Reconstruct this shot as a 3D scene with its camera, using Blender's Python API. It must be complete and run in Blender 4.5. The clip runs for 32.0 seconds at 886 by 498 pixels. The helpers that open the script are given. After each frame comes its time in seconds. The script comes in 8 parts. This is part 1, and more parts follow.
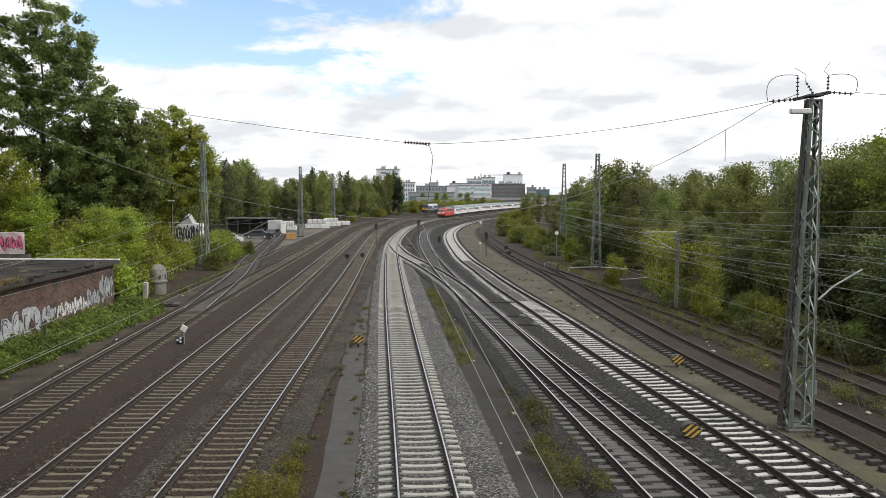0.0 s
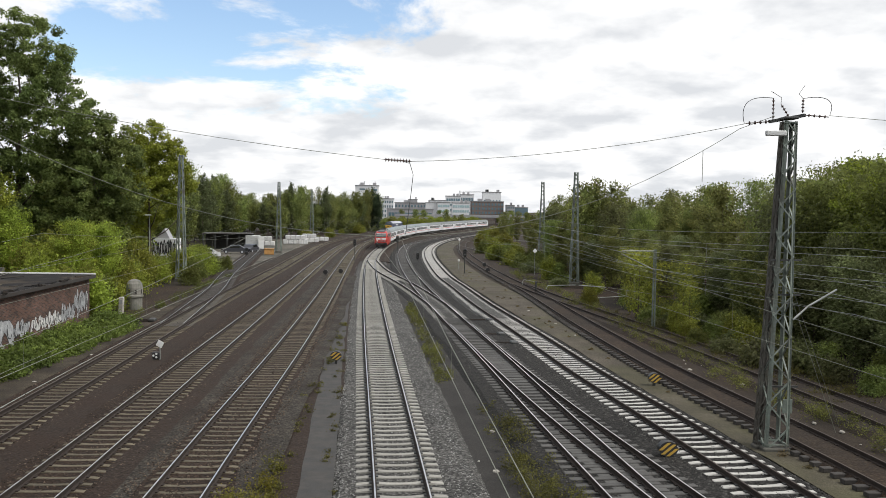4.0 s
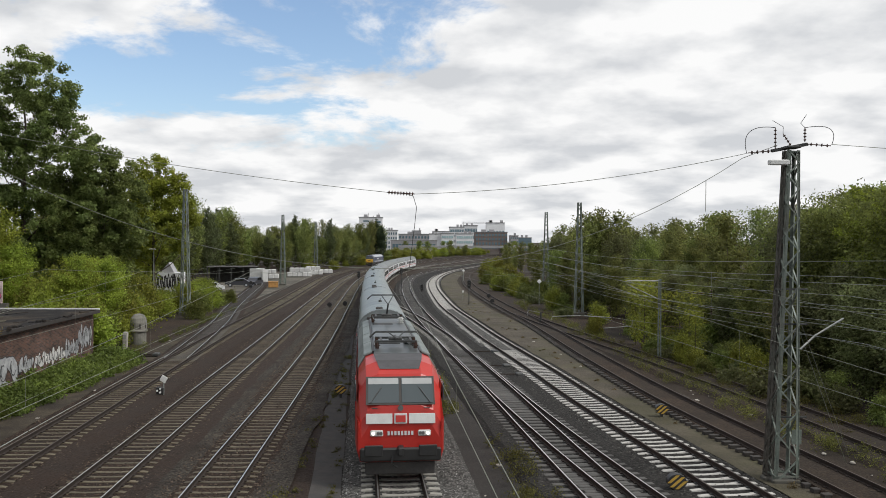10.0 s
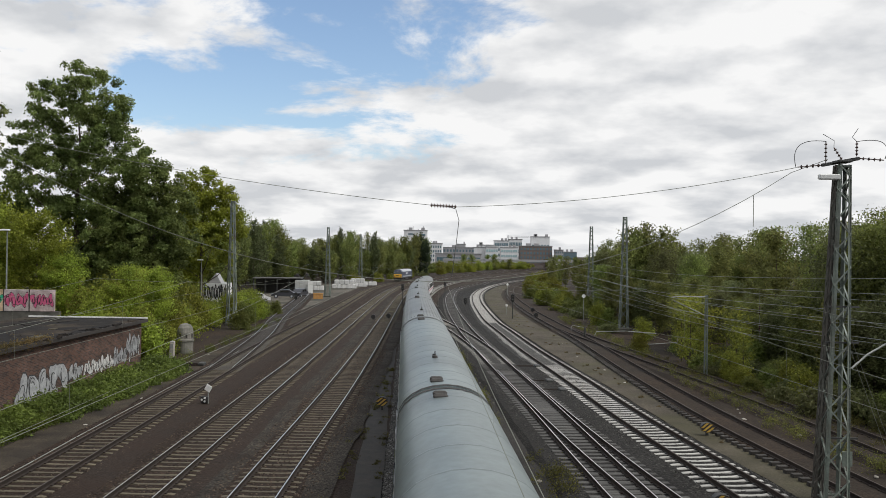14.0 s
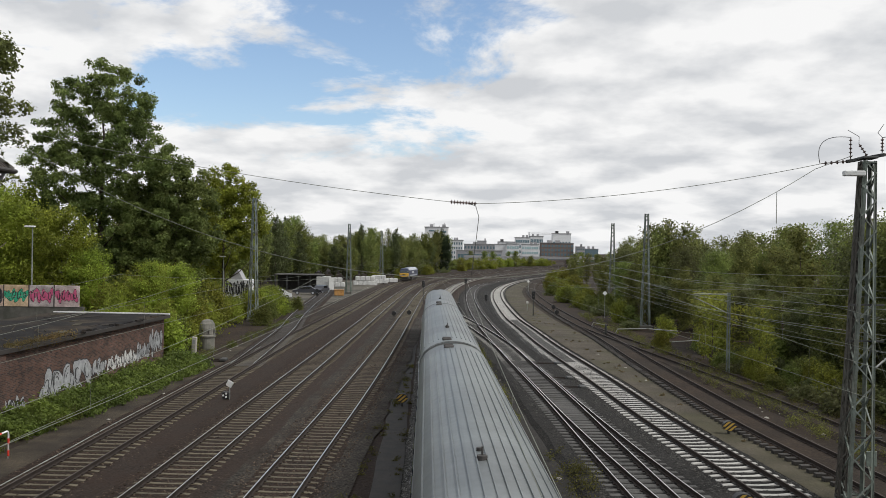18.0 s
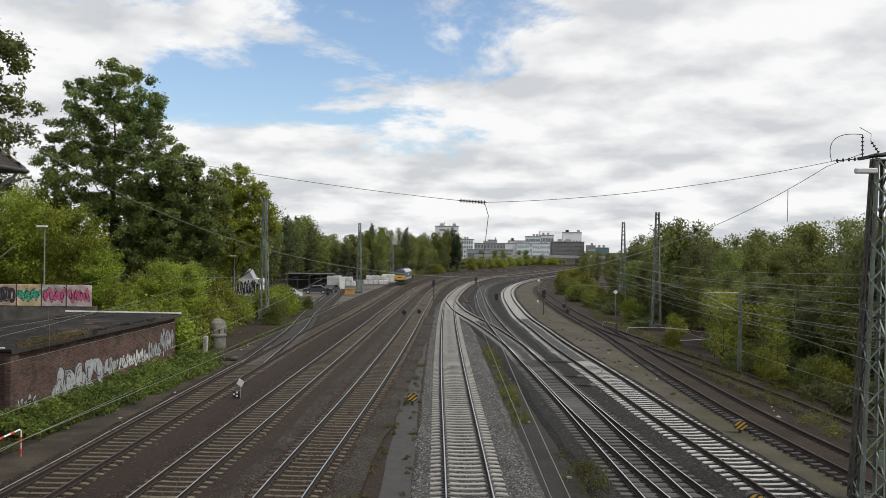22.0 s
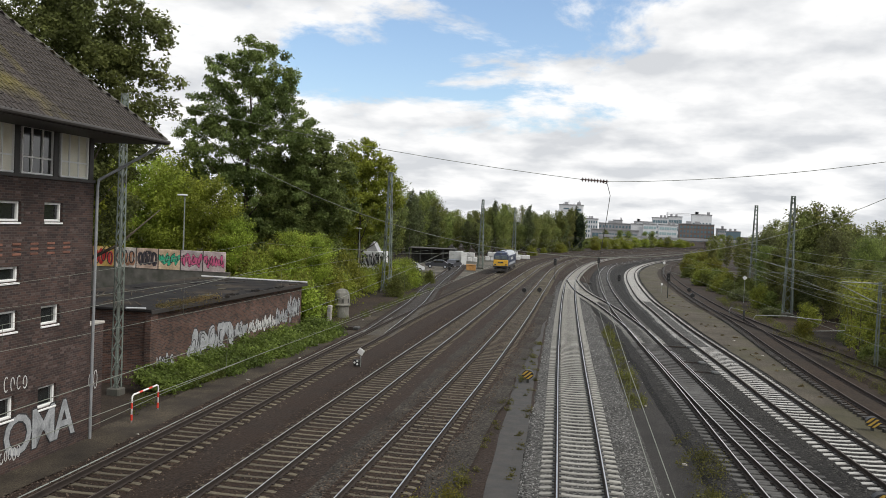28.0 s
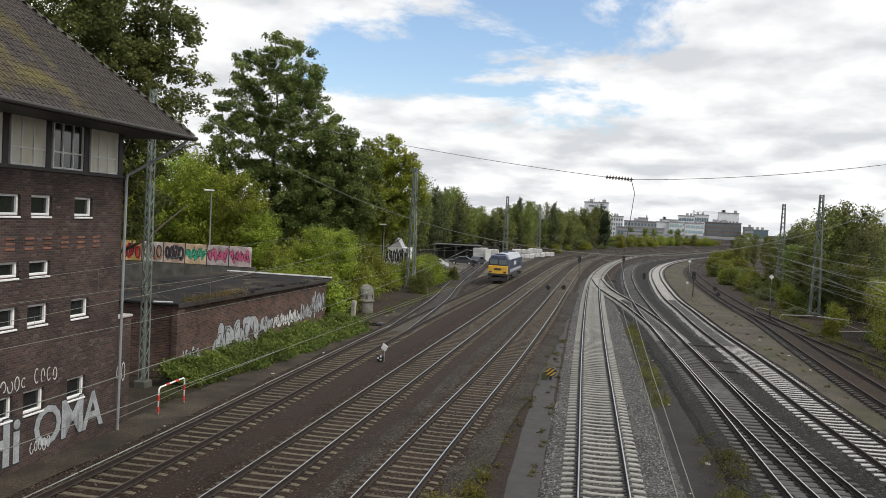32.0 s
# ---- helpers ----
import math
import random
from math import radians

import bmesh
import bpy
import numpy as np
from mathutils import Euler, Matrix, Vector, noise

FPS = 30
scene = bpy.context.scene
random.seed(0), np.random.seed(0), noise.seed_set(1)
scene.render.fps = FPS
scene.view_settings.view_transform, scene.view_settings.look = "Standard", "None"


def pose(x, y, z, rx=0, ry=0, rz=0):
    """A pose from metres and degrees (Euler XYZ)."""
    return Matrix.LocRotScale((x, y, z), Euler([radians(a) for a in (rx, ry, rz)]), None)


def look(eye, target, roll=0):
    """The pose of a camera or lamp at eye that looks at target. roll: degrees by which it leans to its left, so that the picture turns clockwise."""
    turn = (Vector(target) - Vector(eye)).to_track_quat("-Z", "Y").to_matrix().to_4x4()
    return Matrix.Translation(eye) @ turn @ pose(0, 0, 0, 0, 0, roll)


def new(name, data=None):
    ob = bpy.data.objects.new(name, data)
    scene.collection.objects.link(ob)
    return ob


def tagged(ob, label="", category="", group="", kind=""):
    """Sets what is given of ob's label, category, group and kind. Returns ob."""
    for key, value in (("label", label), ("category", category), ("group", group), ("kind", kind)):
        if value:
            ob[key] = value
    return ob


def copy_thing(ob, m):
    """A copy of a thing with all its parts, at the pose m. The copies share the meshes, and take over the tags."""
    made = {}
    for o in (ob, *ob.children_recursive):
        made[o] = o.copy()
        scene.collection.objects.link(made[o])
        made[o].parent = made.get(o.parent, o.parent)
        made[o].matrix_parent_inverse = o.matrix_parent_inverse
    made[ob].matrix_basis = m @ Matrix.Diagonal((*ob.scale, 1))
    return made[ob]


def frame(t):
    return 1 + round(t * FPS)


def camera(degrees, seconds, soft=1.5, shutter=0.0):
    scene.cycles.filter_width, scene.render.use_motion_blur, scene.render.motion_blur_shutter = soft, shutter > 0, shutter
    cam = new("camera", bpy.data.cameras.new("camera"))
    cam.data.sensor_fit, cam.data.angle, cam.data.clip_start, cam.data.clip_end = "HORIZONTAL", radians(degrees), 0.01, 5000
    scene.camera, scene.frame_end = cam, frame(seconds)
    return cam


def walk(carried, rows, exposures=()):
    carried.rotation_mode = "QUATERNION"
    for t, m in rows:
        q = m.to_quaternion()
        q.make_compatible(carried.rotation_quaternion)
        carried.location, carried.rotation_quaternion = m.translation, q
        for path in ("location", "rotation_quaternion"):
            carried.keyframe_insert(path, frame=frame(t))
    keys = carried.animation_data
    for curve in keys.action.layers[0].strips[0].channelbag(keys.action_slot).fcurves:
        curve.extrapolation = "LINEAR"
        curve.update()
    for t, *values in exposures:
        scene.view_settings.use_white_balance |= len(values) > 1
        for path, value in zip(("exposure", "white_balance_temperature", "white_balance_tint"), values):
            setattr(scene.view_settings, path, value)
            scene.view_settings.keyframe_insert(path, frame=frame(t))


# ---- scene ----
cam = camera(54.26, 32.0, soft=0.7)
# seconds, x, y, z, yaw, pitch, roll
PATH = [
    (0, -0.000, 0.000, 8.000, -0.001, -3.849, 0.286),
    (0.5, -0.020, -0.013, 8.009, -0.318, -3.808, 0.563),
    (1, -0.024, -0.029, 7.999, -0.565, -3.706, 0.644),
    (1.5, -0.033, -0.036, 7.995, -0.776, -3.585, 0.692),
    (2, -0.044, -0.042, 8.005, -0.956, -3.459, 0.593),
    (2.5, -0.049, -0.053, 7.998, -1.084, -3.300, 0.586),
    (3, -0.050, -0.062, 8.012, -1.229, -3.125, 0.662),
    (3.5, -0.043, -0.055, 8.018, -1.362, -2.933, 0.836),
    (5.5, -0.059, -0.063, 8.028, -1.651, -2.056, 0.693),
    (6, -0.063, -0.070, 8.042, -1.676, -1.857, 0.603),
    (6.5, -0.064, -0.067, 8.052, -1.667, -1.648, 0.507),
    (7, -0.064, -0.059, 8.046, -1.651, -1.465, 0.501),
    (7.5, -0.065, -0.043, 8.050, -1.592, -1.281, 0.427),
    (8, -0.063, -0.035, 8.058, -1.511, -1.152, 0.390),
    (8.5, -0.059, -0.034, 8.047, -1.429, -1.007, 0.356),
    (9, -0.053, -0.025, 8.057, -1.356, -0.891, 0.332),
    (9.5, -0.049, -0.017, 8.055, -1.252, -0.754, 0.334),
    (10, -0.040, -0.007, 8.062, -1.144, -0.668, 0.301),
    (10.5, -0.033, -0.023, 8.060, -1.021, -0.581, 0.346),
    (11, -0.030, -0.004, 8.066, -0.913, -0.494, 0.277),
    (11.5, -0.024, -0.015, 8.072, -0.789, -0.414, 0.266),
    (12, -0.023, 0.003, 8.065, -0.674, -0.387, 0.291),
    (12.5, -0.014, 0.009, 8.058, -0.504, -0.323, 0.330),
    (13, -0.008, 0.028, 8.062, 0.032, -0.188, 0.449),
    (13.5, 0.026, 0.049, 8.064, 1.203, 0.287, 0.869),
    (14, 0.048, 0.048, 8.047, 1.814, 0.193, 0.812),
    (14.5, 0.058, 0.055, 8.053, 1.958, 0.096, 0.895),
    (16.5, 0.074, 0.063, 8.051, 2.442, 0.214, 1.033),
    (17, 0.079, 0.073, 8.051, 2.569, 0.251, 1.060),
    (17.5, 0.089, 0.064, 8.052, 2.723, 0.106, 1.053),
    (18, 0.087, 0.077, 8.050, 3.199, -0.041, 0.892),
    (18.5, 0.099, 0.073, 8.050, 3.469, 0.014, 0.883),
    (19, 0.105, 0.076, 8.041, 3.546, 0.006, 0.955),
    (19.5, 0.115, 0.085, 8.063, 3.632, 0.019, 0.949),
    (20, 0.114, 0.083, 8.045, 3.697, -0.028, 1.036),
    (20.5, 0.114, 0.081, 8.053, 3.715, -0.045, 0.999),
    (21, 0.116, 0.087, 8.059, 3.802, -0.098, 0.917),
    (21.5, 0.120, 0.091, 8.046, 3.872, -0.133, 0.917),
    (22, 0.118, 0.085, 8.037, 3.889, -0.110, 0.775),
    (22.5, 0.115, 0.090, 8.034, 4.054, -0.181, 0.868),
    (23, 0.110, 0.107, 8.042, 4.566, -0.338, 0.821),
    (23.5, 0.107, 0.106, 8.023, 5.473, -0.677, 1.335),
    (24, 0.147, 0.115, 8.035, 7.848, -1.289, 2.293),
    (24.5, 0.178, 0.117, 8.027, 8.662, -1.213, 2.657),
    (25, 0.202, 0.106, 8.014, 9.114, -1.460, 2.959),
    (25.5, 0.214, 0.072, 8.024, 9.587, -1.243, 2.338),
    (27.5, 0.277, 0.006, 8.042, 11.803, -1.867, 2.181),
    (28, 0.275, -0.003, 8.044, 11.968, -1.867, 2.456),
    (28.5, 0.275, -0.002, 8.045, 12.135, -1.876, 2.446),
    (29, 0.274, -0.013, 8.059, 12.341, -1.944, 2.531),
    (29.5, 0.279, -0.031, 8.067, 12.581, -2.022, 2.792),
    (30, 0.296, -0.055, 8.080, 12.717, -2.099, 2.812),
    (30.5, 0.303, -0.081, 8.066, 12.841, -2.173, 2.762),
    (31, 0.313, -0.097, 8.069, 13.063, -2.170, 2.703),
    (31.5, 0.319, -0.107, 8.063, 13.396, -2.189, 2.754),
    (32, 0.321, -0.115, 8.054, 13.564, -2.170, 2.826),
]
EXPOSURE = [(0, 0.62), (3, 0.57), (6, 0.37), (9, 0.30), (13, 0.22), (17, 0.22), (23, 0.27), (25, 0.31), (28, 0.38), (32, 0.38)]
walk(cam, [(t, pose(x, y, z, 0, 0, yaw) @ pose(0, 0, 0, 90 + pitch) @ pose(0, 0, 0, 0, 0, roll))
           for t, x, y, z, yaw, pitch, roll in PATH], EXPOSURE)

# ---- sky and sun ----
SUN_EL, SUN_AZ = 50.0, 108.0     # height, and compass turn from +y towards +x
world = bpy.data.worlds.new("sky")
scene.world = world
world.use_nodes = True


def make_sky():
    nt = world.node_tree
    nt.nodes.clear()
    n = nt.nodes.new
    ln = nt.links.new
    out, bg = n("ShaderNodeOutputWorld"), n("ShaderNodeBackground")
    sky = n("ShaderNodeTexSky")
    sky.sky_type, sky.sun_disc = "NISHITA", False
    sky.sun_elevation, sky.sun_rotation = radians(SUN_EL), radians(SUN_AZ)
    sky.air_density, sky.dust_density, sky.ozone_density = 1.0, 1.0, 2.0
    tc, sep = n("ShaderNodeTexCoord"), n("ShaderNodeSeparateXYZ")
    ln(tc.outputs["Generated"], sep.inputs[0])
    # a flat layer of broken cloud: directions meet a plane overhead, so that it closes up towards the horizon
    lift = n("ShaderNodeMath"); lift.operation = "MAXIMUM"; lift.inputs[1].default_value = 0.0
    ln(sep.outputs["Z"], lift.inputs[0])
    high = n("ShaderNodeMath"); high.operation = "ADD"; high.inputs[1].default_value = 0.24
    ln(lift.outputs[0], high.inputs[0])
    inv = n("ShaderNodeMath"); inv.operation = "DIVIDE"; inv.inputs[0].default_value = 1.0
    ln(high.outputs[0], inv.inputs[1])
    plane = n("ShaderNodeVectorMath"); plane.operation = "SCALE"
    ln(tc.outputs["Generated"], plane.inputs[0]); ln(inv.outputs[0], plane.inputs["Scale"])
    mp = n("ShaderNodeMapping")
    mp.inputs["Location"].default_value = CLOUD_SHIFT
    mp.inputs["Scale"].default_value = (1.0, 1.0, 0.0)
    ln(plane.outputs[0], mp.inputs[0])
    big = n("ShaderNodeTexNoise"); big.inputs["Scale"].default_value = 2.0; big.inputs["Detail"].default_value = 12
    big.inputs["Roughness"].default_value = 0.60; big.inputs["Distortion"].default_value = 0.25
    ln(mp.outputs[0], big.inputs["Vector"])

    def ranged(sock, lo, hi, a, c, smooth=True):
        r = n("ShaderNodeMapRange")
        r.interpolation_type = "SMOOTHSTEP" if smooth else "LINEAR"
        r.inputs["From Min"].default_value, r.inputs["From Max"].default_value = lo, hi
        r.inputs["To Min"].default_value, r.inputs["To Max"].default_value = a, c
        ln(sock, r.inputs["Value"])
        return r.outputs[0]

    def plus(a, c):
        x = n("ShaderNodeMath"); x.operation = "ADD"
        ln(a, x.inputs[0]); ln(c, x.inputs[1])
        return x.outputs[0]
    # more cloud to the east and down at the horizon, an open patch of blue in the north-west
    gap = n("ShaderNodeVectorMath"); gap.operation = "DISTANCE"; gap.inputs[1].default_value = CLEAR_AT
    ln(tc.outputs["Generated"], gap.inputs[0])
    lean = plus(big.outputs["Fac"], ranged(sep.outputs["X"], -0.08, 0.25, 0.0, 0.18))
    lean = plus(lean, ranged(gap.outputs["Value"], 0.05, 0.36, -0.075, 0.075))
    more = plus(lean, ranged(sep.outputs["Z"], 0.04, 0.17, 0.26, 0.0))
    cover = n("ShaderNodeMapRange"); cover.interpolation_type = "SMOOTHSTEP"
    cover.inputs["From Min"].default_value, cover.inputs["From Max"].default_value = 0.43, 0.55
    ln(more, cover.inputs["Value"])
    thick = n("ShaderNodeTexNoise"); thick.inputs["Scale"].default_value = 3.2; thick.inputs["Detail"].default_value = 9
    thick.inputs["Roughness"].default_value = 0.5
    ln(mp.outputs[0], thick.inputs["Vector"])
    ramp = n("ShaderNodeValToRGB")
    ramp.color_ramp.elements[0].position, ramp.color_ramp.elements[1].position = 0.38, 0.58
    ramp.color_ramp.elements[0].color, ramp.color_ramp.elements[1].color = (0.66, 0.68, 0.71, 1), (1.0, 1.0, 1.0, 1)
    ln(thick.outputs["Fac"], ramp.inputs[0])
    skys = n("ShaderNodeVectorMath"); skys.operation = "SCALE"; skys.inputs["Scale"].default_value = 0.132
    ln(sky.outputs[0], skys.inputs[0])
    clouds = n("ShaderNodeVectorMath"); clouds.operation = "SCALE"; clouds.inputs["Scale"].default_value = 0.80
    ln(ramp.outputs[0], clouds.inputs[0])
    mx = n("ShaderNodeMix"); mx.data_type = "RGBA"
    ln(cover.outputs[0], mx.inputs["Factor"])
    ln(skys.outputs[0], mx.inputs["A"]); ln(clouds.outputs[0], mx.inputs["B"])
    ln(mx.outputs["Result"], bg.inputs["Color"])
    bg.inputs["Strength"].default_value = 1.0
    ln(bg.outputs[0], out.inputs["Surface"])


CLOUD_SHIFT = (2.3, 0.4, 0.0)
CLEAR_AT = (-0.24, 0.94, 0.21)
make_sky()
sun = new("sun", bpy.data.lights.new("sun", "SUN"))
sun.data.energy, sun.data.angle, sun.data.color = 2.2, radians(20), (1.0, 0.97, 0.92)
az = radians(SUN_AZ)
sun.matrix_world = look((0, 0, 60), Vector((0, 0, 60)) - Vector((math.sin(az) * math.cos(radians(SUN_EL)), math.cos(az) * math.cos(radians(SUN_EL)), math.sin(radians(SUN_EL)))))


# ---- materials ----
def mat(name, base, rough=0.8, metal=0.0, var=0.25, scale=3.0, fine=40.0, bump=0.2, bump_scale=60.0, second=None,
        cover=0.5, soft=0.12, obj_var=0.0, island_var=0.0, spec=0.5, stretch=(1, 1, 1), dist=0.01, coords="Object"):
    """Base colour with variation at two scales, a second colour in stains, and a fine relief."""
    m = bpy.data.materials.new(name)
    m.use_nodes = True
    nt = m.node_tree
    n, ln = nt.nodes.new, nt.links.new
    b = nt.nodes["Principled BSDF"]
    b.inputs["Roughness"].default_value, b.inputs["Metallic"].default_value = rough, metal
    b.inputs["Specular IOR Level"].default_value = spec
    tc, mp = n("ShaderNodeTexCoord"), n("ShaderNodeMapping")
    mp.inputs["Scale"].default_value = stretch
    ln(tc.outputs[coords], mp.inputs[0])

    def noise_at(sc, det=5):
        x = n("ShaderNodeTexNoise")
        x.inputs["Scale"].default_value, x.inputs["Detail"].default_value = sc, det
        ln(mp.outputs[0], x.inputs["Vector"])
        return x.outputs["Fac"]

    def mapped(sock, lo, hi, a, c):
        r = n("ShaderNodeMapRange")
        r.inputs["From Min"].default_value, r.inputs["From Max"].default_value = lo, hi
        r.inputs["To Min"].default_value, r.inputs["To Max"].default_value = a, c
        ln(sock, r.inputs["Value"])
        return r.outputs[0]

    def times(a, c):
        x = n("ShaderNodeMath"); x.operation = "MULTIPLY"
        ln(a, x.inputs[0]); ln(c, x.inputs[1])
        return x.outputs[0]
    big, small = noise_at(scale), noise_at(fine)
    gain = times(mapped(big, 0.3, 0.7, 1 - var, 1 + var), mapped(small, 0.3, 0.7, 1 - var * 0.7, 1 + var * 0.7))
    if obj_var:
        oi = n("ShaderNodeObjectInfo")
        gain = times(gain, mapped(oi.outputs["Random"], 0, 1, 1 - obj_var, 1 + obj_var))
    if island_var:
        ge = n("ShaderNodeNewGeometry")
        gain = times(gain, mapped(ge.outputs["Random Per Island"], 0, 1, 1 - island_var, 1 + island_var))
    col = n("ShaderNodeRGB"); col.outputs[0].default_value = (*base, 1)
    src = col.outputs[0]
    if second:
        stain = noise_at(scale * 0.6, 8)
        mx = n("ShaderNodeMix"); mx.data_type = "RGBA"
        ln(mapped(stain, cover - soft, cover + soft, 0, 1), mx.inputs["Factor"])
        ln(src, mx.inputs["A"]); mx.inputs["B"].default_value = (*second, 1)
        src = mx.outputs["Result"]
    sc = n("ShaderNodeVectorMath"); sc.operation = "SCALE"
    ln(src, sc.inputs[0]); ln(gain, sc.inputs["Scale"])
    ln(sc.outputs[0], b.inputs["Base Color"])
    if bump:
        bp = n("ShaderNodeBump")
        bp.inputs["Strength"].default_value, bp.inputs["Distance"].default_value = bump, dist
        ln(noise_at(bump_scale, 3), bp.inputs["Height"])
        ln(bp.outputs[0], b.inputs["Normal"])
    return m


def stone_mat(name, colours, size=0.06, bump=0.8, dark=0.35, patch=None, patch_cover=0.55, patch_scale=0.15, patch_soft=0.08):
    """Loose stones: cells of uneven colour with dark gaps, and patches of another ground."""
    m = bpy.data.materials.new(name)
    m.use_nodes = True
    nt = m.node_tree
    n, ln = nt.nodes.new, nt.links.new
    b = nt.nodes["Principled BSDF"]
    b.inputs["Roughness"].default_value = 0.92
    b.inputs["Specular IOR Level"].default_value = 0.25
    tc = n("ShaderNodeTexCoord")
    vo = n("ShaderNodeTexVoronoi"); vo.inputs["Scale"].default_value = 1 / size
    ln(tc.outputs["Object"], vo.inputs["Vector"])
    sep = n("ShaderNodeSeparateColor"); ln(vo.outputs["Color"], sep.inputs[0])
    ramp = n("ShaderNodeValToRGB")
    ramp.color_ramp.interpolation = "LINEAR"
    els = ramp.color_ramp.elements
    for k, c in enumerate(colours):
        e = els[k] if k < 2 else els.new(0.5)
        e.position, e.color = k / (len(colours) - 1), (*c, 1)
    ln(sep.outputs[0], ramp.inputs[0])
    gap = n("ShaderNodeMapRange")
    gap.inputs["From Min"].default_value, gap.inputs["From Max"].default_value = 0.35, 0.75
    gap.inputs["To Min"].default_value, gap.inputs["To Max"].default_value = 1.0, dark
    ln(vo.outputs["Distance"], gap.inputs["Value"])
    no = n("ShaderNodeTexNoise"); no.inputs["Scale"].default_value = 0.5; no.inputs["Detail"].default_value = 6
    ln(tc.outputs["Object"], no.inputs["Vector"])
    nr = n("ShaderNodeMapRange")
    nr.inputs["From Min"].default_value, nr.inputs["From Max"].default_value = 0.3, 0.7
    nr.inputs["To Min"].default_value, nr.inputs["To Max"].default_value = 0.72, 1.28
    ln(no.outputs["Fac"], nr.inputs["Value"])
    mu = n("ShaderNodeMath"); mu.operation = "MULTIPLY"
    ln(gap.outputs[0], mu.inputs[0]); ln(nr.outputs[0], mu.inputs[1])
    sc = n("ShaderNodeVectorMath"); sc.operation = "SCALE"
    src = ramp.outputs[0]
    if patch:
        pn = n("ShaderNodeTexNoise"); pn.inputs["Scale"].default_value = patch_scale; pn.inputs["Detail"].default_value = 8
        ln(tc.outputs["Object"], pn.inputs["Vector"])
        pr = n("ShaderNodeMapRange")
        pr.inputs["From Min"].default_value, pr.inputs["From Max"].default_value = patch_cover - patch_soft, patch_cover + patch_soft
        ln(pn.outputs["Fac"], pr.inputs["Value"])
        mx = n("ShaderNodeMix"); mx.data_type = "RGBA"
        ln(pr.outputs[0], mx.inputs["Factor"]); ln(src, mx.inputs["A"]); mx.inputs["B"].default_value = (*patch, 1)
        src = mx.outputs["Result"]
    ln(src, sc.inputs[0]); ln(mu.outputs[0], sc.inputs["Scale"])
    ln(sc.outputs[0], b.inputs["Base Color"])
    bp = n("ShaderNodeBump"); bp.inputs["Strength"].default_value = bump; bp.inputs["Distance"].default_value = 0.03
    bp.invert = True
    ln(vo.outputs["Distance"], bp.inputs["Height"])
    ln(bp.outputs[0], b.inputs["Normal"])
    return m


def glass_mat(name, tint=(0.03, 0.04, 0.045), rough=0.06):
    m = bpy.data.materials.new(name)
    m.use_nodes = True
    b = m.node_tree.nodes["Principled BSDF"]
    b.inputs["Base Color"].default_value = (*tint, 1)
    b.inputs["Roughness"].default_value = rough
    b.inputs["Specular IOR Level"].default_value = 0.8
    return m


def glow_mat(name, colour, strength):
    m = bpy.data.materials.new(name)
    m.use_nodes = True
    b = m.node_tree.nodes["Principled BSDF"]
    b.inputs["Emission Color"].default_value = (*colour, 1)
    b.inputs["Emission Strength"].default_value = strength
    return m


def leaf_mat(name, base, second, var=0.35):
    """Leaves: two greens that vary from leaf to leaf and over the crown, a little light let through."""
    m = mat(name, base, rough=0.55, var=var, scale=0.5, fine=3.0, bump=0, second=second, cover=0.5, soft=0.16,
            obj_var=0.26, island_var=0.4, spec=0.15)
    nt = m.node_tree
    b = nt.nodes["Principled BSDF"]
    tr, ad = nt.nodes.new("ShaderNodeBsdfTranslucent"), nt.nodes.new("ShaderNodeMixShader")
    src = b.inputs["Base Color"].links[0].from_socket
    oi, hr, hs = nt.nodes.new("ShaderNodeObjectInfo"), nt.nodes.new("ShaderNodeMapRange"), nt.nodes.new("ShaderNodeHueSaturation")
    hr.inputs["To Min"].default_value, hr.inputs["To Max"].default_value = 0.471, 0.505
    nt.links.new(oi.outputs["Random"], hr.inputs["Value"])
    nt.links.new(hr.outputs[0], hs.inputs["Hue"]); nt.links.new(src, hs.inputs["Color"])
    src = hs.outputs[0]
    nt.links.new(src, b.inputs["Base Color"])
    nt.links.new(src, tr.inputs["Color"])
    ad.inputs[0].default_value = 0.5
    nt.links.new(b.outputs[0], ad.inputs[1]); nt.links.new(tr.outputs[0], ad.inputs[2])
    nt.links.new(ad.outputs[0], nt.nodes["Material Output"].inputs["Surface"])
    return m


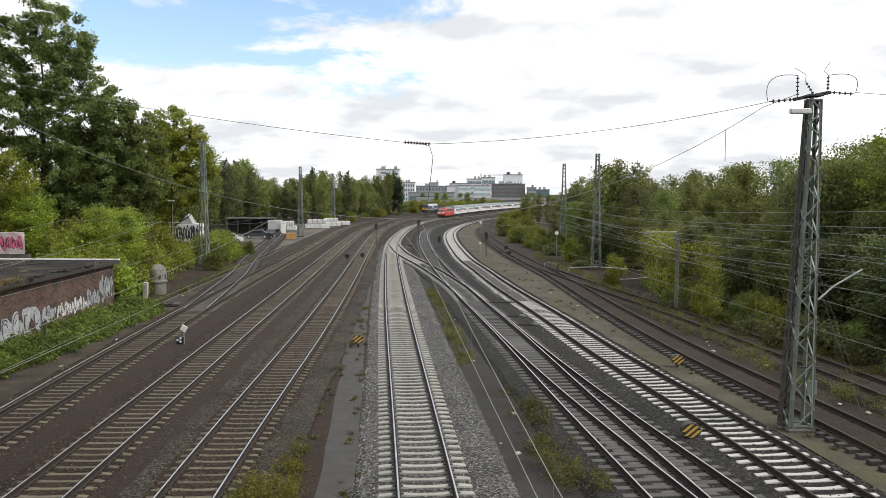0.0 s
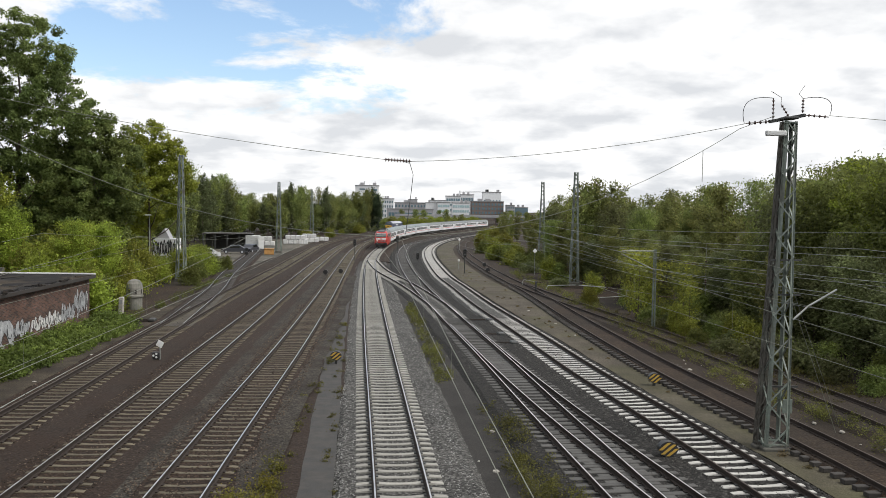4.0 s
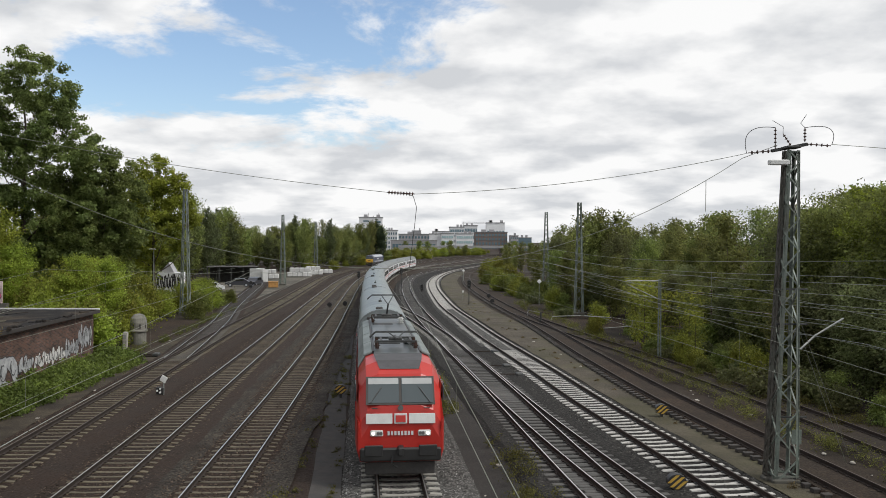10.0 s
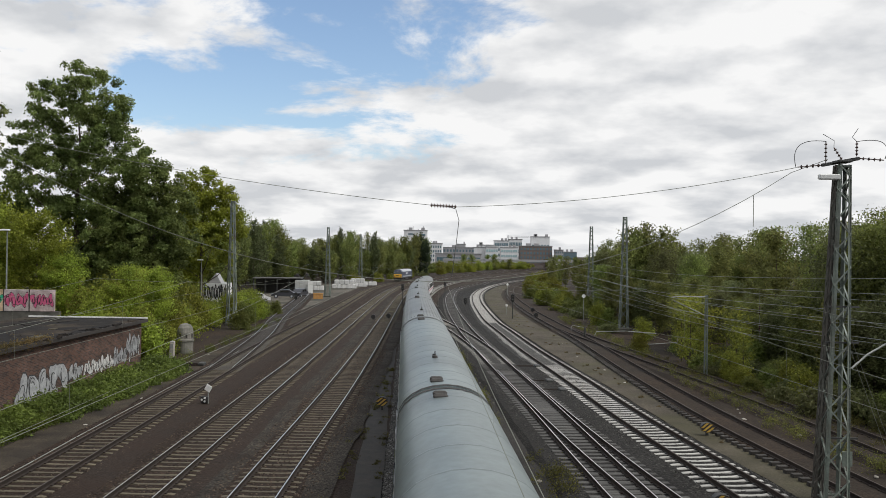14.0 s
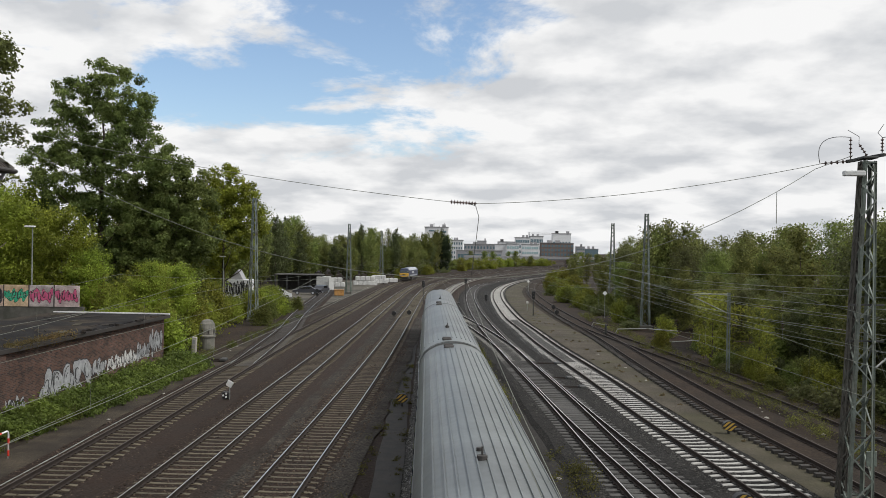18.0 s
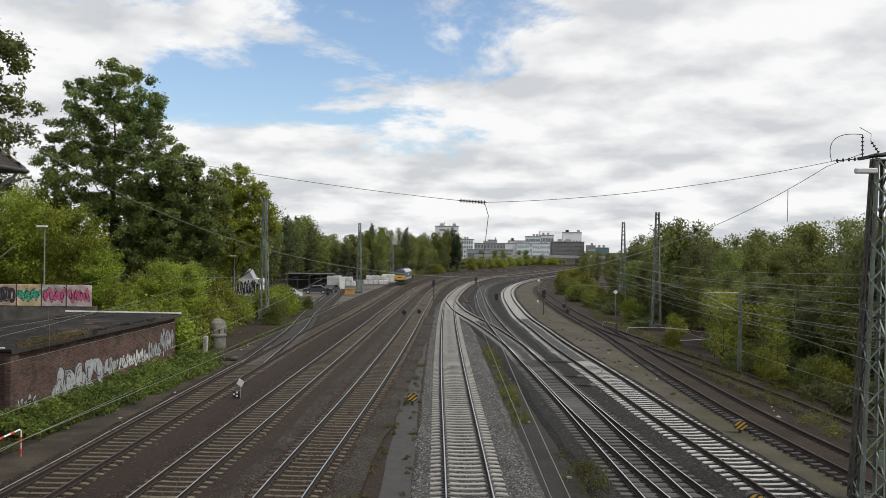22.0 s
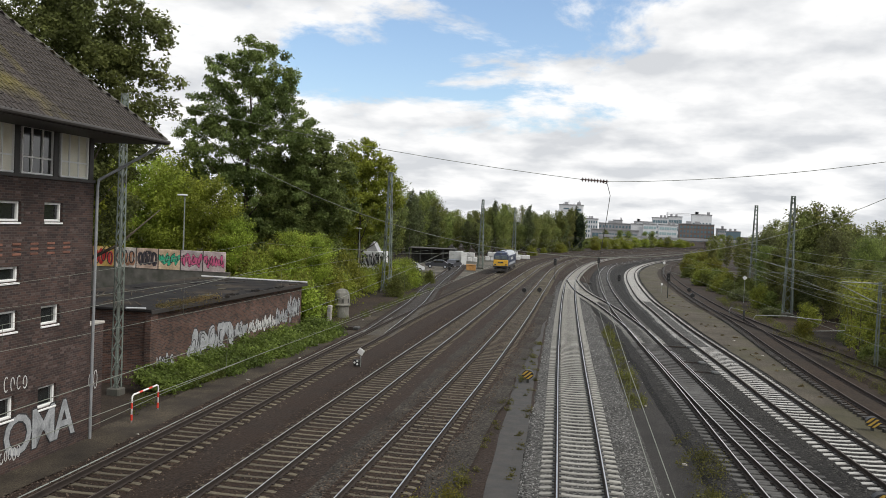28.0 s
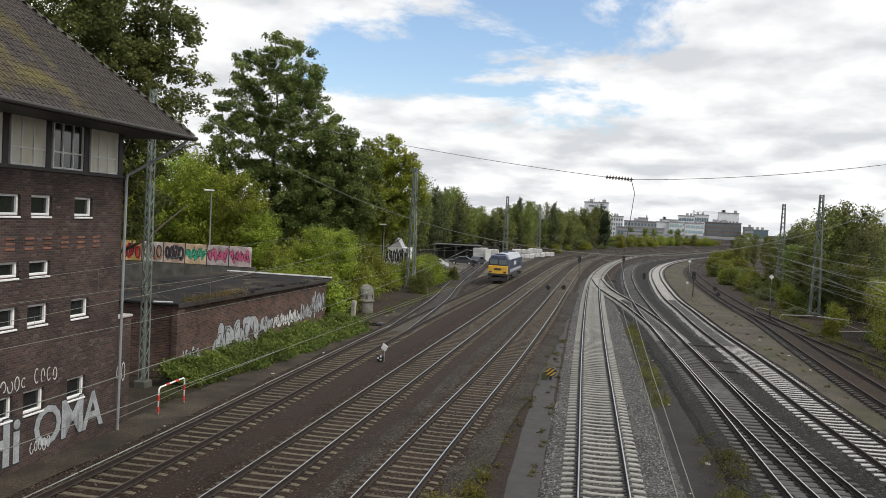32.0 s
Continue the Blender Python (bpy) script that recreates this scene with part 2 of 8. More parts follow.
M = dict(
    brown_ballast=stone_mat("brown_ballast", [(0.0175, 0.0108, 0.0072), (0.0360, 0.0225, 0.0145), (0.0590, 0.0385, 0.0255)], 0.085, patch=(0.0259, 0.0150, 0.0093), patch_cover=0.5, patch_scale=0.3, patch_soft=0.2),
    earth=stone_mat("red_brown_earth", [(0.022, 0.0145, 0.0105), (0.036, 0.0245, 0.018), (0.056, 0.040, 0.030)], 0.07, 0.5, 0.55, patch=(0.026, 0.016, 0.011), patch_cover=0.5, patch_scale=0.5, patch_soft=0.15),
    mid_gravel=stone_mat("grey_brown_gravel", [(0.0274, 0.0232, 0.0186), (0.0498, 0.0428, 0.0346), (0.0843, 0.0735, 0.0601)], 0.075, 0.9, 0.3, patch=(0.0321, 0.0232, 0.0166), patch_cover=0.58, patch_scale=0.4, patch_soft=0.1),
    pale_bed=stone_mat("pale_bed", [(0.05, 0.049, 0.046), (0.09, 0.088, 0.083), (0.15, 0.147, 0.14)], 0.09, dark=0.3),
    grey_ballast=stone_mat("grey_ballast", [(0.0373, 0.0361, 0.0341), (0.0748, 0.0727, 0.0685), (0.1329, 0.1287, 0.1204)], 0.09, dark=0.22),
    dark_ballast=stone_mat("dark_ballast", [(0.0109, 0.0101, 0.0091), (0.0224, 0.0211, 0.0192), (0.0409, 0.0380, 0.0346)], 0.08, dark=0.25),
    ground=stone_mat("ground", [(0.0202, 0.0130, 0.0086), (0.0345, 0.0225, 0.0148), (0.0523, 0.0350, 0.0225)], 0.09, 0.5, 0.6, patch=(0.0297, 0.0230, 0.0168), patch_cover=0.52, patch_scale=0.07, patch_soft=0.12),
    sand=stone_mat("sand_path", [(0.052, 0.045, 0.034), (0.074, 0.063, 0.048), (0.104, 0.090, 0.068)], 0.05, 0.35, 0.75, patch=(0.066, 0.062, 0.034), patch_cover=0.54, patch_scale=0.2, patch_soft=0.1),
    verge=stone_mat("brown_verge", [(0.046, 0.037, 0.026), (0.066, 0.053, 0.037), (0.095, 0.078, 0.055)], 0.04, 0.4, 0.6, patch=(0.036, 0.029, 0.022), patch_cover=0.5, patch_scale=0.6, patch_soft=0.12),
    gravel_path=stone_mat("gravel_path", [(0.0211, 0.0196, 0.0182), (0.0311, 0.0290, 0.0265), (0.0479, 0.0437, 0.0403)], 0.03, 0.3, 0.7),
    asphalt=mat("asphalt", (0.036, 0.035, 0.034), 0.9, var=0.15, second=(0.046, 0.042, 0.038), bump=0.3, bump_scale=90),
    old_concrete=mat("old_concrete", (0.1033, 0.0979, 0.0857), 0.9, var=0.25, scale=1.5, second=(0.0651, 0.0651, 0.0536), cover=0.5, bump=0.3),
    shaft_concrete=mat("weathered_shaft_concrete", (0.21, 0.20, 0.175), 0.9, var=0.25, scale=1.5, second=(0.13, 0.13, 0.11), cover=0.5, bump=0.3),
    concrete=mat("concrete", (0.42, 0.40, 0.36), 0.85, var=0.18, scale=2.0, second=(0.30, 0.28, 0.25), bump=0.25),
    sleeper_light=mat("sleeper_light", (0.275, 0.268, 0.242), 0.88, var=0.16, scale=1.5, fine=14, second=(0.18, 0.172, 0.15), cover=0.58, bump=0.25, obj_var=0.12, island_var=0.1),
    sleeper_white=mat("sleeper_white", (0.4054, 0.3941, 0.3716), 0.85, var=0.10, scale=1.5, fine=14, bump=0.2, obj_var=0.08, island_var=0.08),
    sleeper_brown=mat("sleeper_brown", (0.128, 0.112, 0.077), 0.9, var=0.30, scale=1.5, fine=14, second=(0.052, 0.041, 0.027), bump=0.3, obj_var=0.25, island_var=0.2),
    sleeper_wood=mat("sleeper_wood", (0.0332, 0.0287, 0.0252), 0.9, var=0.25, scale=1.2, fine=20, second=(0.0490, 0.0455, 0.0420), bump=0.4, obj_var=0.25, island_var=0.2),
    sleeper_grey=mat("sleeper_grey", (0.0816, 0.0796, 0.0755), 0.9, var=0.2, scale=1.2, fine=20, second=(0.0490, 0.0470, 0.0449), bump=0.4, obj_var=0.2, island_var=0.2),
    rust=mat("rusty_rail_side", (0.0260, 0.0180, 0.0140), 0.85, 0.15, var=0.25, scale=3, fine=30, bump=0.2),
    rail_top=mat("worn_rail_top", (0.54, 0.54, 0.54), 0.34, 0.9, var=0.12, scale=0.8, fine=9, bump=0.03),
    rail_dull=mat("dull_rail_top", (0.075, 0.06, 0.052), 0.6, 0.4, var=0.2, scale=1, fine=9, bump=0.1),
    galv=mat("galvanised_steel", (0.30, 0.32, 0.30), 0.6, 0.35, var=0.16, scale=1.5, fine=12, second=(0.20, 0.19, 0.17), cover=0.6, bump=0.1),
    green_steel=mat("green_steel", (0.165, 0.195, 0.170), 0.62, 0.2, var=0.2, scale=1.5, fine=12, second=(0.0828, 0.0756, 0.0612), cover=0.6, bump=0.1),
    brown_steel=mat("dark_brown_steel", (0.075, 0.07, 0.06), 0.7, 0.2, var=0.25, scale=1.5, fine=12, second=(0.11, 0.12, 0.10), cover=0.6, bump=0.1),
    dark_steel=mat("dark_steel", (0.06, 0.062, 0.06), 0.6, 0.4, var=0.2, scale=2, fine=15, bump=0.1),
    wire=mat("weathered_copper_wire", (0.22, 0.23, 0.19), 0.55, 0.5, var=0.1, bump=0),
    wire_dark=mat("dark_wire", (0.05, 0.05, 0.05), 0.6, 0.3, var=0.1, bump=0),
    insulator=mat("brown_insulator", (0.06, 0.035, 0.028), 0.25, var=0.1, bump=0),
    brick=mat("dark_brick", (0.062, 0.039, 0.033), 0.85, var=0.28, scale=0.8, fine=22, second=(0.075, 0.055, 0.05), bump=0.35, obj_var=0.3, island_var=0.38),
    mortar=mat("mortar", (0.15, 0.135, 0.12), 0.95, var=0.2, bump=0.3),
    white_paint=mat("white_paint", (0.78, 0.78, 0.76), 0.5, var=0.07, scale=1.2, fine=12, bump=0.05),
    black=mat("black_paint", (0.02, 0.02, 0.02), 0.5, var=0.15, bump=0.05),
    yellow=mat("yellow_paint", (0.42, 0.27, 0.045), 0.5, var=0.12, bump=0.05),
    red=mat("red_paint", (0.62, 0.05, 0.03), 0.45, var=0.1, bump=0.05),
    bark=mat("bark", (0.075, 0.06, 0.045), 0.95, var=0.3, scale=2, fine=20, stretch=(1, 1, 0.25), bump=0.8, bump_scale=14, dist=0.03),
    oak=leaf_mat("oak_leaves", (0.172, 0.215, 0.066), (0.1, 0.14, 0.045)),
    maple=leaf_mat("fresh_leaves", (0.28, 0.345, 0.05), (0.165, 0.225, 0.036)),
    bush=leaf_mat("bush_leaves", (0.235, 0.255, 0.042), (0.14, 0.165, 0.032)),
    far_green=leaf_mat("far_leaves", (0.195, 0.24, 0.062), (0.11, 0.142, 0.043)),
    birch=leaf_mat("birch_leaves", (0.205, 0.228, 0.068), (0.12, 0.146, 0.048)),
    nettle=leaf_mat("nettle_leaves", (0.1445, 0.1913, 0.0425), (0.0935, 0.1318, 0.0323)),
    weed=leaf_mat("weed_leaves", (0.1318, 0.1381, 0.0350), (0.0941, 0.0975, 0.0280)),
    glass=glass_mat("window_glass", (0.016, 0.018, 0.018), 0.08),
)


# ---- mesh helpers ----
class Geo:
    """Points, faces and material slots of one mesh."""

    def __init__(self):
        self.v, self.f, self.mi = [], [], []

    def add(self, verts, faces, slot=0):
        k = len(self.v)
        self.v.extend(tuple(p) for p in verts)
        self.f.extend(tuple(i + k for i in q) for q in faces)
        self.mi.extend([slot] * len(faces))
        return self

    def box(self, c, s, turn=None, slot=0, bevel=0.0):
        """A box with centre c and size s; bevel cuts its edges."""
        hx, hy, hz = s[0] / 2, s[1] / 2, s[2] / 2
        if bevel:
            b = min(bevel, hx * 0.9, hy * 0.9, hz * 0.9)
            ring = [(-hx + b, -hy), (hx - b, -hy), (hx, -hy + b), (hx, hy - b), (hx - b, hy), (-hx + b, hy), (-hx, hy - b), (-hx, -hy + b)]
            inn = [(x * (hx - b) / hx, y * (hy - b) / hy) for x, y in ring]
            vs = [(x, y, -hz) for x, y in inn] + [(x, y, -hz + b) for x, y in ring] + [(x, y, hz - b) for x, y in ring] + [(x, y, hz) for x, y in inn]
            fs = [tuple(range(7, -1, -1)), tuple(range(24, 32))]
            for r in range(3):
                fs += [(r * 8 + i, r * 8 + (i + 1) % 8, r * 8 + 8 + (i + 1) % 8, r * 8 + 8 + i) for i in range(8)]
        else:
            vs = [(-hx, -hy, -hz), (hx, -hy, -hz), (hx, hy, -hz), (-hx, hy, -hz), (-hx, -hy, hz), (hx, -hy, hz), (hx, hy, hz), (-hx, hy, hz)]
            fs = [(3, 2, 1, 0), (4, 5, 6, 7), (0, 1, 5, 4), (1, 2, 6, 5), (2, 3, 7, 6), (3, 0, 4, 7)]
        m = Matrix.Translation(c) @ (turn.to_4x4() if turn else Matrix.Identity(4))
        return self.add([m @ Vector(p) for p in vs], fs, slot)

    def bar(self, a, b, w, h=None, slot=0):
        """A square bar from a to b."""
        a, b = Vector(a), Vector(b)
        d = b - a
        q = d.to_track_quat("Z", "Y").to_matrix()
        return self.box((a + b) / 2, (w, h or w, d.length), q, slot)

    def tube(self, pts, r, n=6, slot=0, caps=True):
        """A round tube along points; r may be a list."""
        pts = [Vector(p) for p in pts]
        rs = r if isinstance(r, (list, tuple)) else [r] * len(pts)
        vs, fs = [], []
        up = None
        for i, p in enumerate(pts):
            d = (pts[min(i + 1, len(pts) - 1)] - pts[max(i - 1, 0)]).normalized()
            if up is None:
                up = d.orthogonal().normalized()
            up = (up - d * up.dot(d)).normalized()
            sd = d.cross(up)
            for j in range(n):
                a = 2 * math.pi * j / n
                vs.append(p + (up * math.cos(a) + sd * math.sin(a)) * rs[i])
        for i in range(len(pts) - 1):
            fs += [(i * n + j, i * n + (j + 1) % n, (i + 1) * n + (j + 1) % n, (i + 1) * n + j) for j in range(n)]
        if caps:
            fs += [tuple(range(n - 1, -1, -1)), tuple(range((len(pts) - 1) * n, len(pts) * n))]
        return self.add(vs, fs, slot)

    def cyl(self, base, r, h, n=16, slot=0, r2=None):
        b = Vector(base)
        return self.tube([b, b + Vector((0, 0, h))], [r, r if r2 is None else r2], n, slot)

    def loft(self, rings, slot=0, closed=True, caps=True):
        """Skin over rings with equal numbers of points."""
        n = len(rings[0])
        vs = [p for r in rings for p in r]
        m = n if closed else n - 1
        fs = [(i * n + j, i * n + (j + 1) % n, (i + 1) * n + (j + 1) % n, (i + 1) * n + j) for i in range(len(rings) - 1) for j in range(m)]
        if caps and closed:
            fs += [tuple(range(n - 1, -1, -1)), tuple(range((len(rings) - 1) * n, len(rings) * n))]
        return self.add(vs, fs, slot)

    def mesh(self, name, mats, smooth=False):
        me = bpy.data.meshes.new(name)
        me.from_pydata(self.v, [], self.f)
        for x in (mats if isinstance(mats, (list, tuple)) else [mats]):
            me.materials.append(x)
        if max(self.mi, default=0):
            me.polygons.foreach_set("material_index", self.mi)
        if smooth:
            me.polygons.foreach_set("use_smooth", [True] * len(me.polygons))
        me.update()
        return me


def thing(name, label="", category="", group="", kind="", at=None):
    ob = new(name)
    ob.empty_display_size = 0.3
    if at is not None:
        ob.matrix_world = site(at)
    return tagged(ob, label, category, group, kind)


def part(name, geo, material, parent, label="", smooth=False, at=None, kind=""):
    me = geo.mesh(name, material, smooth) if isinstance(geo, Geo) else geo
    ob = new(name, me)
    ob.parent = parent
    if at is not None:
        ob.matrix_basis = at
    return tagged(ob, label, kind=kind)


def solo(name, geo, material, label="", category="", group="", kind="", smooth=False, at=None):
    ob = new(name, geo.mesh(name, material, smooth) if isinstance(geo, Geo) else geo)
    if at is not None:
        ob.matrix_world = site(at)
    return tagged(ob, label, category, group, kind)


class Line:
    """A smooth line in plan through control points, by its length."""

    def __init__(self, pts, step=1.0):
        p = [Vector((x, y, 0)) for x, y in pts]
        p = [p[0] * 2 - p[1]] + p + [p[-1] * 2 - p[-2]]
        out = []
        for i in range(1, len(p) - 2):
            a, b, c, d = p[i - 1:i + 3]
            # centripetal weights keep uneven spans smooth
            t1 = (b - a).length ** 0.5; t2 = t1 + (c - b).length ** 0.5; t3 = t2 + (d - c).length ** 0.5
            n = max(2, int((c - b).length / step))
            for k in range(n):
                t = t1 + (t2 - t1) * k / n
                a1 = a * ((t1 - t) / t1) + b * (t / t1)
                a2 = b * ((t2 - t) / (t2 - t1)) + c * ((t - t1) / (t2 - t1))
                a3 = c * ((t3 - t) / (t3 - t2)) + d * ((t - t2) / (t3 - t2))
                b1 = a1 * ((t2 - t) / t2) + a2 * (t / t2)
                b2 = a2 * ((t3 - t) / (t3 - t1)) + a3 * ((t - t1) / (t3 - t1))
                out.append(b1 * ((t2 - t) / (t2 - t1)) + b2 * ((t - t1) / (t2 - t1)))
        out.append(p[-2])
        for _ in range(12):
            out = [out[0]] + [(out[i - 1] + out[i] * 2 + out[i + 1]) / 4 for i in range(1, len(out) - 1)] + [out[-1]]
        self.p = np.array([(q.x, q.y) for q in out])
        seg = np.hypot(*np.diff(self.p, axis=0).T)
        self.s = np.concatenate([[0], np.cumsum(seg)])
        self.length = self.s[-1]

    def at(self, s):
        """Place and unit direction at the length s."""
        x, y = np.interp(s, self.s, self.p[:, 0]), np.interp(s, self.s, self.p[:, 1])
        e = 1.5
        x0, x1 = np.interp([s - e, s + e], self.s, self.p[:, 0])
        y0, y1 = np.interp([s - e, s + e], self.s, self.p[:, 1])
        d = Vector((x1 - x0, y1 - y0, 0)).normalized()
        return Vector((x, y, 0)), d

    def near_y(self, y):
        """The length at which the line reaches the given y."""
        k = int(np.argmax(self.p[:, 1] >= y))
        return float(self.s[k])

    def x_at(self, y):
        return self.at(self.near_y(y))[0].x


# ---- the line falls gently away from the bridge ----
FALL_Y = np.arange(0.0, 1000.0, 2.0)


def eased(y, a, b):
    u = np.clip((y - a) / (b - a), 0, 1)
    return u * u * (3 - 2 * u)


FALL_Z = -np.cumsum(0.0095 * 2.0 * eased(FALL_Y, 30, 80) * (1 - eased(FALL_Y, 210, 290)))


def fall(y):
    """Height of the ground at the distance y."""
    return np.interp(y, FALL_Y, FALL_Z)


PLAN_Y = np.arange(0.0, 720.0, 1.0)
PLAN_K = np.ones(len(PLAN_Y))
for _ in range(60):
    PLAN_K = 1 - fall(PLAN_Y * PLAN_K) / 8.0


def stretch(y):
    """The plan below is drawn on level ground; on the falling ground its lengths grow by this."""
    return float(np.interp(y, PLAN_Y, PLAN_K))


def true_y(y):
    return y * stretch(y)


def true_point(x, y, z=0.0):
    k = stretch(y)
    return Vector((x * k, y * k, 8 + (z - 8) * k))


def site(m, grow=True):
    """A pose of the level plan, set down on the falling ground."""
    k = stretch(m.translation.y)
    out = Matrix.Translation(true_point(*m.translation)) @ Matrix.Translation(-m.translation) @ m
    return out @ Matrix.Diagonal((k, k, k, 1)) if grow else out


# ---- plan: centre lines of the tracks ----
TRACKS = dict(
    main=Line([(66, -900), (28, -400), (9.5, -120), (2.75, -20), (1.26, 0), (-0.53, 24.2), (-1.66, 39), (-2.35, 48), (-4.0, 71), (-6.2, 104.6), (-7.6, 132),
               (-7.9, 157), (-7.1, 193), (-4.4, 225), (0.5, 256), (9.0, 295), (22.5, 348), (46, 420), (82, 500), (130, 580), (165, 630)]),
    left_c=Line([(-4.4, -30), (-5.6, 0), (-6.68, 24), (-7.35, 48), (-8.45, 75), (-9.9, 105), (-12.3, 162), (-12.1, 200), (-9.0, 245), (-1.5, 290), (13, 348), (36, 420), (72, 500)]),
    left_b=Line([(-8.6, -30), (-9.6, 0), (-10.5, 24), (-11.4, 46), (-12.1, 64), (-13.1, 88), (-14.7, 127), (-15.9, 165), (-15.8, 200), (-13.3, 240), (-6.0, 290), (8.5, 348), (31.5, 420), (67.5, 500)]),
    left_a=Line([(-12.3, -30), (-13.45, 0), (-14.5, 24), (-15.5, 42), (-16.8, 67), (-17.5, 88), (-18.1, 108), (-19.6, 145), (-20.9, 180), (-20.2, 210), (-17.6, 240), (-11.0, 285), (4, 348), (27, 420), (63, 500)]),
    siding=Line([(-16.2, 55), (-16.75, 60), (-17.7, 68), (-19.4, 82), (-21.7, 96), (-24.3, 115), (-27.5, 140), (-31, 165)]),
    link=Line([(2.35, 61), (1.7, 68), (0.1, 79.5), (-1.75, 91), (-4.8, 107), (-6.9, 124), (-7.55, 131)]),
    right_a=Line([(11.2, -30), (8.3, 0), (5.9, 24.2), (5.4, 29), (4.65, 37), (3.85, 46), (3.0, 54.3), (1.6, 68), (-0.1, 86), (-1.75, 109), (-2.35, 120), (-3.4, 150), (-2.6, 185), (1.8, 215), (10, 256), (22, 300), (38, 348)]),
    right_b=Line([(9.5, 8), (6.95, 24.2), (6.0, 30), (4.85, 38.7), (4.05, 45.5), (3.4, 52), (2.6, 59.5)]),
    right_c=Line([(15.5, -30), (12.6, 0), (10.2, 24.3), (9.3, 33), (8.3, 40), (6.85, 55), (5.0, 72), (3.7, 88), (2.7, 99), (1.85, 118), (1.2, 143), (1.6, 170), (4.4, 202), (10, 235), (18.5, 270), (32, 318)]),
    right_d=Line([(18, -30), (15.9, 0), (14.0, 27), (13.4, 33), (12.55, 40), (12.0, 48), (11.4, 60), (10.65, 82), (9.2, 105), (8.3, 125), (7.8, 157), (9.8, 200), (15.5, 240), (27, 290)]),
    right_e=Line([(21.5, -30), (20.2, 0), (18.0, 33), (16.2, 50), (13.2, 70), (10.6, 88), (9.9, 95)]),
)
RAIL_TOP = 0.172


def true_line(line):
    """The same line on the falling ground."""
    pts = [*line.p[:-3:4], line.p[-1]]
    return Line([(x * stretch(y), y * stretch(y)) for x, y in pts])


LINES = {key: true_line(line) for key, line in TRACKS.items()}


def side(p, d):
    return Vector((d.y, -d.x, 0))


def strip(line, s0, s1, left, right, z, step=2.0, skirt=0.0, wave=0.0):
    """A ribbon beside a line from offset left to right (metres to its right hand), with sloped edges."""
    geo = Geo()
    n = max(2, int((s1 - s0) / step))
    rows = []
    for i in range(n + 1):
        p, d = line.at(s0 + (s1 - s0) * i / n)
        sd = side(p, d)
        w0 = wave * noise.noise((p.x * 0.4, p.y * 0.35, 1.0)) if wave else 0
        w1 = wave * noise.noise((p.x * 0.4, p.y * 0.35, 7.0)) if wave else 0
        a, b = p + sd * (left + w0), p + sd * (right + w1)
        dz = float(fall(p.y))
        row = [(a.x, a.y, z + dz), (b.x, b.y, z + dz)]
        if skirt:
            e, g = p + sd * (left - skirt), p + sd * (right + skirt)
            row = [(e.x, e.y, -0.3 + dz)] + row + [(g.x, g.y, -0.3 + dz)]
        rows.append(row)
    return geo.loft(rows, closed=False)


# ---- ground ----
ground = Geo()
R = 2600
ground.loft([[(-R, float(y), -0.22 + float(fall(y))), (R, float(y), -0.22 + float(fall(y)))] for y in [-R, -600, 0, *range(24, 340, 4), 400, 700, R]], closed=False)
solo("ground", ground, M["ground"], "brown railway ground of dirt and old gravel", "ground", kind="structure")


def bed(name, key, material, s_from, s_to, left, right, z, label, skirt=0.5):
    ln = LINES[key]
    return solo(name, strip(ln, ln.near_y(true_y(s_from)), ln.near_y(true_y(s_to)), left, right, z, skirt=skirt, wave=0.25), material, label, "ballast", kind="structure")


bed("ballast_main", "main", M["grey_ballast"], -28, 128, -1.75, 2.25, -0.052, "fresh light grey ballast bed under the middle track")
bed("ballast_main_behind", "main", M["brown_ballast"], -890, -28, -1.7, 1.7, -0.045, "brown ballast bed of the main track")
bed("ballast_main_far", "main", M["brown_ballast"], 128, 560, -1.7, 1.7, -0.045, "brown ballast bed of the curved main track")
bed("ballast_left_c", "left_c", M["brown_ballast"], -28, 480, -1.9, 1.8, -0.024, "rust-brown ballast bed")
bed("ballast_left_b", "left_b", M["brown_ballast"], -28, 480, -2.3, 2.1, -0.028, "rust-brown ballast bed")
bed("ballast_left_a", "left_a", M["brown_ballast"], -28, 480, -1.7, 2.0, -0.036, "old rust-brown ballast bed")
bed("ballast_siding", "siding", M["brown_ballast"], 56, 160, -1.5, 1.5, -0.034, "old brown ballast bed of the siding")
bed("ballast_link", "link", M["dark_ballast"], 62, 130, -1.6, 1.6, -0.042, "dark grey ballast bed of the crossover")
bed("ballast_right_a", "right_a", M["dark_ballast"], -28, 330, -1.9, 2.2, -0.034, "dark grey ballast bed")
bed("ballast_right_b", "right_b", M["dark_ballast"], 9, 50, -1.6, 1.9, -0.038, "dark grey ballast bed of the turnout")
bed("ballast_right_c", "right_c", M["dark_ballast"], -28, 64, -2.0, 1.45, -0.05, "dark grey ballast bed under white sleepers")
bed("ballast_right_c_far", "right_c", M["pale_bed"], 62, 178, -1.25, 1.25, -0.022, "pale fresh ballast bed on the bend", 0.4)
bed("ballast_right_c_end", "right_c", M["dark_ballast"], 178, 310, -1.6, 1.6, -0.026, "dark ballast bed on the bend")
bed("ballast_right_d", "right_d", M["ground"], -28, 280, -0.95, 1.25, 0.004, "dirty ballast bed of a rusty track", 0.25)
bed("ballast_right_e", "right_e", M["ground"], -28, 92, -1.5, 1.5, 0.001, "overgrown ballast bed of a disused track")


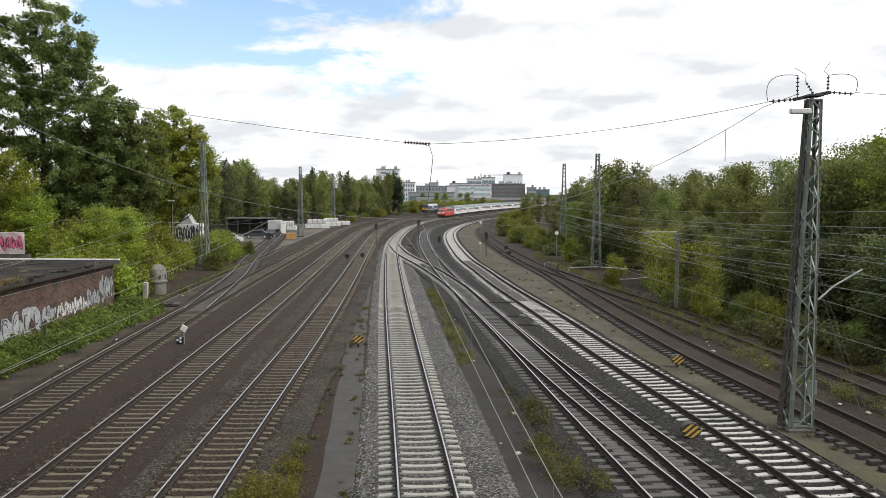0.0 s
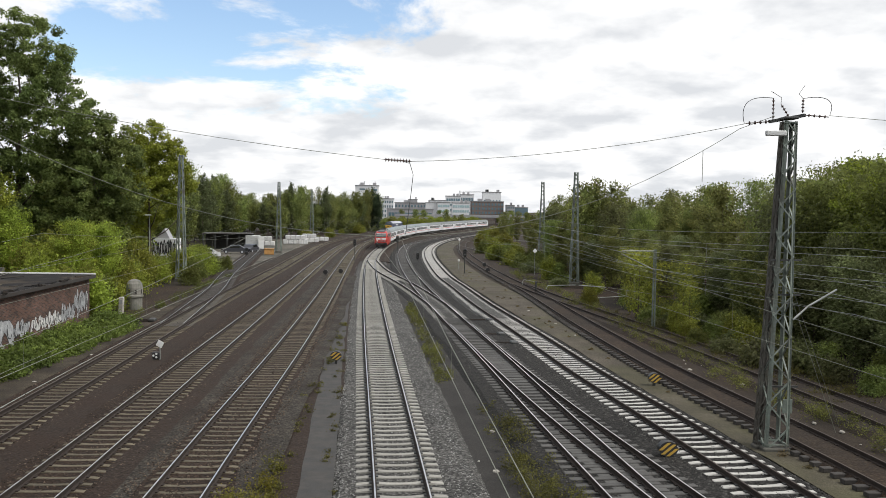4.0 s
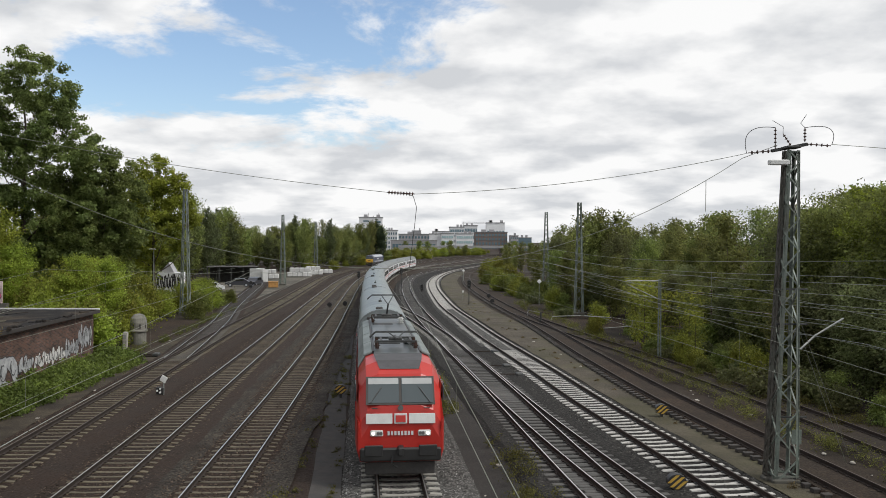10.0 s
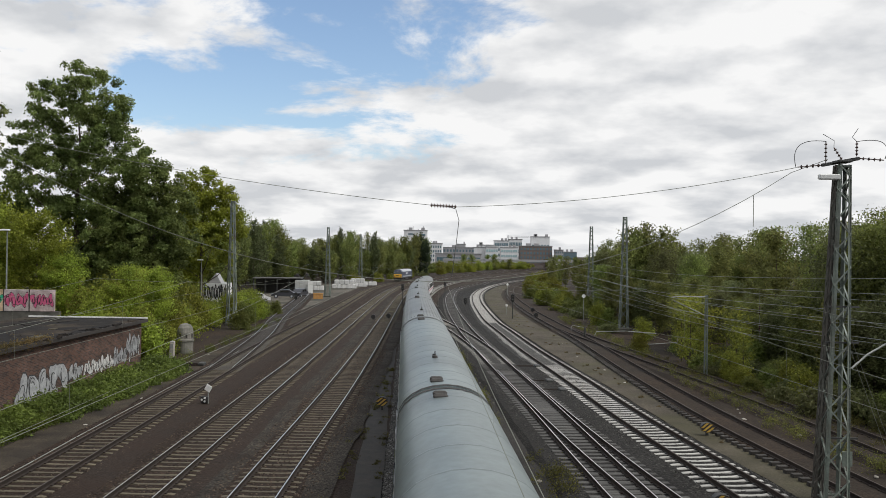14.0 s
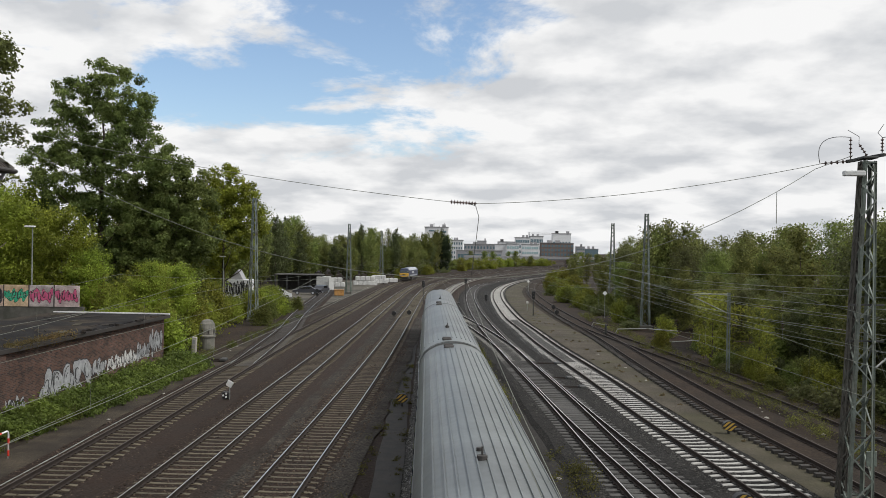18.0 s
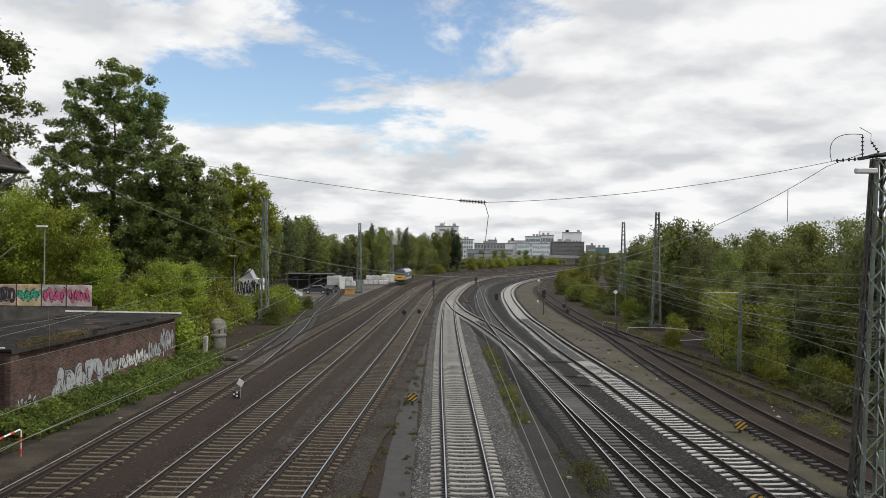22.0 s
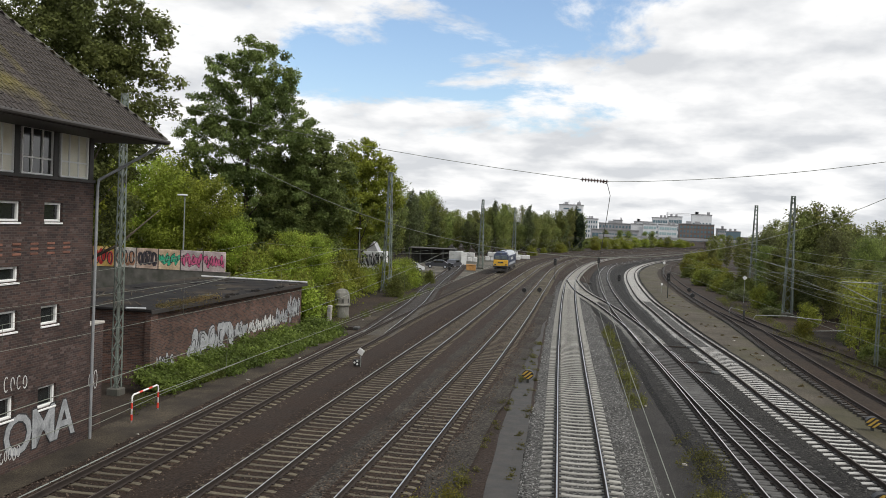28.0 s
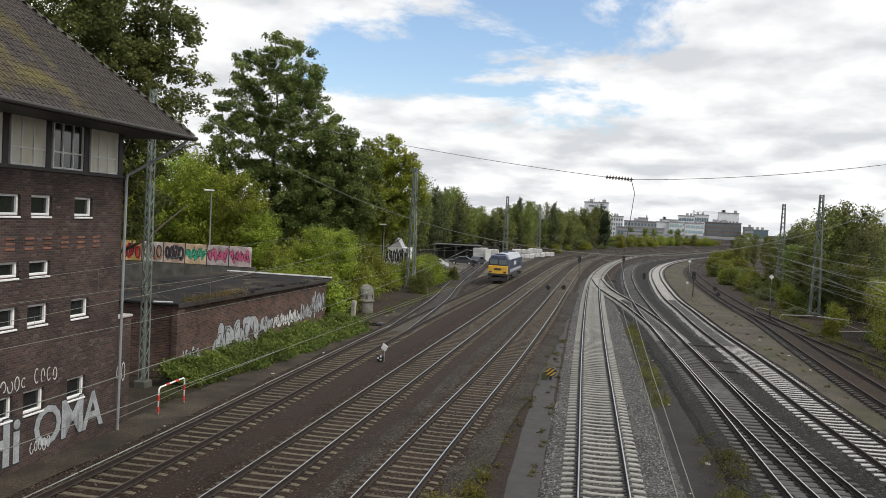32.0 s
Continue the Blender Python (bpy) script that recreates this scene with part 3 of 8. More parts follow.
def flat(name, key, y0, y1, left, right, z, material, label, wave=0.3):
    ln = LINES[key]
    return solo(name, strip(ln, ln.near_y(true_y(y0)), ln.near_y(true_y(y1)), left, right, z, wave=wave), material, label, "path", kind="structure")


flat("path_middle", "main", -28, 118, -2.95, -1.95, -0.075, M["asphalt"], "worn dark grey service path between the tracks", 0.12)
flat("gravel_right", "main", -28, 125, 2.2, 4.6, -0.19, M["gravel_path"], "dark grey gravel between the tracks", 0.3)
flat("gravel_wide", "right_c", -28, 300, -6.0, 1.9, -0.205, M["dark_ballast"], "dark grey gravel ground between curved tracks", 0.3)
flat("path_sand", "right_c", -28, 215, 1.75, 5.4, -0.15, M["sand"], "pale sandy service path with dry grass", 0.1)
flat("path_left", "left_a", -28, 100, -3.7, -1.9, -0.15, M["verge"], "narrow brown sandy walkway beside the outer track", 0.25)


# uneven strips of stone and earth between the left tracks
flat("gravel_strip_1", "left_c", -28, 150, -2.35, -1.32, -0.016, M["mid_gravel"], "loose grey-brown gravel thrown beside the track", 0.4)
flat("gravel_strip_2", "left_c", -28, 100, 1.34, 2.3, -0.018, M["mid_gravel"], "loose grey-brown gravel thrown beside the track", 0.5)
flat("earth_strip_1", "left_b", -28, 150, 1.2, 1.95, -0.012, M["earth"], "red-brown dirt between the tracks", 0.3)
flat("earth_strip_2", "left_a", -28, 120, 1.3, 2.5, -0.017, M["earth"], "red-brown dirt between the tracks", 0.4)
flat("earth_strip_3", "left_c", -28, 100, 1.6, 3.6, -0.085, M["earth"], "red-brown dirt beside the service path", 0.15)


# ---- rails and sleepers ----
def rail_ring(p, sd, z0):
    prof = [(-0.075, 0), (0.075, 0), (0.075, 0.015), (0.016, 0.035), (0.016, 0.125), (0.036, 0.135), (0.036, 0.166), (0.021, 0.172), (-0.021, 0.172), (-0.036, 0.166), (-0.036, 0.135), (-0.016, 0.125), (-0.016, 0.035), (-0.075, 0.015)]
    return [(p.x + sd.x * u, p.y + sd.y * u, z0 + w) for u, w in prof]


def rail_geo(line, s0, s1, off, z0=0.0):
    geo = Geo()
    n = max(2, int((s1 - s0) / 2.0))
    rings = []
    for i in range(n + 1):
        p, d = line.at(s0 + (s1 - s0) * i / n)
        sd = side(p, d)
        rings.append(rail_ring(p + sd * off, sd, z0 + float(fall(p.y))))
    geo.loft(rings)
    # the running surface takes the worn material
    m = len(rings[0])
    for k in range(len(rings) - 1):
        geo.mi[k * m + 7] = 1
    return geo


def sleeper_geo(length, wood=False, w=0.13, dip=0.032):
    """One sleeper across x, with its dipped waist and sloped ends, and the rail fastenings."""
    geo = Geo()
    h = length / 2
    if wood:
        geo.box((0, 0, -0.075), (length, 0.26, 0.15), bevel=0.015)
    else:
        rings = []
        for x, top, ww in ((-h, -0.065, 0.88), (-h + 0.04, -0.022, 1.0), (-0.98, 0.0, 1.0), (-0.58, 0.0, 1.0), (-0.36, -dip * 0.7, 0.9), (0.0, -dip, 0.86),
                           (0.36, -dip * 0.7, 0.9), (0.58, 0.0, 1.0), (0.98, 0.0, 1.0), (h - 0.04, -0.022, 1.0), (h, -0.065, 0.88)):
            rings.append([(x, -w * ww, -0.16), (x, w * ww, -0.16), (x, w * 0.80 * ww, top), (x, -w * 0.80 * ww, top)])
        geo.loft(rings)
    for x in (-0.753, 0.753):
        for e in (-0.105, 0.105):
            geo.box((x + e, 0, 0.018), (0.07, 0.15, 0.036), slot=1)
        geo.box((x, 0, 0.006), (0.17, 0.16, 0.012), slot=1)
    return geo


SLEEPER = dict(
    light=sleeper_geo(2.6, w=0.135, dip=0.03).mesh("sleeper", [M["sleeper_light"], M["dark_steel"]]),
    white=sleeper_geo(2.6, w=0.13).mesh("sleeper", [M["sleeper_white"], M["dark_steel"]]),
    brown=sleeper_geo(2.4, w=0.12, dip=0.018).mesh("sleeper", [M["sleeper_brown"], M["rust"]]),
    grey=sleeper_geo(2.6, True).mesh("sleeper", [M["sleeper_grey"], M["rust"]]),
    wood=sleeper_geo(2.6, True).mesh("sleeper", [M["sleeper_wood"], M["rust"]]),
)


def build_track(key, label, sort, y0, y1, single_to, worn=True, gap=0.60, z0=0.0, single_from=16.0):
    """A track with its two rails and its sleepers; those past single_to are joined."""
    ln = LINES[key]
    t = thing("railway_track", label, "railway track", kind="structure")
    s0, s1 = ln.near_y(true_y(y0)), ln.near_y(true_y(y1))
    for off in (-0.753, 0.753):
        part("rail", rail_geo(ln, s0, s1, off, z0), [M["rust"], M["rail_top"] if worn else M["rail_dull"]], t)
    me = SLEEPER[sort]
    # far sleepers are plain bars
    low = Geo().add([(x, y, z) for x in (-1.25, 1.25) for y, z in ((-0.13, -0.1), (-0.115, 0.0), (0.115, 0.0), (0.13, -0.1))], [(0, 1, 5, 4), (1, 2, 6, 5), (2, 3, 7, 6), (3, 2, 1, 0), (4, 5, 6, 7)])
    fv, ff = np.array(low.v), low.f
    rest = Geo()
    rnd = random.Random(key)
    s = s0 + 0.3
    while s < s1:
        p, d = ln.at(s)
        turn = math.atan2(d.y, d.x) - math.pi / 2 + rnd.uniform(-0.012, 0.012)
        z = z0 + float(fall(p.y)) + rnd.uniform(-0.005, 0.0)
        s += gap
        if single_from < p.y < single_to:
            ob = new("sleeper", me)
            ob.parent = t
            ob.matrix_basis = Matrix.Translation((p.x, p.y, z)) @ Matrix.Rotation(turn, 4, "Z")
        elif p.y > -60 or int(s / gap) % 2 == 0:
            c, q = math.cos(turn), math.sin(turn)
            k = len(rest.v)
            rest.v.extend((c * a - q * b + p.x, q * a + c * b + p.y, w + z) for a, b, w in fv)
            rest.f.extend(tuple(i + k for i in f) for f in ff)
            rest.mi.extend([0] * len(ff))
    part("sleepers", rest, list(me.materials), t, kind="stuff")
    return t


def build_tracks():
    build_track("main", "straight railway track with pale concrete sleepers in light ballast", "light", -390, 560, 120)
    build_track("left_c", "railway track with brown-stained sleepers and shiny rails", "brown", -28, 480, 105)
    build_track("left_b", "railway track with brown-stained sleepers and shiny rails", "brown", -28, 480, 105)
    build_track("left_a", "rusty brown railway track beside the brick shed", "brown", -28, 480, 105, worn=False)
    build_track("siding", "siding track that branches off to the yard", "wood", 56, 160, 100, z0=-0.012)
    build_track("link", "crossover track between the middle and the curved track", "light", 62, 130, 100, z0=-0.008)
    build_track("right_a", "curved railway track with grey weathered sleepers", "grey", -28, 330, 95)
    build_track("right_b", "turnout branch with grey weathered sleepers", "grey", 9, 58, 40, z0=-0.010, gap=0.62)
    build_track("right_c", "curved railway track with bright white concrete sleepers", "white", -28, 310, 105, worn=False)
    build_track("right_d", "disused rusty track with dark sleepers", "wood", -28, 280, 90, worn=False)
    build_track("right_e", "overgrown rusty track with dark sleepers", "wood", -28, 92, 70, worn=False)


def scatter_stones(name, label, key, y0, y1, left, right, z, n, size, material, seed, skip=None, edge=(-1.7, 1.7)):
    """Loose ballast stones along a track: irregular eight-sided lumps, joined."""
    rng = np.random.default_rng(seed)
    ln = LINES[key]
    s0, s1 = ln.near_y(true_y(y0)), ln.near_y(true_y(y1))
    ss = s0 + (s1 - s0) * rng.random(n) ** 1.25
    off = left + (right - left) * rng.random(n)
    if skip:
        keep = (off < skip[0]) | (off > skip[1]) | (rng.random(n) < 0.35)
        ss, off = ss[keep], off[keep]
        n = len(ss)
    px, py = np.interp(ss, ln.s, ln.p[:, 0]), np.interp(ss, ln.s, ln.p[:, 1])
    dx, dy = np.interp(ss + 1, ln.s, ln.p[:, 0]) - px, np.interp(ss + 1, ln.s, ln.p[:, 1]) - py
    drop = np.maximum(0, np.maximum(edge[0] - off, off - edge[1])) * 0.5
    c = np.stack([px + dy * off, py - dx * off, z + fall(py) - drop], 1)
    base = np.array([(1, 0, 0), (0, 1, 0), (-1, 0, 0), (0, -1, 0), (0, 0, 0.8), (0, 0, -0.8)])
    v = base[None] * (0.6 + 0.8 * rng.random((n, 6, 1))) * (size * (0.55 + 0.9 * rng.random(n) ** 2))[:, None, None]
    a = rng.random(n) * 6.283
    ca, sa = np.cos(a)[:, None], np.sin(a)[:, None]
    t = rng.normal(size=n)[:, None] * 0.5
    x, y, w = v[..., 0], v[..., 1], v[..., 2]
    y, w = y * np.cos(t) - w * np.sin(t), y * np.sin(t) + w * np.cos(t)
    v = np.stack([x * ca - y * sa, x * sa + y * ca, w], 2) + c[:, None]
    f = np.array([(0, 1, 4), (1, 2, 4), (2, 3, 4), (3, 0, 4), (1, 0, 5), (2, 1, 5), (3, 2, 5), (0, 3, 5)])
    f = (f[None] + (np.arange(n) * 6)[:, None, None]).reshape(-1)
    me = bpy.data.meshes.new(name)
    me.vertices.add(6 * n)
    me.vertices.foreach_set("co", v.astype(np.float32).ravel())
    me.loops.add(24 * n)
    me.loops.foreach_set("vertex_index", f.astype(np.int32))
    me.polygons.add(8 * n)
    me.polygons.foreach_set("loop_start", np.arange(0, 24 * n, 3, dtype=np.int32))
    me.materials.append(material)
    me.update(calc_edges=True)
    return tagged(new(name, me), label, "ballast", kind="stuff")


M.update(
    pale_stone=mat("pale_ballast_stone", (0.17, 0.168, 0.162), 0.9, var=0.15, scale=6, fine=40, bump=0, island_var=0.75, spec=0.25),
    dark_stone=mat("dark_ballast_stone", (0.052, 0.050, 0.047), 0.9, var=0.15, scale=6, fine=40, bump=0, island_var=0.7, spec=0.25),
    brown_stone=mat("rusty_ballast_stone", (0.070, 0.053, 0.041), 0.9, var=0.15, scale=6, fine=40, bump=0, island_var=0.7, spec=0.25),
)


def ballast_stones():
    scatter_stones("ballast_stones", "loose pale grey ballast stones along the middle track", "main", 15, 64, -2.2, 2.7, -0.066, 42000, 0.034, M["pale_stone"], 71, (-1.25, 1.25), (-1.75, 2.25))
    scatter_stones("ballast_stones", "loose pale grey ballast stones along the middle track", "main", 64, 110, -2.1, 2.6, -0.066, 9000, 0.042, M["pale_stone"], 72, (-1.25, 1.25), (-1.75, 2.25))
    scatter_stones("ballast_stones", "dark ballast stones round the white sleepers", "right_c", 18, 60, -2.5, 1.7, -0.055, 15000, 0.045, M["dark_stone"], 73, (-1.25, 1.25), (-2.0, 1.45))
    scatter_stones("ballast_stones", "dark ballast stones beside the curved track", "right_a", 15, 60, -2.3, 2.4, -0.045, 11000, 0.045, M["dark_stone"], 74, (-1.25, 1.25))
    scatter_stones("ballast_stones", "grey-brown stones thrown beside the track", "left_c", 14, 70, -2.3, 2.0, -0.02, 15000, 0.042, M["brown_stone"], 75, (-1.2, 1.2))
    scatter_stones("ballast_stones", "rust-brown stones between the tracks", "left_b", 16, 70, -2.2, 2.0, -0.026, 9000, 0.04, M["brown_stone"], 76, (-1.2, 1.2))
    scatter_stones("ballast_stones", "rust-brown stones beside the outer track", "left_a", 18, 70, -1.9, 1.9, -0.034, 7000, 0.04, M["brown_stone"], 77, (-1.2, 1.2))


# ---- lattice masts and wires ----
def lattice(h, w0, w1, n, leg=0.07, brace=0.035, material=None):
    """Four tapering legs and a zigzag on each face; returns (legs, faces) as meshes."""
    def at(z, a, b):
        w = w0 + (w1 - w0) * z / h
        return Vector((a * w / 2, b * w / 2, z))
    legs = []
    for a, b in ((-1, -1), (1, -1), (1, 1), (-1, 1)):
        g = Geo()
        p, q = at(0, a, b), at(h, a, b)
        g.bar(p + Vector((-a * leg / 2, 0, 0)), q + Vector((-a * leg / 2, 0, 0)), leg, 0.012)
        g.bar(p + Vector((0, -b * leg / 2, 0)), q + Vector((0, -b * leg / 2, 0)), 0.012, leg)
        legs.append(g)
    faces = []
    # panels shorten with the width
    zs = [0.0]
    for i in range(n):
        zs.append(zs[-1] + (w0 + (w1 - w0) * i / n))
    zs = [z * h / zs[-1] for z in zs]
    for k, ((a0, b0), (a1, b1)) in enumerate((((-1, -1), (1, -1)), ((1, -1), (1, 1)), ((1, 1), (-1, 1)), ((-1, 1), (-1, -1)))):
        g = Geo()
        pts = [at(zs[i], *((a0, b0) if (i + k) % 2 == 0 else (a1, b1))) for i in range(n + 1)]
        g.tube(pts, brace * 0.6, 4)
        for z in (0.25, h - 0.05):
            g.bar(at(z, a0, b0), at(z, a1, b1), brace, 0.05)
        faces.append(g)
    return legs, faces


def lattice_mast(x, y, h=11.4, w0=0.75, w1=0.34, n=17, turn=0.0, material=None, label=""):
    material = material or M["green_steel"]
    t = thing("lattice_mast", label or "tall riveted steel lattice mast for overhead wires", "lattice mast", "catenary masts", at=pose(x, y, -0.2, 0, 0, turn))
    slim = min(1.0, w0 / 0.9)
    legs, faces = lattice(h, w0, w1, n, 0.03 + 0.08 * slim, 0.02 + 0.05 * slim)
    for g in legs:
        part("leg", g, material, t)
    for g in faces:
        part("bracing", g, material, t)
    part("footing", Geo().box((0, 0, 0.1), (w0 + 0.25, w0 + 0.25, 0.4), bevel=0.05), M["old_concrete"], t)
    return t


def wire(name, pts, r=0.012, sag=0.0, n=16, material=None, label="thin overhead wire between lattice masts", group="overhead wires"):
    a, b = Vector(pts[0]), Vector(pts[-1])
    if len(pts) == 2:
        line = [a.lerp(b, i / n) - Vector((0, 0, 4 * sag * (i / n) * (1 - i / n))) for i in range(n + 1)]
    else:
        line = pts
    return solo(name, Geo().tube(line, r, 5), material or M["wire"], label, "wire", group)


# ---- plants ----
def leaves_at(name, c, out, size, material, rng):
    """One small triangle for each leaf at the places c; out leans them outwards."""
    count = len(c)
    nrm = out * 0.45 + rng.normal(size=(count, 3)) * 0.6 + np.array((0, 0, 0.45))
    nrm /= np.linalg.norm(nrm, axis=1)[:, None]
    a = np.cross(nrm, rng.normal(size=(count, 3)))
    a /= np.linalg.norm(a, axis=1)[:, None]
    b = np.cross(nrm, a)
    s = size * (0.6 + 0.8 * rng.random(count))[:, None]
    tip = nrm * s * 0.25
    s *= 1.2
    v = np.stack([c - a * s, c + a * s * 0.9 - b * s * 0.35, c + b * s * 0.9 + tip], 1).reshape(-1, 3)
    me = bpy.data.meshes.new(name)
    me.vertices.add(3 * count)
    me.vertices.foreach_set("co", v.astype(np.float32).ravel())
    me.loops.add(3 * count)
    me.loops.foreach_set("vertex_index", np.arange(3 * count, dtype=np.int32))
    me.polygons.add(count)
    me.polygons.foreach_set("loop_start", np.arange(0, 3 * count, 3, dtype=np.int32))
    me.materials.append(material)
    me.update(calc_edges=True)
    return me


def leaf_mesh(name, centres, radii, count, size, material, seed, flat=1.0, shape=0.55, fuzz=0.75):
    """Many small leaves in clumps."""
    rng = np.random.default_rng(seed)
    centres, radii = np.array(centres, float), np.array(radii, float)
    wgt = radii ** 2
    idx = rng.choice(len(centres), count, p=wgt / wgt.sum())
    u = rng.normal(size=(count, 3))
    u /= np.linalg.norm(u, axis=1)[:, None]
    rad = radii[idx] * (shape + (1 - shape) * rng.random(count) ** 0.6) * (1 + fuzz * np.abs(rng.normal(size=count)))
    c = centres[idx] + u * rad[:, None] * np.array((1, 1, flat))
    return leaves_at(name, c, u, size, material, rng)


def twig_mesh(name, h, width, base, boughs, count, size, material, seed, rise=0.8, full=0.6, spread=0.3, droop=0.0):
    """Leaves along rising boughs and their side twigs, so that the outline ends in loose tips."""
    rng = np.random.default_rng(seed)
    u = (np.arange(boughs) + rng.random(boughs)) / boughs
    az = np.arange(boughs) * 2.399 + rng.normal(size=boughs) * 0.5
    env = np.sin(np.pi * np.clip(0.10 + 0.86 * u, 0, 1)) ** full
    reach = width / 2 * env * (0.62 + 0.55 * rng.random(boughs))
    up = reach * rise * (0.6 + 0.7 * rng.random(boughs)) + 0.05 * h * (u > 0.8)
    z0 = base + (h * 0.93 - base) * u
    w = reach + 0.25
    i = rng.choice(boughs, count, p=w / w.sum())
    k = rng.random(count) ** 0.7
    twig = rng.integers(0, 7, count)
    side_a = az[i] + (twig - 3) * 0.30 * k
    r = reach[i] * k
    z = z0[i] + up[i] * k ** 1.4 - droop * reach[i] * k ** 2 + (twig % 3 - 1) * 0.22 * k
    c = np.stack([np.cos(side_a) * r, np.sin(side_a) * r, np.minimum(z, h)], 1)
    c += rng.normal(size=(count, 3)) * (spread * (0.5 + 0.6 * k))[:, None]
    out = np.stack([np.cos(side_a), np.sin(side_a), np.full(count, 0.3)], 1)
    return leaves_at(name, c, out, size, material, rng)


def twig_tree(name, label, h, width, base, boughs, leaves, size, leaf, seed, trunk_r=0.12, group="trees", **kw):
    t = thing(name, label, "tree" if "tree" in name else "bush", group)
    part("trunk", trunk_geo(random.Random(seed), h * 0.9, trunk_r, 8, width * 0.36), M["bark"], t, smooth=True)
    part("crown", twig_mesh("crown", h, width, base, boughs, leaves, size, leaf, seed, **kw), None, t)
    return t


def lobed_tree(name, label, h, lobes, clumps, leaves, size, leaf, seed, trunk_r=0.3, group="trees"):
    """A big crown of overlapping lobes (across, height, radius), each covered with leaf clumps."""
    rng = random.Random(seed)
    t = thing(name, label, "tree", group)
    part("trunk", trunk_geo(rng, h * 0.84, trunk_r, 14, h * 0.22), M["bark"], t, smooth=True)
    c, r = [], []
    total = sum(q[2] ** 2 for q in lobes)
    for x, z, rad in lobes:
        for deep in (-0.45, 0.45):
            cy = deep * rad + rng.uniform(-0.8, 0.8)
            for _ in range(max(6, int(clumps / 2 * rad * rad / total))):
                v = Vector((rng.gauss(0, 1), rng.gauss(0, 1), rng.gauss(0.15, 1))).normalized() * rad * (0.55 + 0.55 * rng.random() ** 0.6)
                c.append((x + v.x, cy + v.y, z + v.z * 0.92))
                r.append(rng.uniform(0.30, 0.62))
    part("crown", leaf_mesh("crown", c, r, leaves, size, leaf, seed, 0.75, 0.3, 0.4), None, t)
    return t


def trunk_geo(rng, h, r, limbs, reach, start=0.25):
    geo = Geo()
    pts = [Vector((0.25 * math.sin(k * 1.3) * k / 8 * r * 3, 0.2 * math.cos(k * 1.7) * k / 8 * r * 3, -0.3 + (h + 0.3) * k / 8)) for k in range(9)]
    geo.tube(pts, [r * (1.25 if k == 0 else 1 - 0.82 * k / 8) for k in range(9)], 8)
    for k in range(limbs):
        f = start + (0.92 - start) * (k + rng.random() * 0.6) / limbs
        p = pts[0].lerp(pts[-1], f)
        a = k * 2.4 + rng.random()
        out = reach * (1.1 - 0.7 * f) * (0.7 + 0.5 * rng.random())
        q = p + Vector((math.cos(a) * out * 0.5, math.sin(a) * out * 0.5, out * 0.28))
        e = p + Vector((math.cos(a) * out, math.sin(a) * out, out * 0.75))
        geo.tube([p, q, e], [r * 0.42 * (1.1 - f), r * 0.28 * (1.1 - f), r * 0.07], 5)
    return geo


def make_bush(label, h, width, leaves, size, leaf, seed):
    rng = random.Random(seed)
    t = thing("bush", label, "bush", "bushes")
    geo = Geo()
    for k in range(7):
        a = k * 0.9 + rng.random()
        e = Vector((math.cos(a) * width * 0.28, math.sin(a) * width * 0.28, h * (0.6 + 0.3 * rng.random())))
        geo.tube([(math.cos(a) * 0.1, math.sin(a) * 0.1, -0.2), e * 0.5 + Vector((0, 0, 0.1)), e], [0.035, 0.025, 0.008], 5)
    part("trunk", geo, M["bark"], t)
    c, r = [], []
    for k in range(26):
        a, q = rng.random() * 6.283, rng.random() ** 0.5
        z = rng.random()
        c.append((math.cos(a) * q * width * 0.42 * (1.1 - 0.5 * z), math.sin(a) * q * width * 0.42 * (1.1 - 0.5 * z), 0.2 + z * h * 0.82 * (1.1 - 0.35 * q)))
        r.append(width * (0.08 + 0.09 * rng.random()))
    part("foliage", leaf_mesh("foliage", c, r, leaves, size, leaf, seed, 0.9, 0.35), None, t)
    return t


# ---- rolling stock ----
def vehicle_rows(line, s_of_t, length, base, times):
    """Rows for walk(): a vehicle whose middle lies at s_of_t(t); it faces back along the line."""
    rows = []
    for t in times:
        s = s_of_t(t)
        a, b = line.at(s - length * 0.36)[0], line.at(s + length * 0.36)[0]
        a.z, b.z = base + float(fall(a.y)), base + float(fall(b.y))
        d = (a - b).normalized()
        rows.append((t, Matrix.Translation((a + b) / 2) @ Matrix.Rotation(math.atan2(d.y, d.x) - math.pi / 2, 4, "Z") @ Matrix.Rotation(math.asin(d.z), 4, "X")))
    return rows


M.update(
    loco_red=mat("loco_red", (0.40, 0.022, 0.015), 0.35, var=0.06, scale=0.6, fine=8, bump=0.02),
    coach_white=mat("coach_white", (0.66, 0.67, 0.68), 0.4, var=0.06, scale=0.5, fine=6, bump=0.02),
    coach_roof=mat("coach_roof", (0.150, 0.180, 0.184), 0.42, var=0.18, scale=0.35, fine=4, second=(0.110, 0.134, 0.138), cover=0.55, bump=0.08),
    coach_roof_b=mat("coach_roof_ribbed", (0.150, 0.166, 0.166), 0.45, var=0.16, scale=0.35, fine=4, second=(0.112, 0.122, 0.124), cover=0.55, bump=0.08),
    dark_band=glass_mat("dark_window_band", (0.025, 0.03, 0.035), 0.12),
    underframe=mat("underframe", (0.045, 0.042, 0.04), 0.85, var=0.25, scale=1, fine=10, bump=0.2),
    blue=mat("loco_blue", (0.035, 0.046, 0.085), 0.4, var=0.08, bump=0.03),
    silver=mat("loco_silver", (0.40, 0.42, 0.45), 0.45, 0.2, var=0.08, bump=0.03),
    orange_yellow=mat("loco_yellow", (0.58, 0.33, 0.03), 0.45, var=0.06, bump=0.03),
)
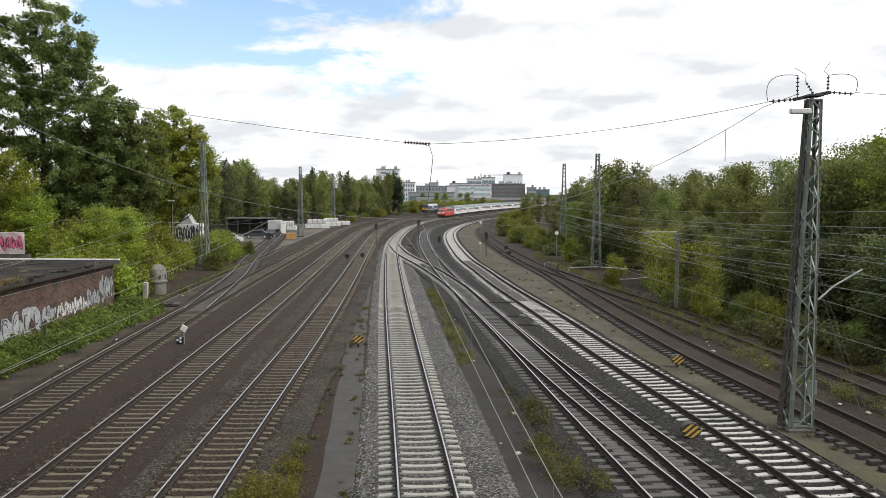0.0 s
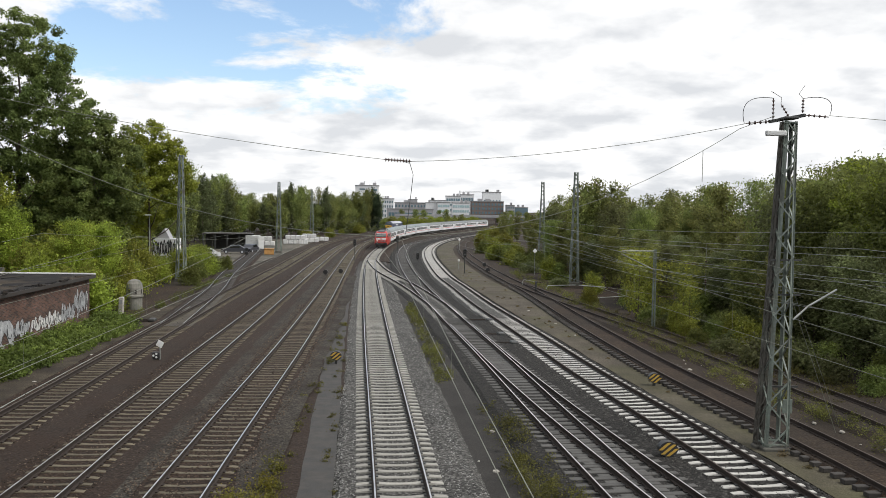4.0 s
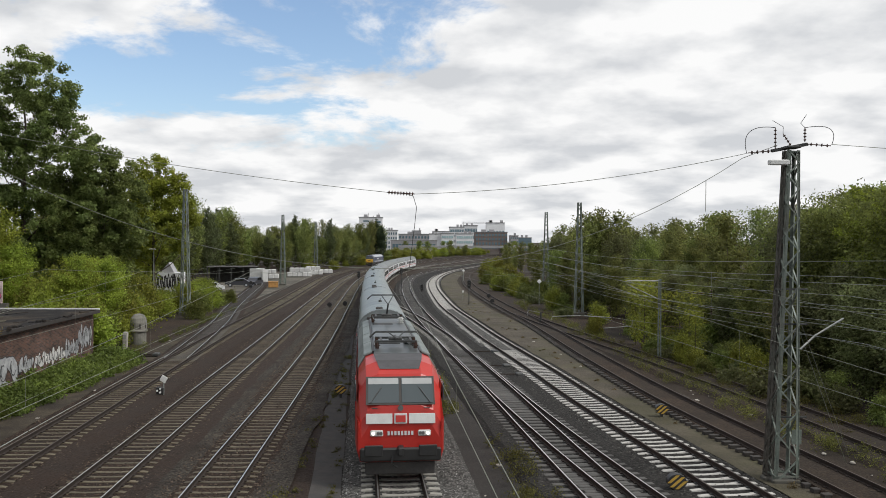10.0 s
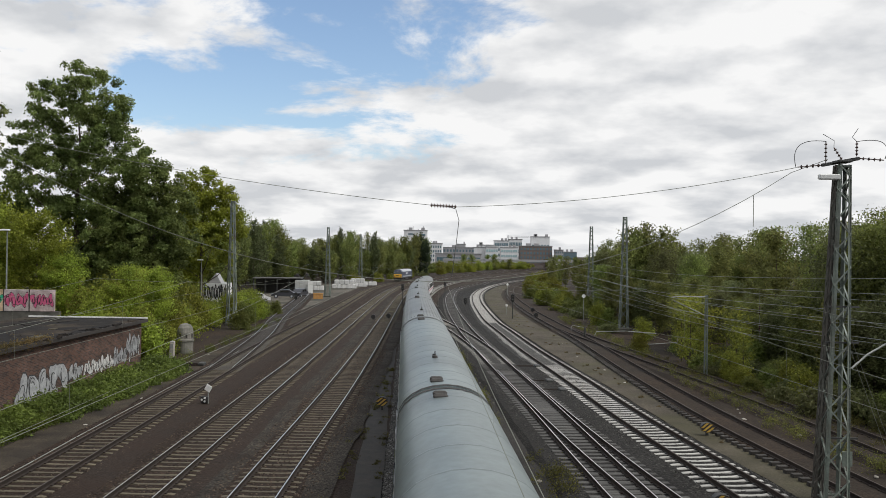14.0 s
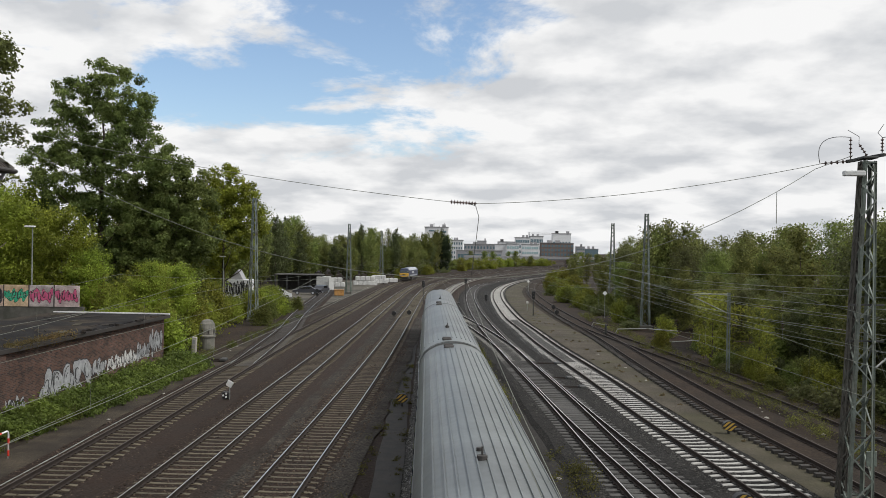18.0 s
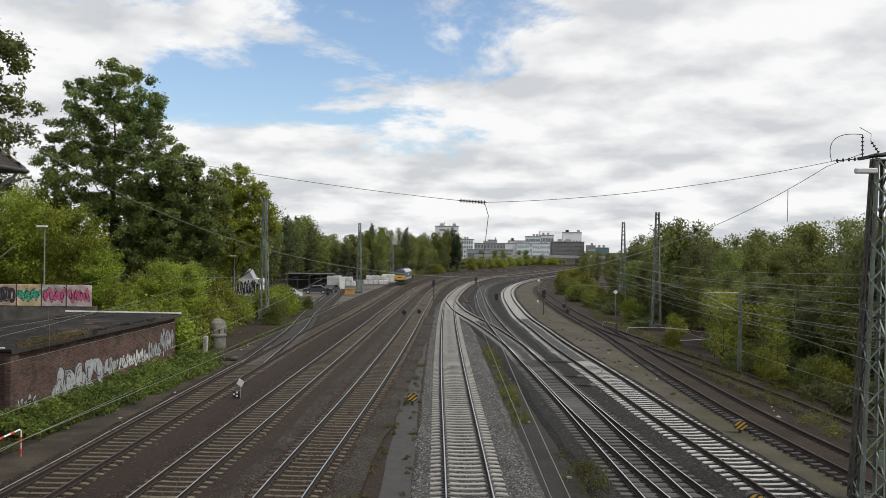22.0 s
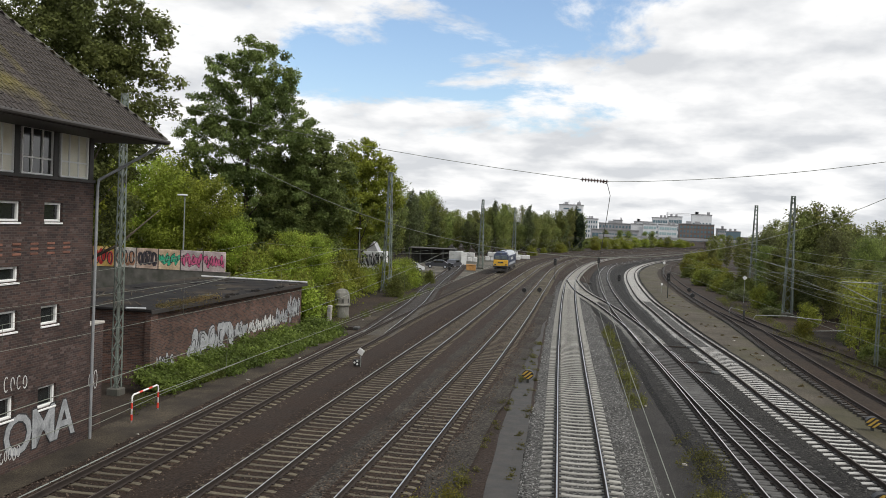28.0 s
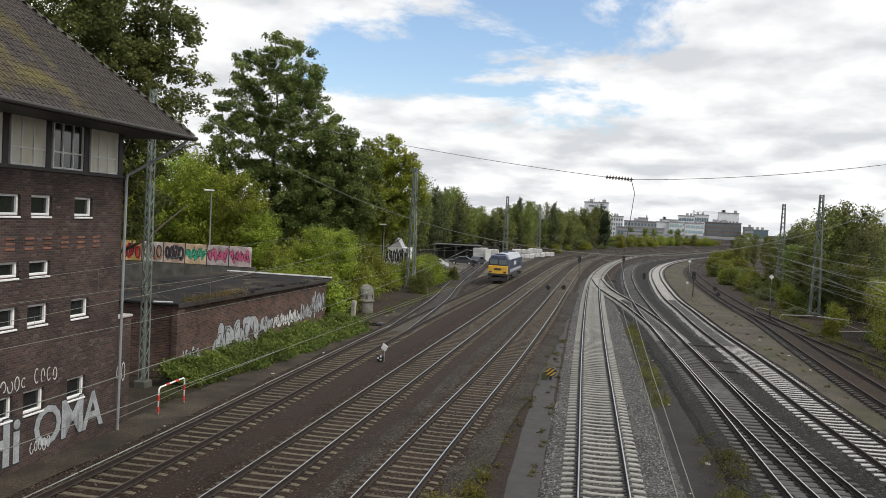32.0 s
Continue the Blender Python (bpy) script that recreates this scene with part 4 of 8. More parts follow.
TRAIN_T = [0.25 * k for k in range(0, 41)] + [10.5 + 0.5 * k for k in range(44)]
FRONT = [(0, 250), (3, 187.5), (6, 123.5), (7, 103), (8, 81), (9, 54.5), (10, 27.8), (10.8, 6.4), (11.5, -11.4), (13, -48.8), (15, -97.5), (17, -144.7), (19, -191), (21, -237), (32, -490)]
DIESEL = [(0, 306), (8, 262), (13, 232), (16.5, 212), (19, 198), (21, 184.5), (23, 171), (25, 157), (27.5, 139.5), (29, 129.5), (30, 121), (31, 112.5), (32, 104.5)]


def smooth_path(knots):
    """A smooth run through (time, place) knots."""
    ts = np.array([k[0] for k in knots], float)
    ys = np.array([k[1] for k in knots], float)
    m = np.gradient(ys, ts)

    def run(t):
        i = int(np.clip(np.searchsorted(ts, t) - 1, 0, len(ts) - 2))
        h = ts[i + 1] - ts[i]
        u = (t - ts[i]) / h
        return float((2 * u**3 - 3 * u**2 + 1) * ys[i] + (u**3 - 2 * u**2 + u) * h * m[i] + (3 * u**2 - 2 * u**3) * ys[i + 1] + (u**3 - u**2) * h * m[i + 1])
    return run


def body_section(w, floor, eave, top, n=5):
    """Half-open cross-section of a coach, from the sill over the arched roof."""
    pts = [(-w / 2 + 0.06, floor), (-w / 2, floor + 0.25), (-w / 2, eave - 0.35), (-w / 2 + 0.025, eave)]
    for k in range(1, n):
        a = math.pi * k / n
        pts.append((-(w / 2 - 0.025) * math.cos(a), eave + (top - eave) * math.sin(a) ** 0.92))
    return pts + [(-x, z) for x, z in reversed(pts[:4])]


def bogie(y, wheel_r=0.46, base=2.5):
    g = Geo()
    for sx in (-1, 1):
        g.box((sx * 1.0, y, 0.62), (0.14, base + 1.0, 0.22), bevel=0.03)
        for e in (-1, 1):
            g.box((sx * 1.05, y + e * base / 2, 0.46), (0.16, 0.34, 0.34), bevel=0.04)
            g.tube([(sx * 0.68, y + e * base / 2, wheel_r), (sx * 0.82, y + e * base / 2, wheel_r)], wheel_r, 18)
    for e in (-1, 1):
        g.tube([(-0.7, y + e * base / 2, wheel_r), (0.7, y + e * base / 2, wheel_r)], 0.08, 8)
    g.box((0, y, 0.65), (1.9, 0.6, 0.25))
    return g


def coach(kind_b, label):
    t = thing("railway_coach", label, "railway coach", "express train coaches")
    L, W = 26.1, 2.83
    roof_m = M["coach_roof_b"] if kind_b else M["coach_roof"]
    sec = body_section(W, 0.95, 3.02, 4.03, 12)
    shell = Geo()
    ys = [-L / 2, -L / 2 + 0.12] + [-L / 2 + 0.12 + (L - 0.24) * k / 12 for k in range(1, 12)] + [L / 2 - 0.12, L / 2]
    low = [sec[0], sec[1], sec[2], sec[3]]
    for sgn in (-1, 1):
        shell.loft([[(sgn * abs(x), y, z) for x, z in low] for y in ys], closed=False)
    for e in (-1, 1):
        end = part("end_wall", Geo().add([(x, e * L / 2, z) for x, z in sec], [tuple(range(len(sec)))]), roof_m, t, "grey end wall")
    shell.add([(-1.3, -L / 2, 0.95), (1.3, -L / 2, 0.95), (1.3, L / 2, 0.95), (-1.3, L / 2, 0.95)], [(0, 1, 2, 3)])
    part("body", shell, M["coach_white"], t)
    roof = Geo()
    rsec = sec[3:-3]
    roof.loft([[(x, y, z) for x, z in rsec] for y in ys], closed=False)
    part("roof", roof, roof_m, t, "ribbed grey roof" if kind_b else "smooth grey-green roof", smooth=True)
    if kind_b:
        for k in range(-6, 7):
            f = k / 7.0
            x = (W / 2 - 0.025) * f
            z = 3.02 + 1.01 * math.sqrt(max(0, 1 - f * f)) ** 0.92
            part("roof_rib", Geo().box((x, 0, z + 0.006), (0.03, L - 3.4, 0.035), Matrix.Rotation(f * 0.75, 3, "Y")), roof_m, t)
    else:
        seam = Geo().loft([[(x, e, z + (0.008 if abs(e) < 0.05 else 0.0)) for x, z in rsec] for e in (-0.06, 0.0, 0.06)], closed=False).mesh("roof_seam", roof_m)
        for k in range(-6, 7):
            part("roof_seam", seam, None, t, at=pose(0, k * 1.95, 0))
    for sgn in (-1, 1):
        me = Geo().box((0, 0, 0), (0.03, 1.35, 0.85), bevel=0.02).mesh("window", M["dark_band"])
        for k in range(11):
            part("window", me, None, t, at=pose(sgn * (W / 2 + 0.004), -L / 2 + 3.3 + k * 1.95, 2.45))
        part("stripe", Geo().box((sgn * (W / 2 + 0.003), 0, 1.72), (0.014, L - 0.6, 0.16)), M["loco_red"], t, "red stripe along the side")
        for e in (-1, 1):
            part("door", Geo().box((sgn * (W / 2 + 0.006), e * (L / 2 - 1.1), 2.05), (0.03, 0.85, 2.0), bevel=0.02), M["silver"], t)
    for e in (-1, 1):
        part("bogie", bogie(e * 9.5), M["underframe"], t)
        part("gangway", Geo().box((0, e * (L / 2 + 0.075), 2.2), (1.9, 0.15, 2.9), bevel=0.06), M["underframe"], t)
        for d in (0.95, 1.45):
            part("roof_vent", Geo().box((0.24, e * (L / 2 - d), 4.02), (0.40, 0.20, 0.14), bevel=0.05), M["underframe"], t, "small dark roof vent")
    part("roof_aerial", Geo().cyl((0.1, 6.4, 4.0), 0.10, 0.10, 10).cyl((0.1, 6.4, 4.1), 0.02, 0.16, 6), M["underframe"], t)
    part("roof_aerial", Geo().cyl((0.1, 5.7, 4.0), 0.07, 0.08, 10), M["underframe"], t)
    for y in (L / 2 - 0.22, -L / 2 + 0.02):
        part("end_frame", Geo().loft([[(x * 1.006, q, z * 1.004) for x, z in rsec] for q in (y, y + 0.2)], closed=False), M["underframe"], t, "dark arched seal at the coach end")
    part("underframe_boxes", Geo().box((0, 0, 0.72), (2.4, 11.0, 0.45), bevel=0.05), M["underframe"], t)
    return t


# ---- brick buildings beside the outer track ----
def brick_mat(name, dark, light, joint, width=0.25, height=0.077, rough=0.85):
    """Brick courses on upright walls; the pattern runs along the wall and up."""
    m = bpy.data.materials.new(name)
    m.use_nodes = True
    nt = m.node_tree
    n, ln = nt.nodes.new, nt.links.new
    b = nt.nodes["Principled BSDF"]
    b.inputs["Roughness"].default_value = rough
    b.inputs["Specular IOR Level"].default_value = 0.3
    tc, sep, cmb, add = n("ShaderNodeTexCoord"), n("ShaderNodeSeparateXYZ"), n("ShaderNodeCombineXYZ"), n("ShaderNodeMath")
    ln(tc.outputs["Object"], sep.inputs[0])
    ln(sep.outputs[0], add.inputs[0]); ln(sep.outputs[1], add.inputs[1])
    ln(add.outputs[0], cmb.inputs[0]); ln(sep.outputs[2], cmb.inputs[1])
    br = n("ShaderNodeTexBrick")
    br.offset, br.squash = 0.5, 1.0
    br.inputs["Scale"].default_value = 1.0
    br.inputs["Brick Width"].default_value, br.inputs["Row Height"].default_value = width, height
    br.inputs["Mortar Size"].default_value, br.inputs["Mortar Smooth"].default_value = 0.006, 0.3
    br.inputs["Bias"].default_value = -0.1
    br.inputs["Color1"].default_value, br.inputs["Color2"].default_value, br.inputs["Mortar"].default_value = (*dark, 1), (*light, 1), (*joint, 1)
    ln(cmb.outputs[0], br.inputs["Vector"])
    no = n("ShaderNodeTexNoise"); no.inputs["Scale"].default_value = 0.7; no.inputs["Detail"].default_value = 7
    ln(tc.outputs["Object"], no.inputs["Vector"])
    mr = n("ShaderNodeMapRange")
    mr.inputs["From Min"].default_value, mr.inputs["From Max"].default_value = 0.3, 0.7
    mr.inputs["To Min"].default_value, mr.inputs["To Max"].default_value = 0.65, 1.35
    ln(no.outputs["Fac"], mr.inputs["Value"])
    sc = n("ShaderNodeVectorMath"); sc.operation = "SCALE"
    ln(br.outputs["Color"], sc.inputs[0]); ln(mr.outputs[0], sc.inputs["Scale"])
    ln(sc.outputs[0], b.inputs["Base Color"])
    bp = n("ShaderNodeBump"); bp.invert = True
    bp.inputs["Strength"].default_value, bp.inputs["Distance"].default_value = 0.7, 0.012
    ln(br.outputs["Fac"], bp.inputs["Height"]); ln(bp.outputs[0], b.inputs["Normal"])
    return m


M.update(
    box_brick=brick_mat("signal_box_brick", (0.036, 0.025, 0.023), (0.080, 0.047, 0.038), (0.095, 0.085, 0.078)),
    shed_brick=brick_mat("shed_brick", (0.048, 0.032, 0.028), (0.135, 0.070, 0.050), (0.125, 0.112, 0.100)),
    red_brick=mat("red_brick", (0.17, 0.075, 0.05), 0.85, var=0.25, obj_var=0.25),
    tile=mat("clay_roof_tile", (0.042, 0.034, 0.030), 0.85, var=0.25, scale=0.9, fine=18, second=(0.105, 0.088, 0.022), cover=0.57, soft=0.12, bump=0.3, obj_var=0.22, island_var=0.22),
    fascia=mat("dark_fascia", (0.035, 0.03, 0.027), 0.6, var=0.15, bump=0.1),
    zinc=mat("zinc_sheet", (0.33, 0.34, 0.35), 0.5, 0.5, var=0.15, scale=1.5, bump=0.05),
    panel=mat("yellowed_panel", (0.74, 0.71, 0.60), 0.6, var=0.1, scale=1.2, second=(0.60, 0.53, 0.36), cover=0.62, bump=0.05),
    tar=mat("tar_felt", (0.019, 0.018, 0.018), 0.95, spec=0.15, var=0.4, scale=0.8, fine=11, second=(0.045, 0.036, 0.028), cover=0.56, soft=0.08, bump=0.35, bump_scale=30),
    chrome_paint=mat("silver_graffiti", (0.33, 0.34, 0.35), 0.55, 0.1, var=0.3, scale=2.5, fine=14, bump=0.1),
    white_graf=mat("white_graffiti", (0.50, 0.50, 0.49), 0.7, var=0.25, scale=3, fine=16, bump=0.05),
    black_graf=mat("black_graffiti", (0.025, 0.025, 0.028), 0.7, var=0.2, bump=0.05),
    render_wall=mat("rendered_wall", (0.36, 0.33, 0.30), 0.9, var=0.18, scale=1.0, second=(0.27, 0.22, 0.20), bump=0.2),
    moss_flat=mat("mossy_felt", (0.05, 0.042, 0.024), 0.95, var=0.35, scale=2, fine=16, bump=0.5),
    moss=leaf_mat("dry_moss", (0.17, 0.125, 0.05), (0.11, 0.10, 0.04)),
)


def window(parent, x0, x1, z0, z1, y_face, bars_x=(), bar_z=None, glass=None, frame=0.07, depth=0.12, sill=True, label=""):
    """A framed window in a wall that faces -y of its parent; x along the wall."""
    w = part("window", Geo().box(((x0 + x1) / 2, y_face + depth, (z0 + z1) / 2), (x1 - x0 - frame, 0.02, z1 - z0 - frame)), glass or M["glass"], parent, label)
    g = Geo()
    for a, b, c, d in ((x0, x1, z0, z0 + frame), (x0, x1, z1 - frame, z1), (x0, x0 + frame, z0 + frame, z1 - frame), (x1 - frame, x1, z0 + frame, z1 - frame)):
        g.box(((a + b) / 2, y_face + depth - 0.045, (c + d) / 2), (b - a, 0.09, d - c), bevel=0.012)
    part("window_frame", g, M["white_paint"], w)
    if bars_x or bar_z:
        for bx in bars_x:
            part("glazing_bar", Geo().box((bx, y_face + depth - 0.03, (z0 + z1) / 2), (0.045, 0.05, z1 - z0 - 2 * frame)), M["white_paint"], w)
        if bar_z:
            part("glazing_bar", Geo().box(((x0 + x1) / 2, y_face + depth - 0.034, bar_z), (x1 - x0 - 2 * frame, 0.05, 0.05)), M["white_paint"], w)
    if sill:
        part("sill", Geo().box(((x0 + x1) / 2, y_face - 0.005, z0 - 0.05), (x1 - x0, 0.07, 0.06), bevel=0.01), M["white_paint"], w)
    return w


def wall_with_holes(length, height, thick, holes, z0=0.0):
    """A wall from x=-length to 0, faces at y=0 and y=thick, with openings (x0, x1, z0, z1)."""
    g = Geo()
    xs = sorted({-length, 0.0, *[h[0] for h in holes], *[h[1] for h in holes]})
    zs = sorted({z0, height, *[h[2] for h in holes], *[h[3] for h in holes]})
    for i in range(len(xs) - 1):
        for j in range(len(zs) - 1):
            cx, cz = (xs[i] + xs[i + 1]) / 2, (zs[j] + zs[j + 1]) / 2
            if any(h[0] < cx < h[1] and h[2] < cz < h[3] for h in holes):
                continue
            for y, o in ((0.0, 1), (thick, -1)):
                q = [(xs[i], y, zs[j]), (xs[i + 1], y, zs[j]), (xs[i + 1], y, zs[j + 1]), (xs[i], y, zs[j + 1])]
                g.add(q, [(0, 1, 2, 3) if o > 0 else (3, 2, 1, 0)])
    for a, b, c, d in holes:
        g.add([(a, 0, c), (b, 0, c), (b, thick, c), (a, thick, c), (a, 0, d), (b, 0, d), (b, thick, d), (a, thick, d)],
              [(0, 1, 2, 3), (7, 6, 5, 4), (0, 3, 7, 4), (2, 1, 5, 6)])
    g.add([(-length, 0, z0), (0, 0, z0), (0, thick, z0), (-length, thick, z0), (-length, 0, height), (0, 0, height), (0, thick, height), (-length, thick, height)],
          [(4, 5, 6, 7), (0, 4, 7, 3), (1, 2, 6, 5)])
    return g


def word(body, size, material, parent, at, name="graffiti", label="", offset=0.0, extrude=0.004, shear=0.0, space=1.0):
    """Painted letters as a thin mesh."""
    cu = bpy.data.curves.new(name, "FONT")
    cu.body, cu.size, cu.extrude, cu.offset, cu.shear, cu.space_character = body, size, extrude, offset, shear, space
    cu.resolution_u = 3
    tmp = bpy.data.objects.new(name, cu)
    scene.collection.objects.link(tmp)
    me = bpy.data.meshes.new_from_object(tmp.evaluated_get(bpy.context.evaluated_depsgraph_get()))
    bpy.data.objects.remove(tmp)
    me.materials.clear()
    me.materials.append(material)
    ob = new(name, me)
    ob.parent, ob.matrix_basis = parent, at
    return tagged(ob, label)


def scrawl(parent, x0, x1, z0, z1, y, material, seed, n=9, r=0.035, label="", name="graffiti"):
    """Looping paint strokes that cannot be read."""
    rng = random.Random(seed)
    g = Geo()
    for k in range(n):
        cx = x0 + (x1 - x0) * (k + 0.5) / n
        w = (x1 - x0) / n * (0.55 + 0.3 * rng.random())
        zt, zb = z1 - rng.random() * 0.25 * (z1 - z0), z0 + rng.random() * 0.2 * (z1 - z0)
        a0, turns = rng.random() * 6.28, rng.choice((0.7, 0.9, 1.1))
        pts = []
        for i in range(12):
            a = a0 + turns * 6.28 * i / 11
            pts.append((cx + math.cos(a) * w * 0.5, (zt + zb) / 2 + math.sin(a) * (zt - zb) / 2))
        for (ax, az_), (bx, bz) in zip(pts, pts[1:]):
            d = Vector((bx - ax, bz - az_))
            if d.length < 1e-4:
                continue
            m = Vector((-d.y, d.x)).normalized() * r
            e = d.normalized() * r * 0.6
            g.add([(ax - e.x - m.x, y, az_ - e.y - m.y), (bx + e.x - m.x, y, bz + e.y - m.y), (bx + e.x + m.x, y, bz + e.y + m.y), (ax - e.x + m.x, y, az_ - e.y + m.y)], [(0, 1, 2, 3)])
    return part(name, g, material, parent, label)


def bubbles(parent, x0, x1, z0, z1, n, seed, fill, line, y, rise=0.0):
    """A row of fat painted shapes, each with its outline and inner strokes."""
    rng = random.Random(seed)
    edge, body, ink = Geo(), Geo(), Geo()
    for k in range(n):
        w, h = (x1 - x0) / n * 0.62, (z1 - z0) / 2 * rng.uniform(0.75, 1.05)
        cx, cz = x0 + (x1 - x0) * (k + 0.5) / n, (z0 + z1) / 2 + rise * (k / max(1, n - 1) - 0.5)
        ph = [rng.uniform(0, 6.28) for _ in range(3)]
        lean = rng.uniform(-0.3, 0.3)
        ring = []
        for i in range(18):
            a = 6.283 * i / 18
            q = 0.80 + 0.20 * math.sin(2 * a + ph[0]) + 0.16 * math.sin(3 * a + ph[1]) + 0.07 * math.sin(5 * a + ph[2])
            u, v = math.cos(a) * w * q, math.sin(a) * h * q
            ring.append((cx + u + lean * v, cz + v))
        for g, f, dy in ((edge, 1.10, 0.004), (body, 1.0, -0.0008 * k)):
            g.add([(cx + (u - cx) * f, y + dy, cz + (v - cz) * f) for u, v in ring], [tuple(range(18))])
        for _ in range(3):
            a0, tw, rr = rng.uniform(0, 6.28), rng.uniform(1.2, 3.6), rng.uniform(0.25, 0.6)
            p = [(cx + math.cos(a0 + tw * i / 7) * w * rr + lean * h * rr * math.sin(a0 + tw * i / 7), cz + math.sin(a0 + tw * i / 7) * h * rr * 1.2) for i in range(8)]
            for (ax, az_), (bx, bz) in zip(p, p[1:]):
                d = Vector((bx - ax, bz - az_))
                if d.length < 1e-4:
                    continue
                m = Vector((-d.y, d.x)).normalized() * 0.028
                ink.add([(ax - m.x, y - 0.012, az_ - m.y), (bx - m.x, y - 0.012, bz - m.y), (bx + m.x, y - 0.012, bz + m.y), (ax + m.x, y - 0.012, az_ + m.y)], [(0, 1, 2, 3)])
    part("graffiti", edge, line, parent, "black outline of sprayed shapes", kind="stuff")
    part("graffiti", body, fill, parent, "sprayed bubble shapes", kind="stuff")
    part("graffiti", ink, line, parent, "dark sprayed lines", kind="stuff")


TURN_BOX = 90 + math.degrees(0.055)      # local x runs along the wall away from the bridge, local -y faces the tracks
BOX_AT = pose(-17.98, 27.0, -0.15, 0, 0, TURN_BOX)


def build_signal_box():
    t = thing("signal_box", "tall dark brick signal box with white windows and tiled roof", "building", at=BOX_AT)
    L, D, HT = 15.0, 7.6, 9.0
    small = []
    for z0, z1, xs in ((7.62, 8.24, (-2.80, -4.95, -6.42, -8.6, -10.7)), (5.80, 6.26, (-4.95, -6.40, -8.6)), (4.30, 4.92, (-2.83, -4.97, -6.42, -8.6, -10.7)), (1.62, 2.32, (-2.88, -5.04, -6.5, -8.6, -10.7))):
        small += [(x, x + 0.97, z0, z1) for x in xs]
    part("wall", wall_with_holes(L, HT, 0.36, small, -0.3), M["box_brick"], t, "dark brown brick wall with painted letters")
    part("wall", Geo().box((-0.18, D / 2 + 0.18, HT / 2 - 0.15), (0.36, D - 0.36, HT + 0.3)), M["box_brick"], t)
    part("wall", Geo().box((-L / 2, D + 0.18, HT / 2 - 0.15), (L, 0.36, HT + 0.3)), M["box_brick"], t)
    part("wall", Geo().box((-L + 0.18, D / 2 + 0.18, HT / 2 - 0.15), (0.36, D - 0.36, HT + 0.3)), M["box_brick"], t)
    part("floor_slab", Geo().box((-L / 2, D / 2 + 0.15, HT - 0.2), (L - 0.8, D - 0.5, 0.25)), M["concrete"], t)
    dark = M["glass"]
    for a, b, c, d in small:
        window(t, a, b, c, d, 0.0, glass=dark, frame=0.075, depth=0.16, label="small white-framed window in dark brick")
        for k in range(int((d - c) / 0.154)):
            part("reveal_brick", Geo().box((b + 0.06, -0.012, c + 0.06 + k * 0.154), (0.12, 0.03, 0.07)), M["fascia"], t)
    # single bricks that stand a little proud of the wall
    rb = random.Random(31)
    brick_me = Geo().box((0, 0, 0), (0.238, 0.03, 0.065), bevel=0.005).mesh("brick", M["brick"])
    laid = set()
    while len(laid) < 290:
        row, col = rb.randrange(4, 116), rb.randrange(-32, -1)
        x, z = (col + 0.5 + (0.5 if row % 2 else 0.0)) * 0.25, (row + 0.5) * 0.077
        if (row, col) in laid or x > -0.15 or any(a - 0.3 < x < b + 0.3 and c - 0.15 < z < d + 0.1 for a, b, c, d in small):
            continue
        laid.add((row, col))
        ob = part("brick", brick_me, None, t, at=pose(x, 0.010, z))
    # accent headers between the storeys
    for k in range(9):
        for j in range(3):
            ob = part("accent_brick", Geo().box((-1.55 - k * 0.86 + 0.0, -0.006, 6.62 + j * 0.155), (0.40, 0.03, 0.07), bevel=0.008), M["red_brick"], t)
    # top storey: posts, glazed bays and panels under the eaves
    part("top_beam", Geo().box((-L / 2, 0.16, 10.56), (L, 0.3, 0.05)), M["fascia"], t)
    part("sill_beam", Geo().box((-L / 2, 0.02, 9.03), (L, 0.16, 0.10)), M["fascia"], t)
    for k, x in enumerate([-0.13, -2.2, -4.15, -6.1, -8.05, -10.0, -11.95, -13.9]):
        part("post", Geo().box((x, 0.17, 9.83), (0.26, 0.3, 1.55), bevel=0.02), M["fascia"], t)
    for k in range(7):
        x1 = -0.28 - k * 1.95 - (0.05 if k else 0)
        x0 = x1 - 1.62
        glazed = k in (1, 4)
        bars = [x0 + 0.54, x0 + 1.08]
        window(t, x0, x1, 9.09, 10.58, 0.04, bars, 9.62, M["glass"] if glazed else M["panel"], 0.06, 0.10, False,
               "bright white window that reflects trees" if glazed else "old yellowed panel window with brown bars")
    part("back_wall", Geo().box((-L / 2, D + 0.1, 9.8), (L, 0.2, 1.7)), M["fascia"], t)
    part("end_wall", Geo().box((-0.14, D / 2 + 0.3, 9.8), (0.2, D - 0.6, 1.7)), M["fascia"], t)
    part("end_wall", Geo().box((-L + 0.14, D / 2 + 0.3, 9.8), (0.2, D - 0.6, 1.7)), M["fascia"], t)
    # roof: hips rise at 43 degrees from wide eaves
    o, ez, rise = 1.75, 10.63, 0.93
    half = (D + 2 * o) / 2
    ridge = ez + half * rise
    ax, bx, fy, by = o, -L - o, -o, D + o
    my = (fy + by) / 2
    r = Geo().add([(ax, fy, ez), (bx, fy, ez), (bx, by, ez), (ax, by, ez), (ax - half, my, ridge), (bx + half, my, ridge)],
                  [(1, 0, 4, 5), (0, 3, 4), (3, 2, 5, 4), (2, 1, 5)])
    roof = part("roof", r, M["tile"], t, "hipped roof of weathered brown tiles with moss")
    part("soffit", Geo().box(((ax + bx) / 2, my, ez - 0.06), (ax - bx - 0.04, by - fy - 0.04, 0.09)), M["fascia"], t)
    g = Geo()
    for a, b in (((bx, fy - 0.07), (ax + 0.07, fy - 0.07)), ((ax + 0.07, fy - 0.07), (ax + 0.07, by))):
        g.tube([(a[0], a[1], ez - 0.02), (b[0], b[1], ez - 0.02)], 0.075, 8)
    part("gutter", g, M["fascia"], t)
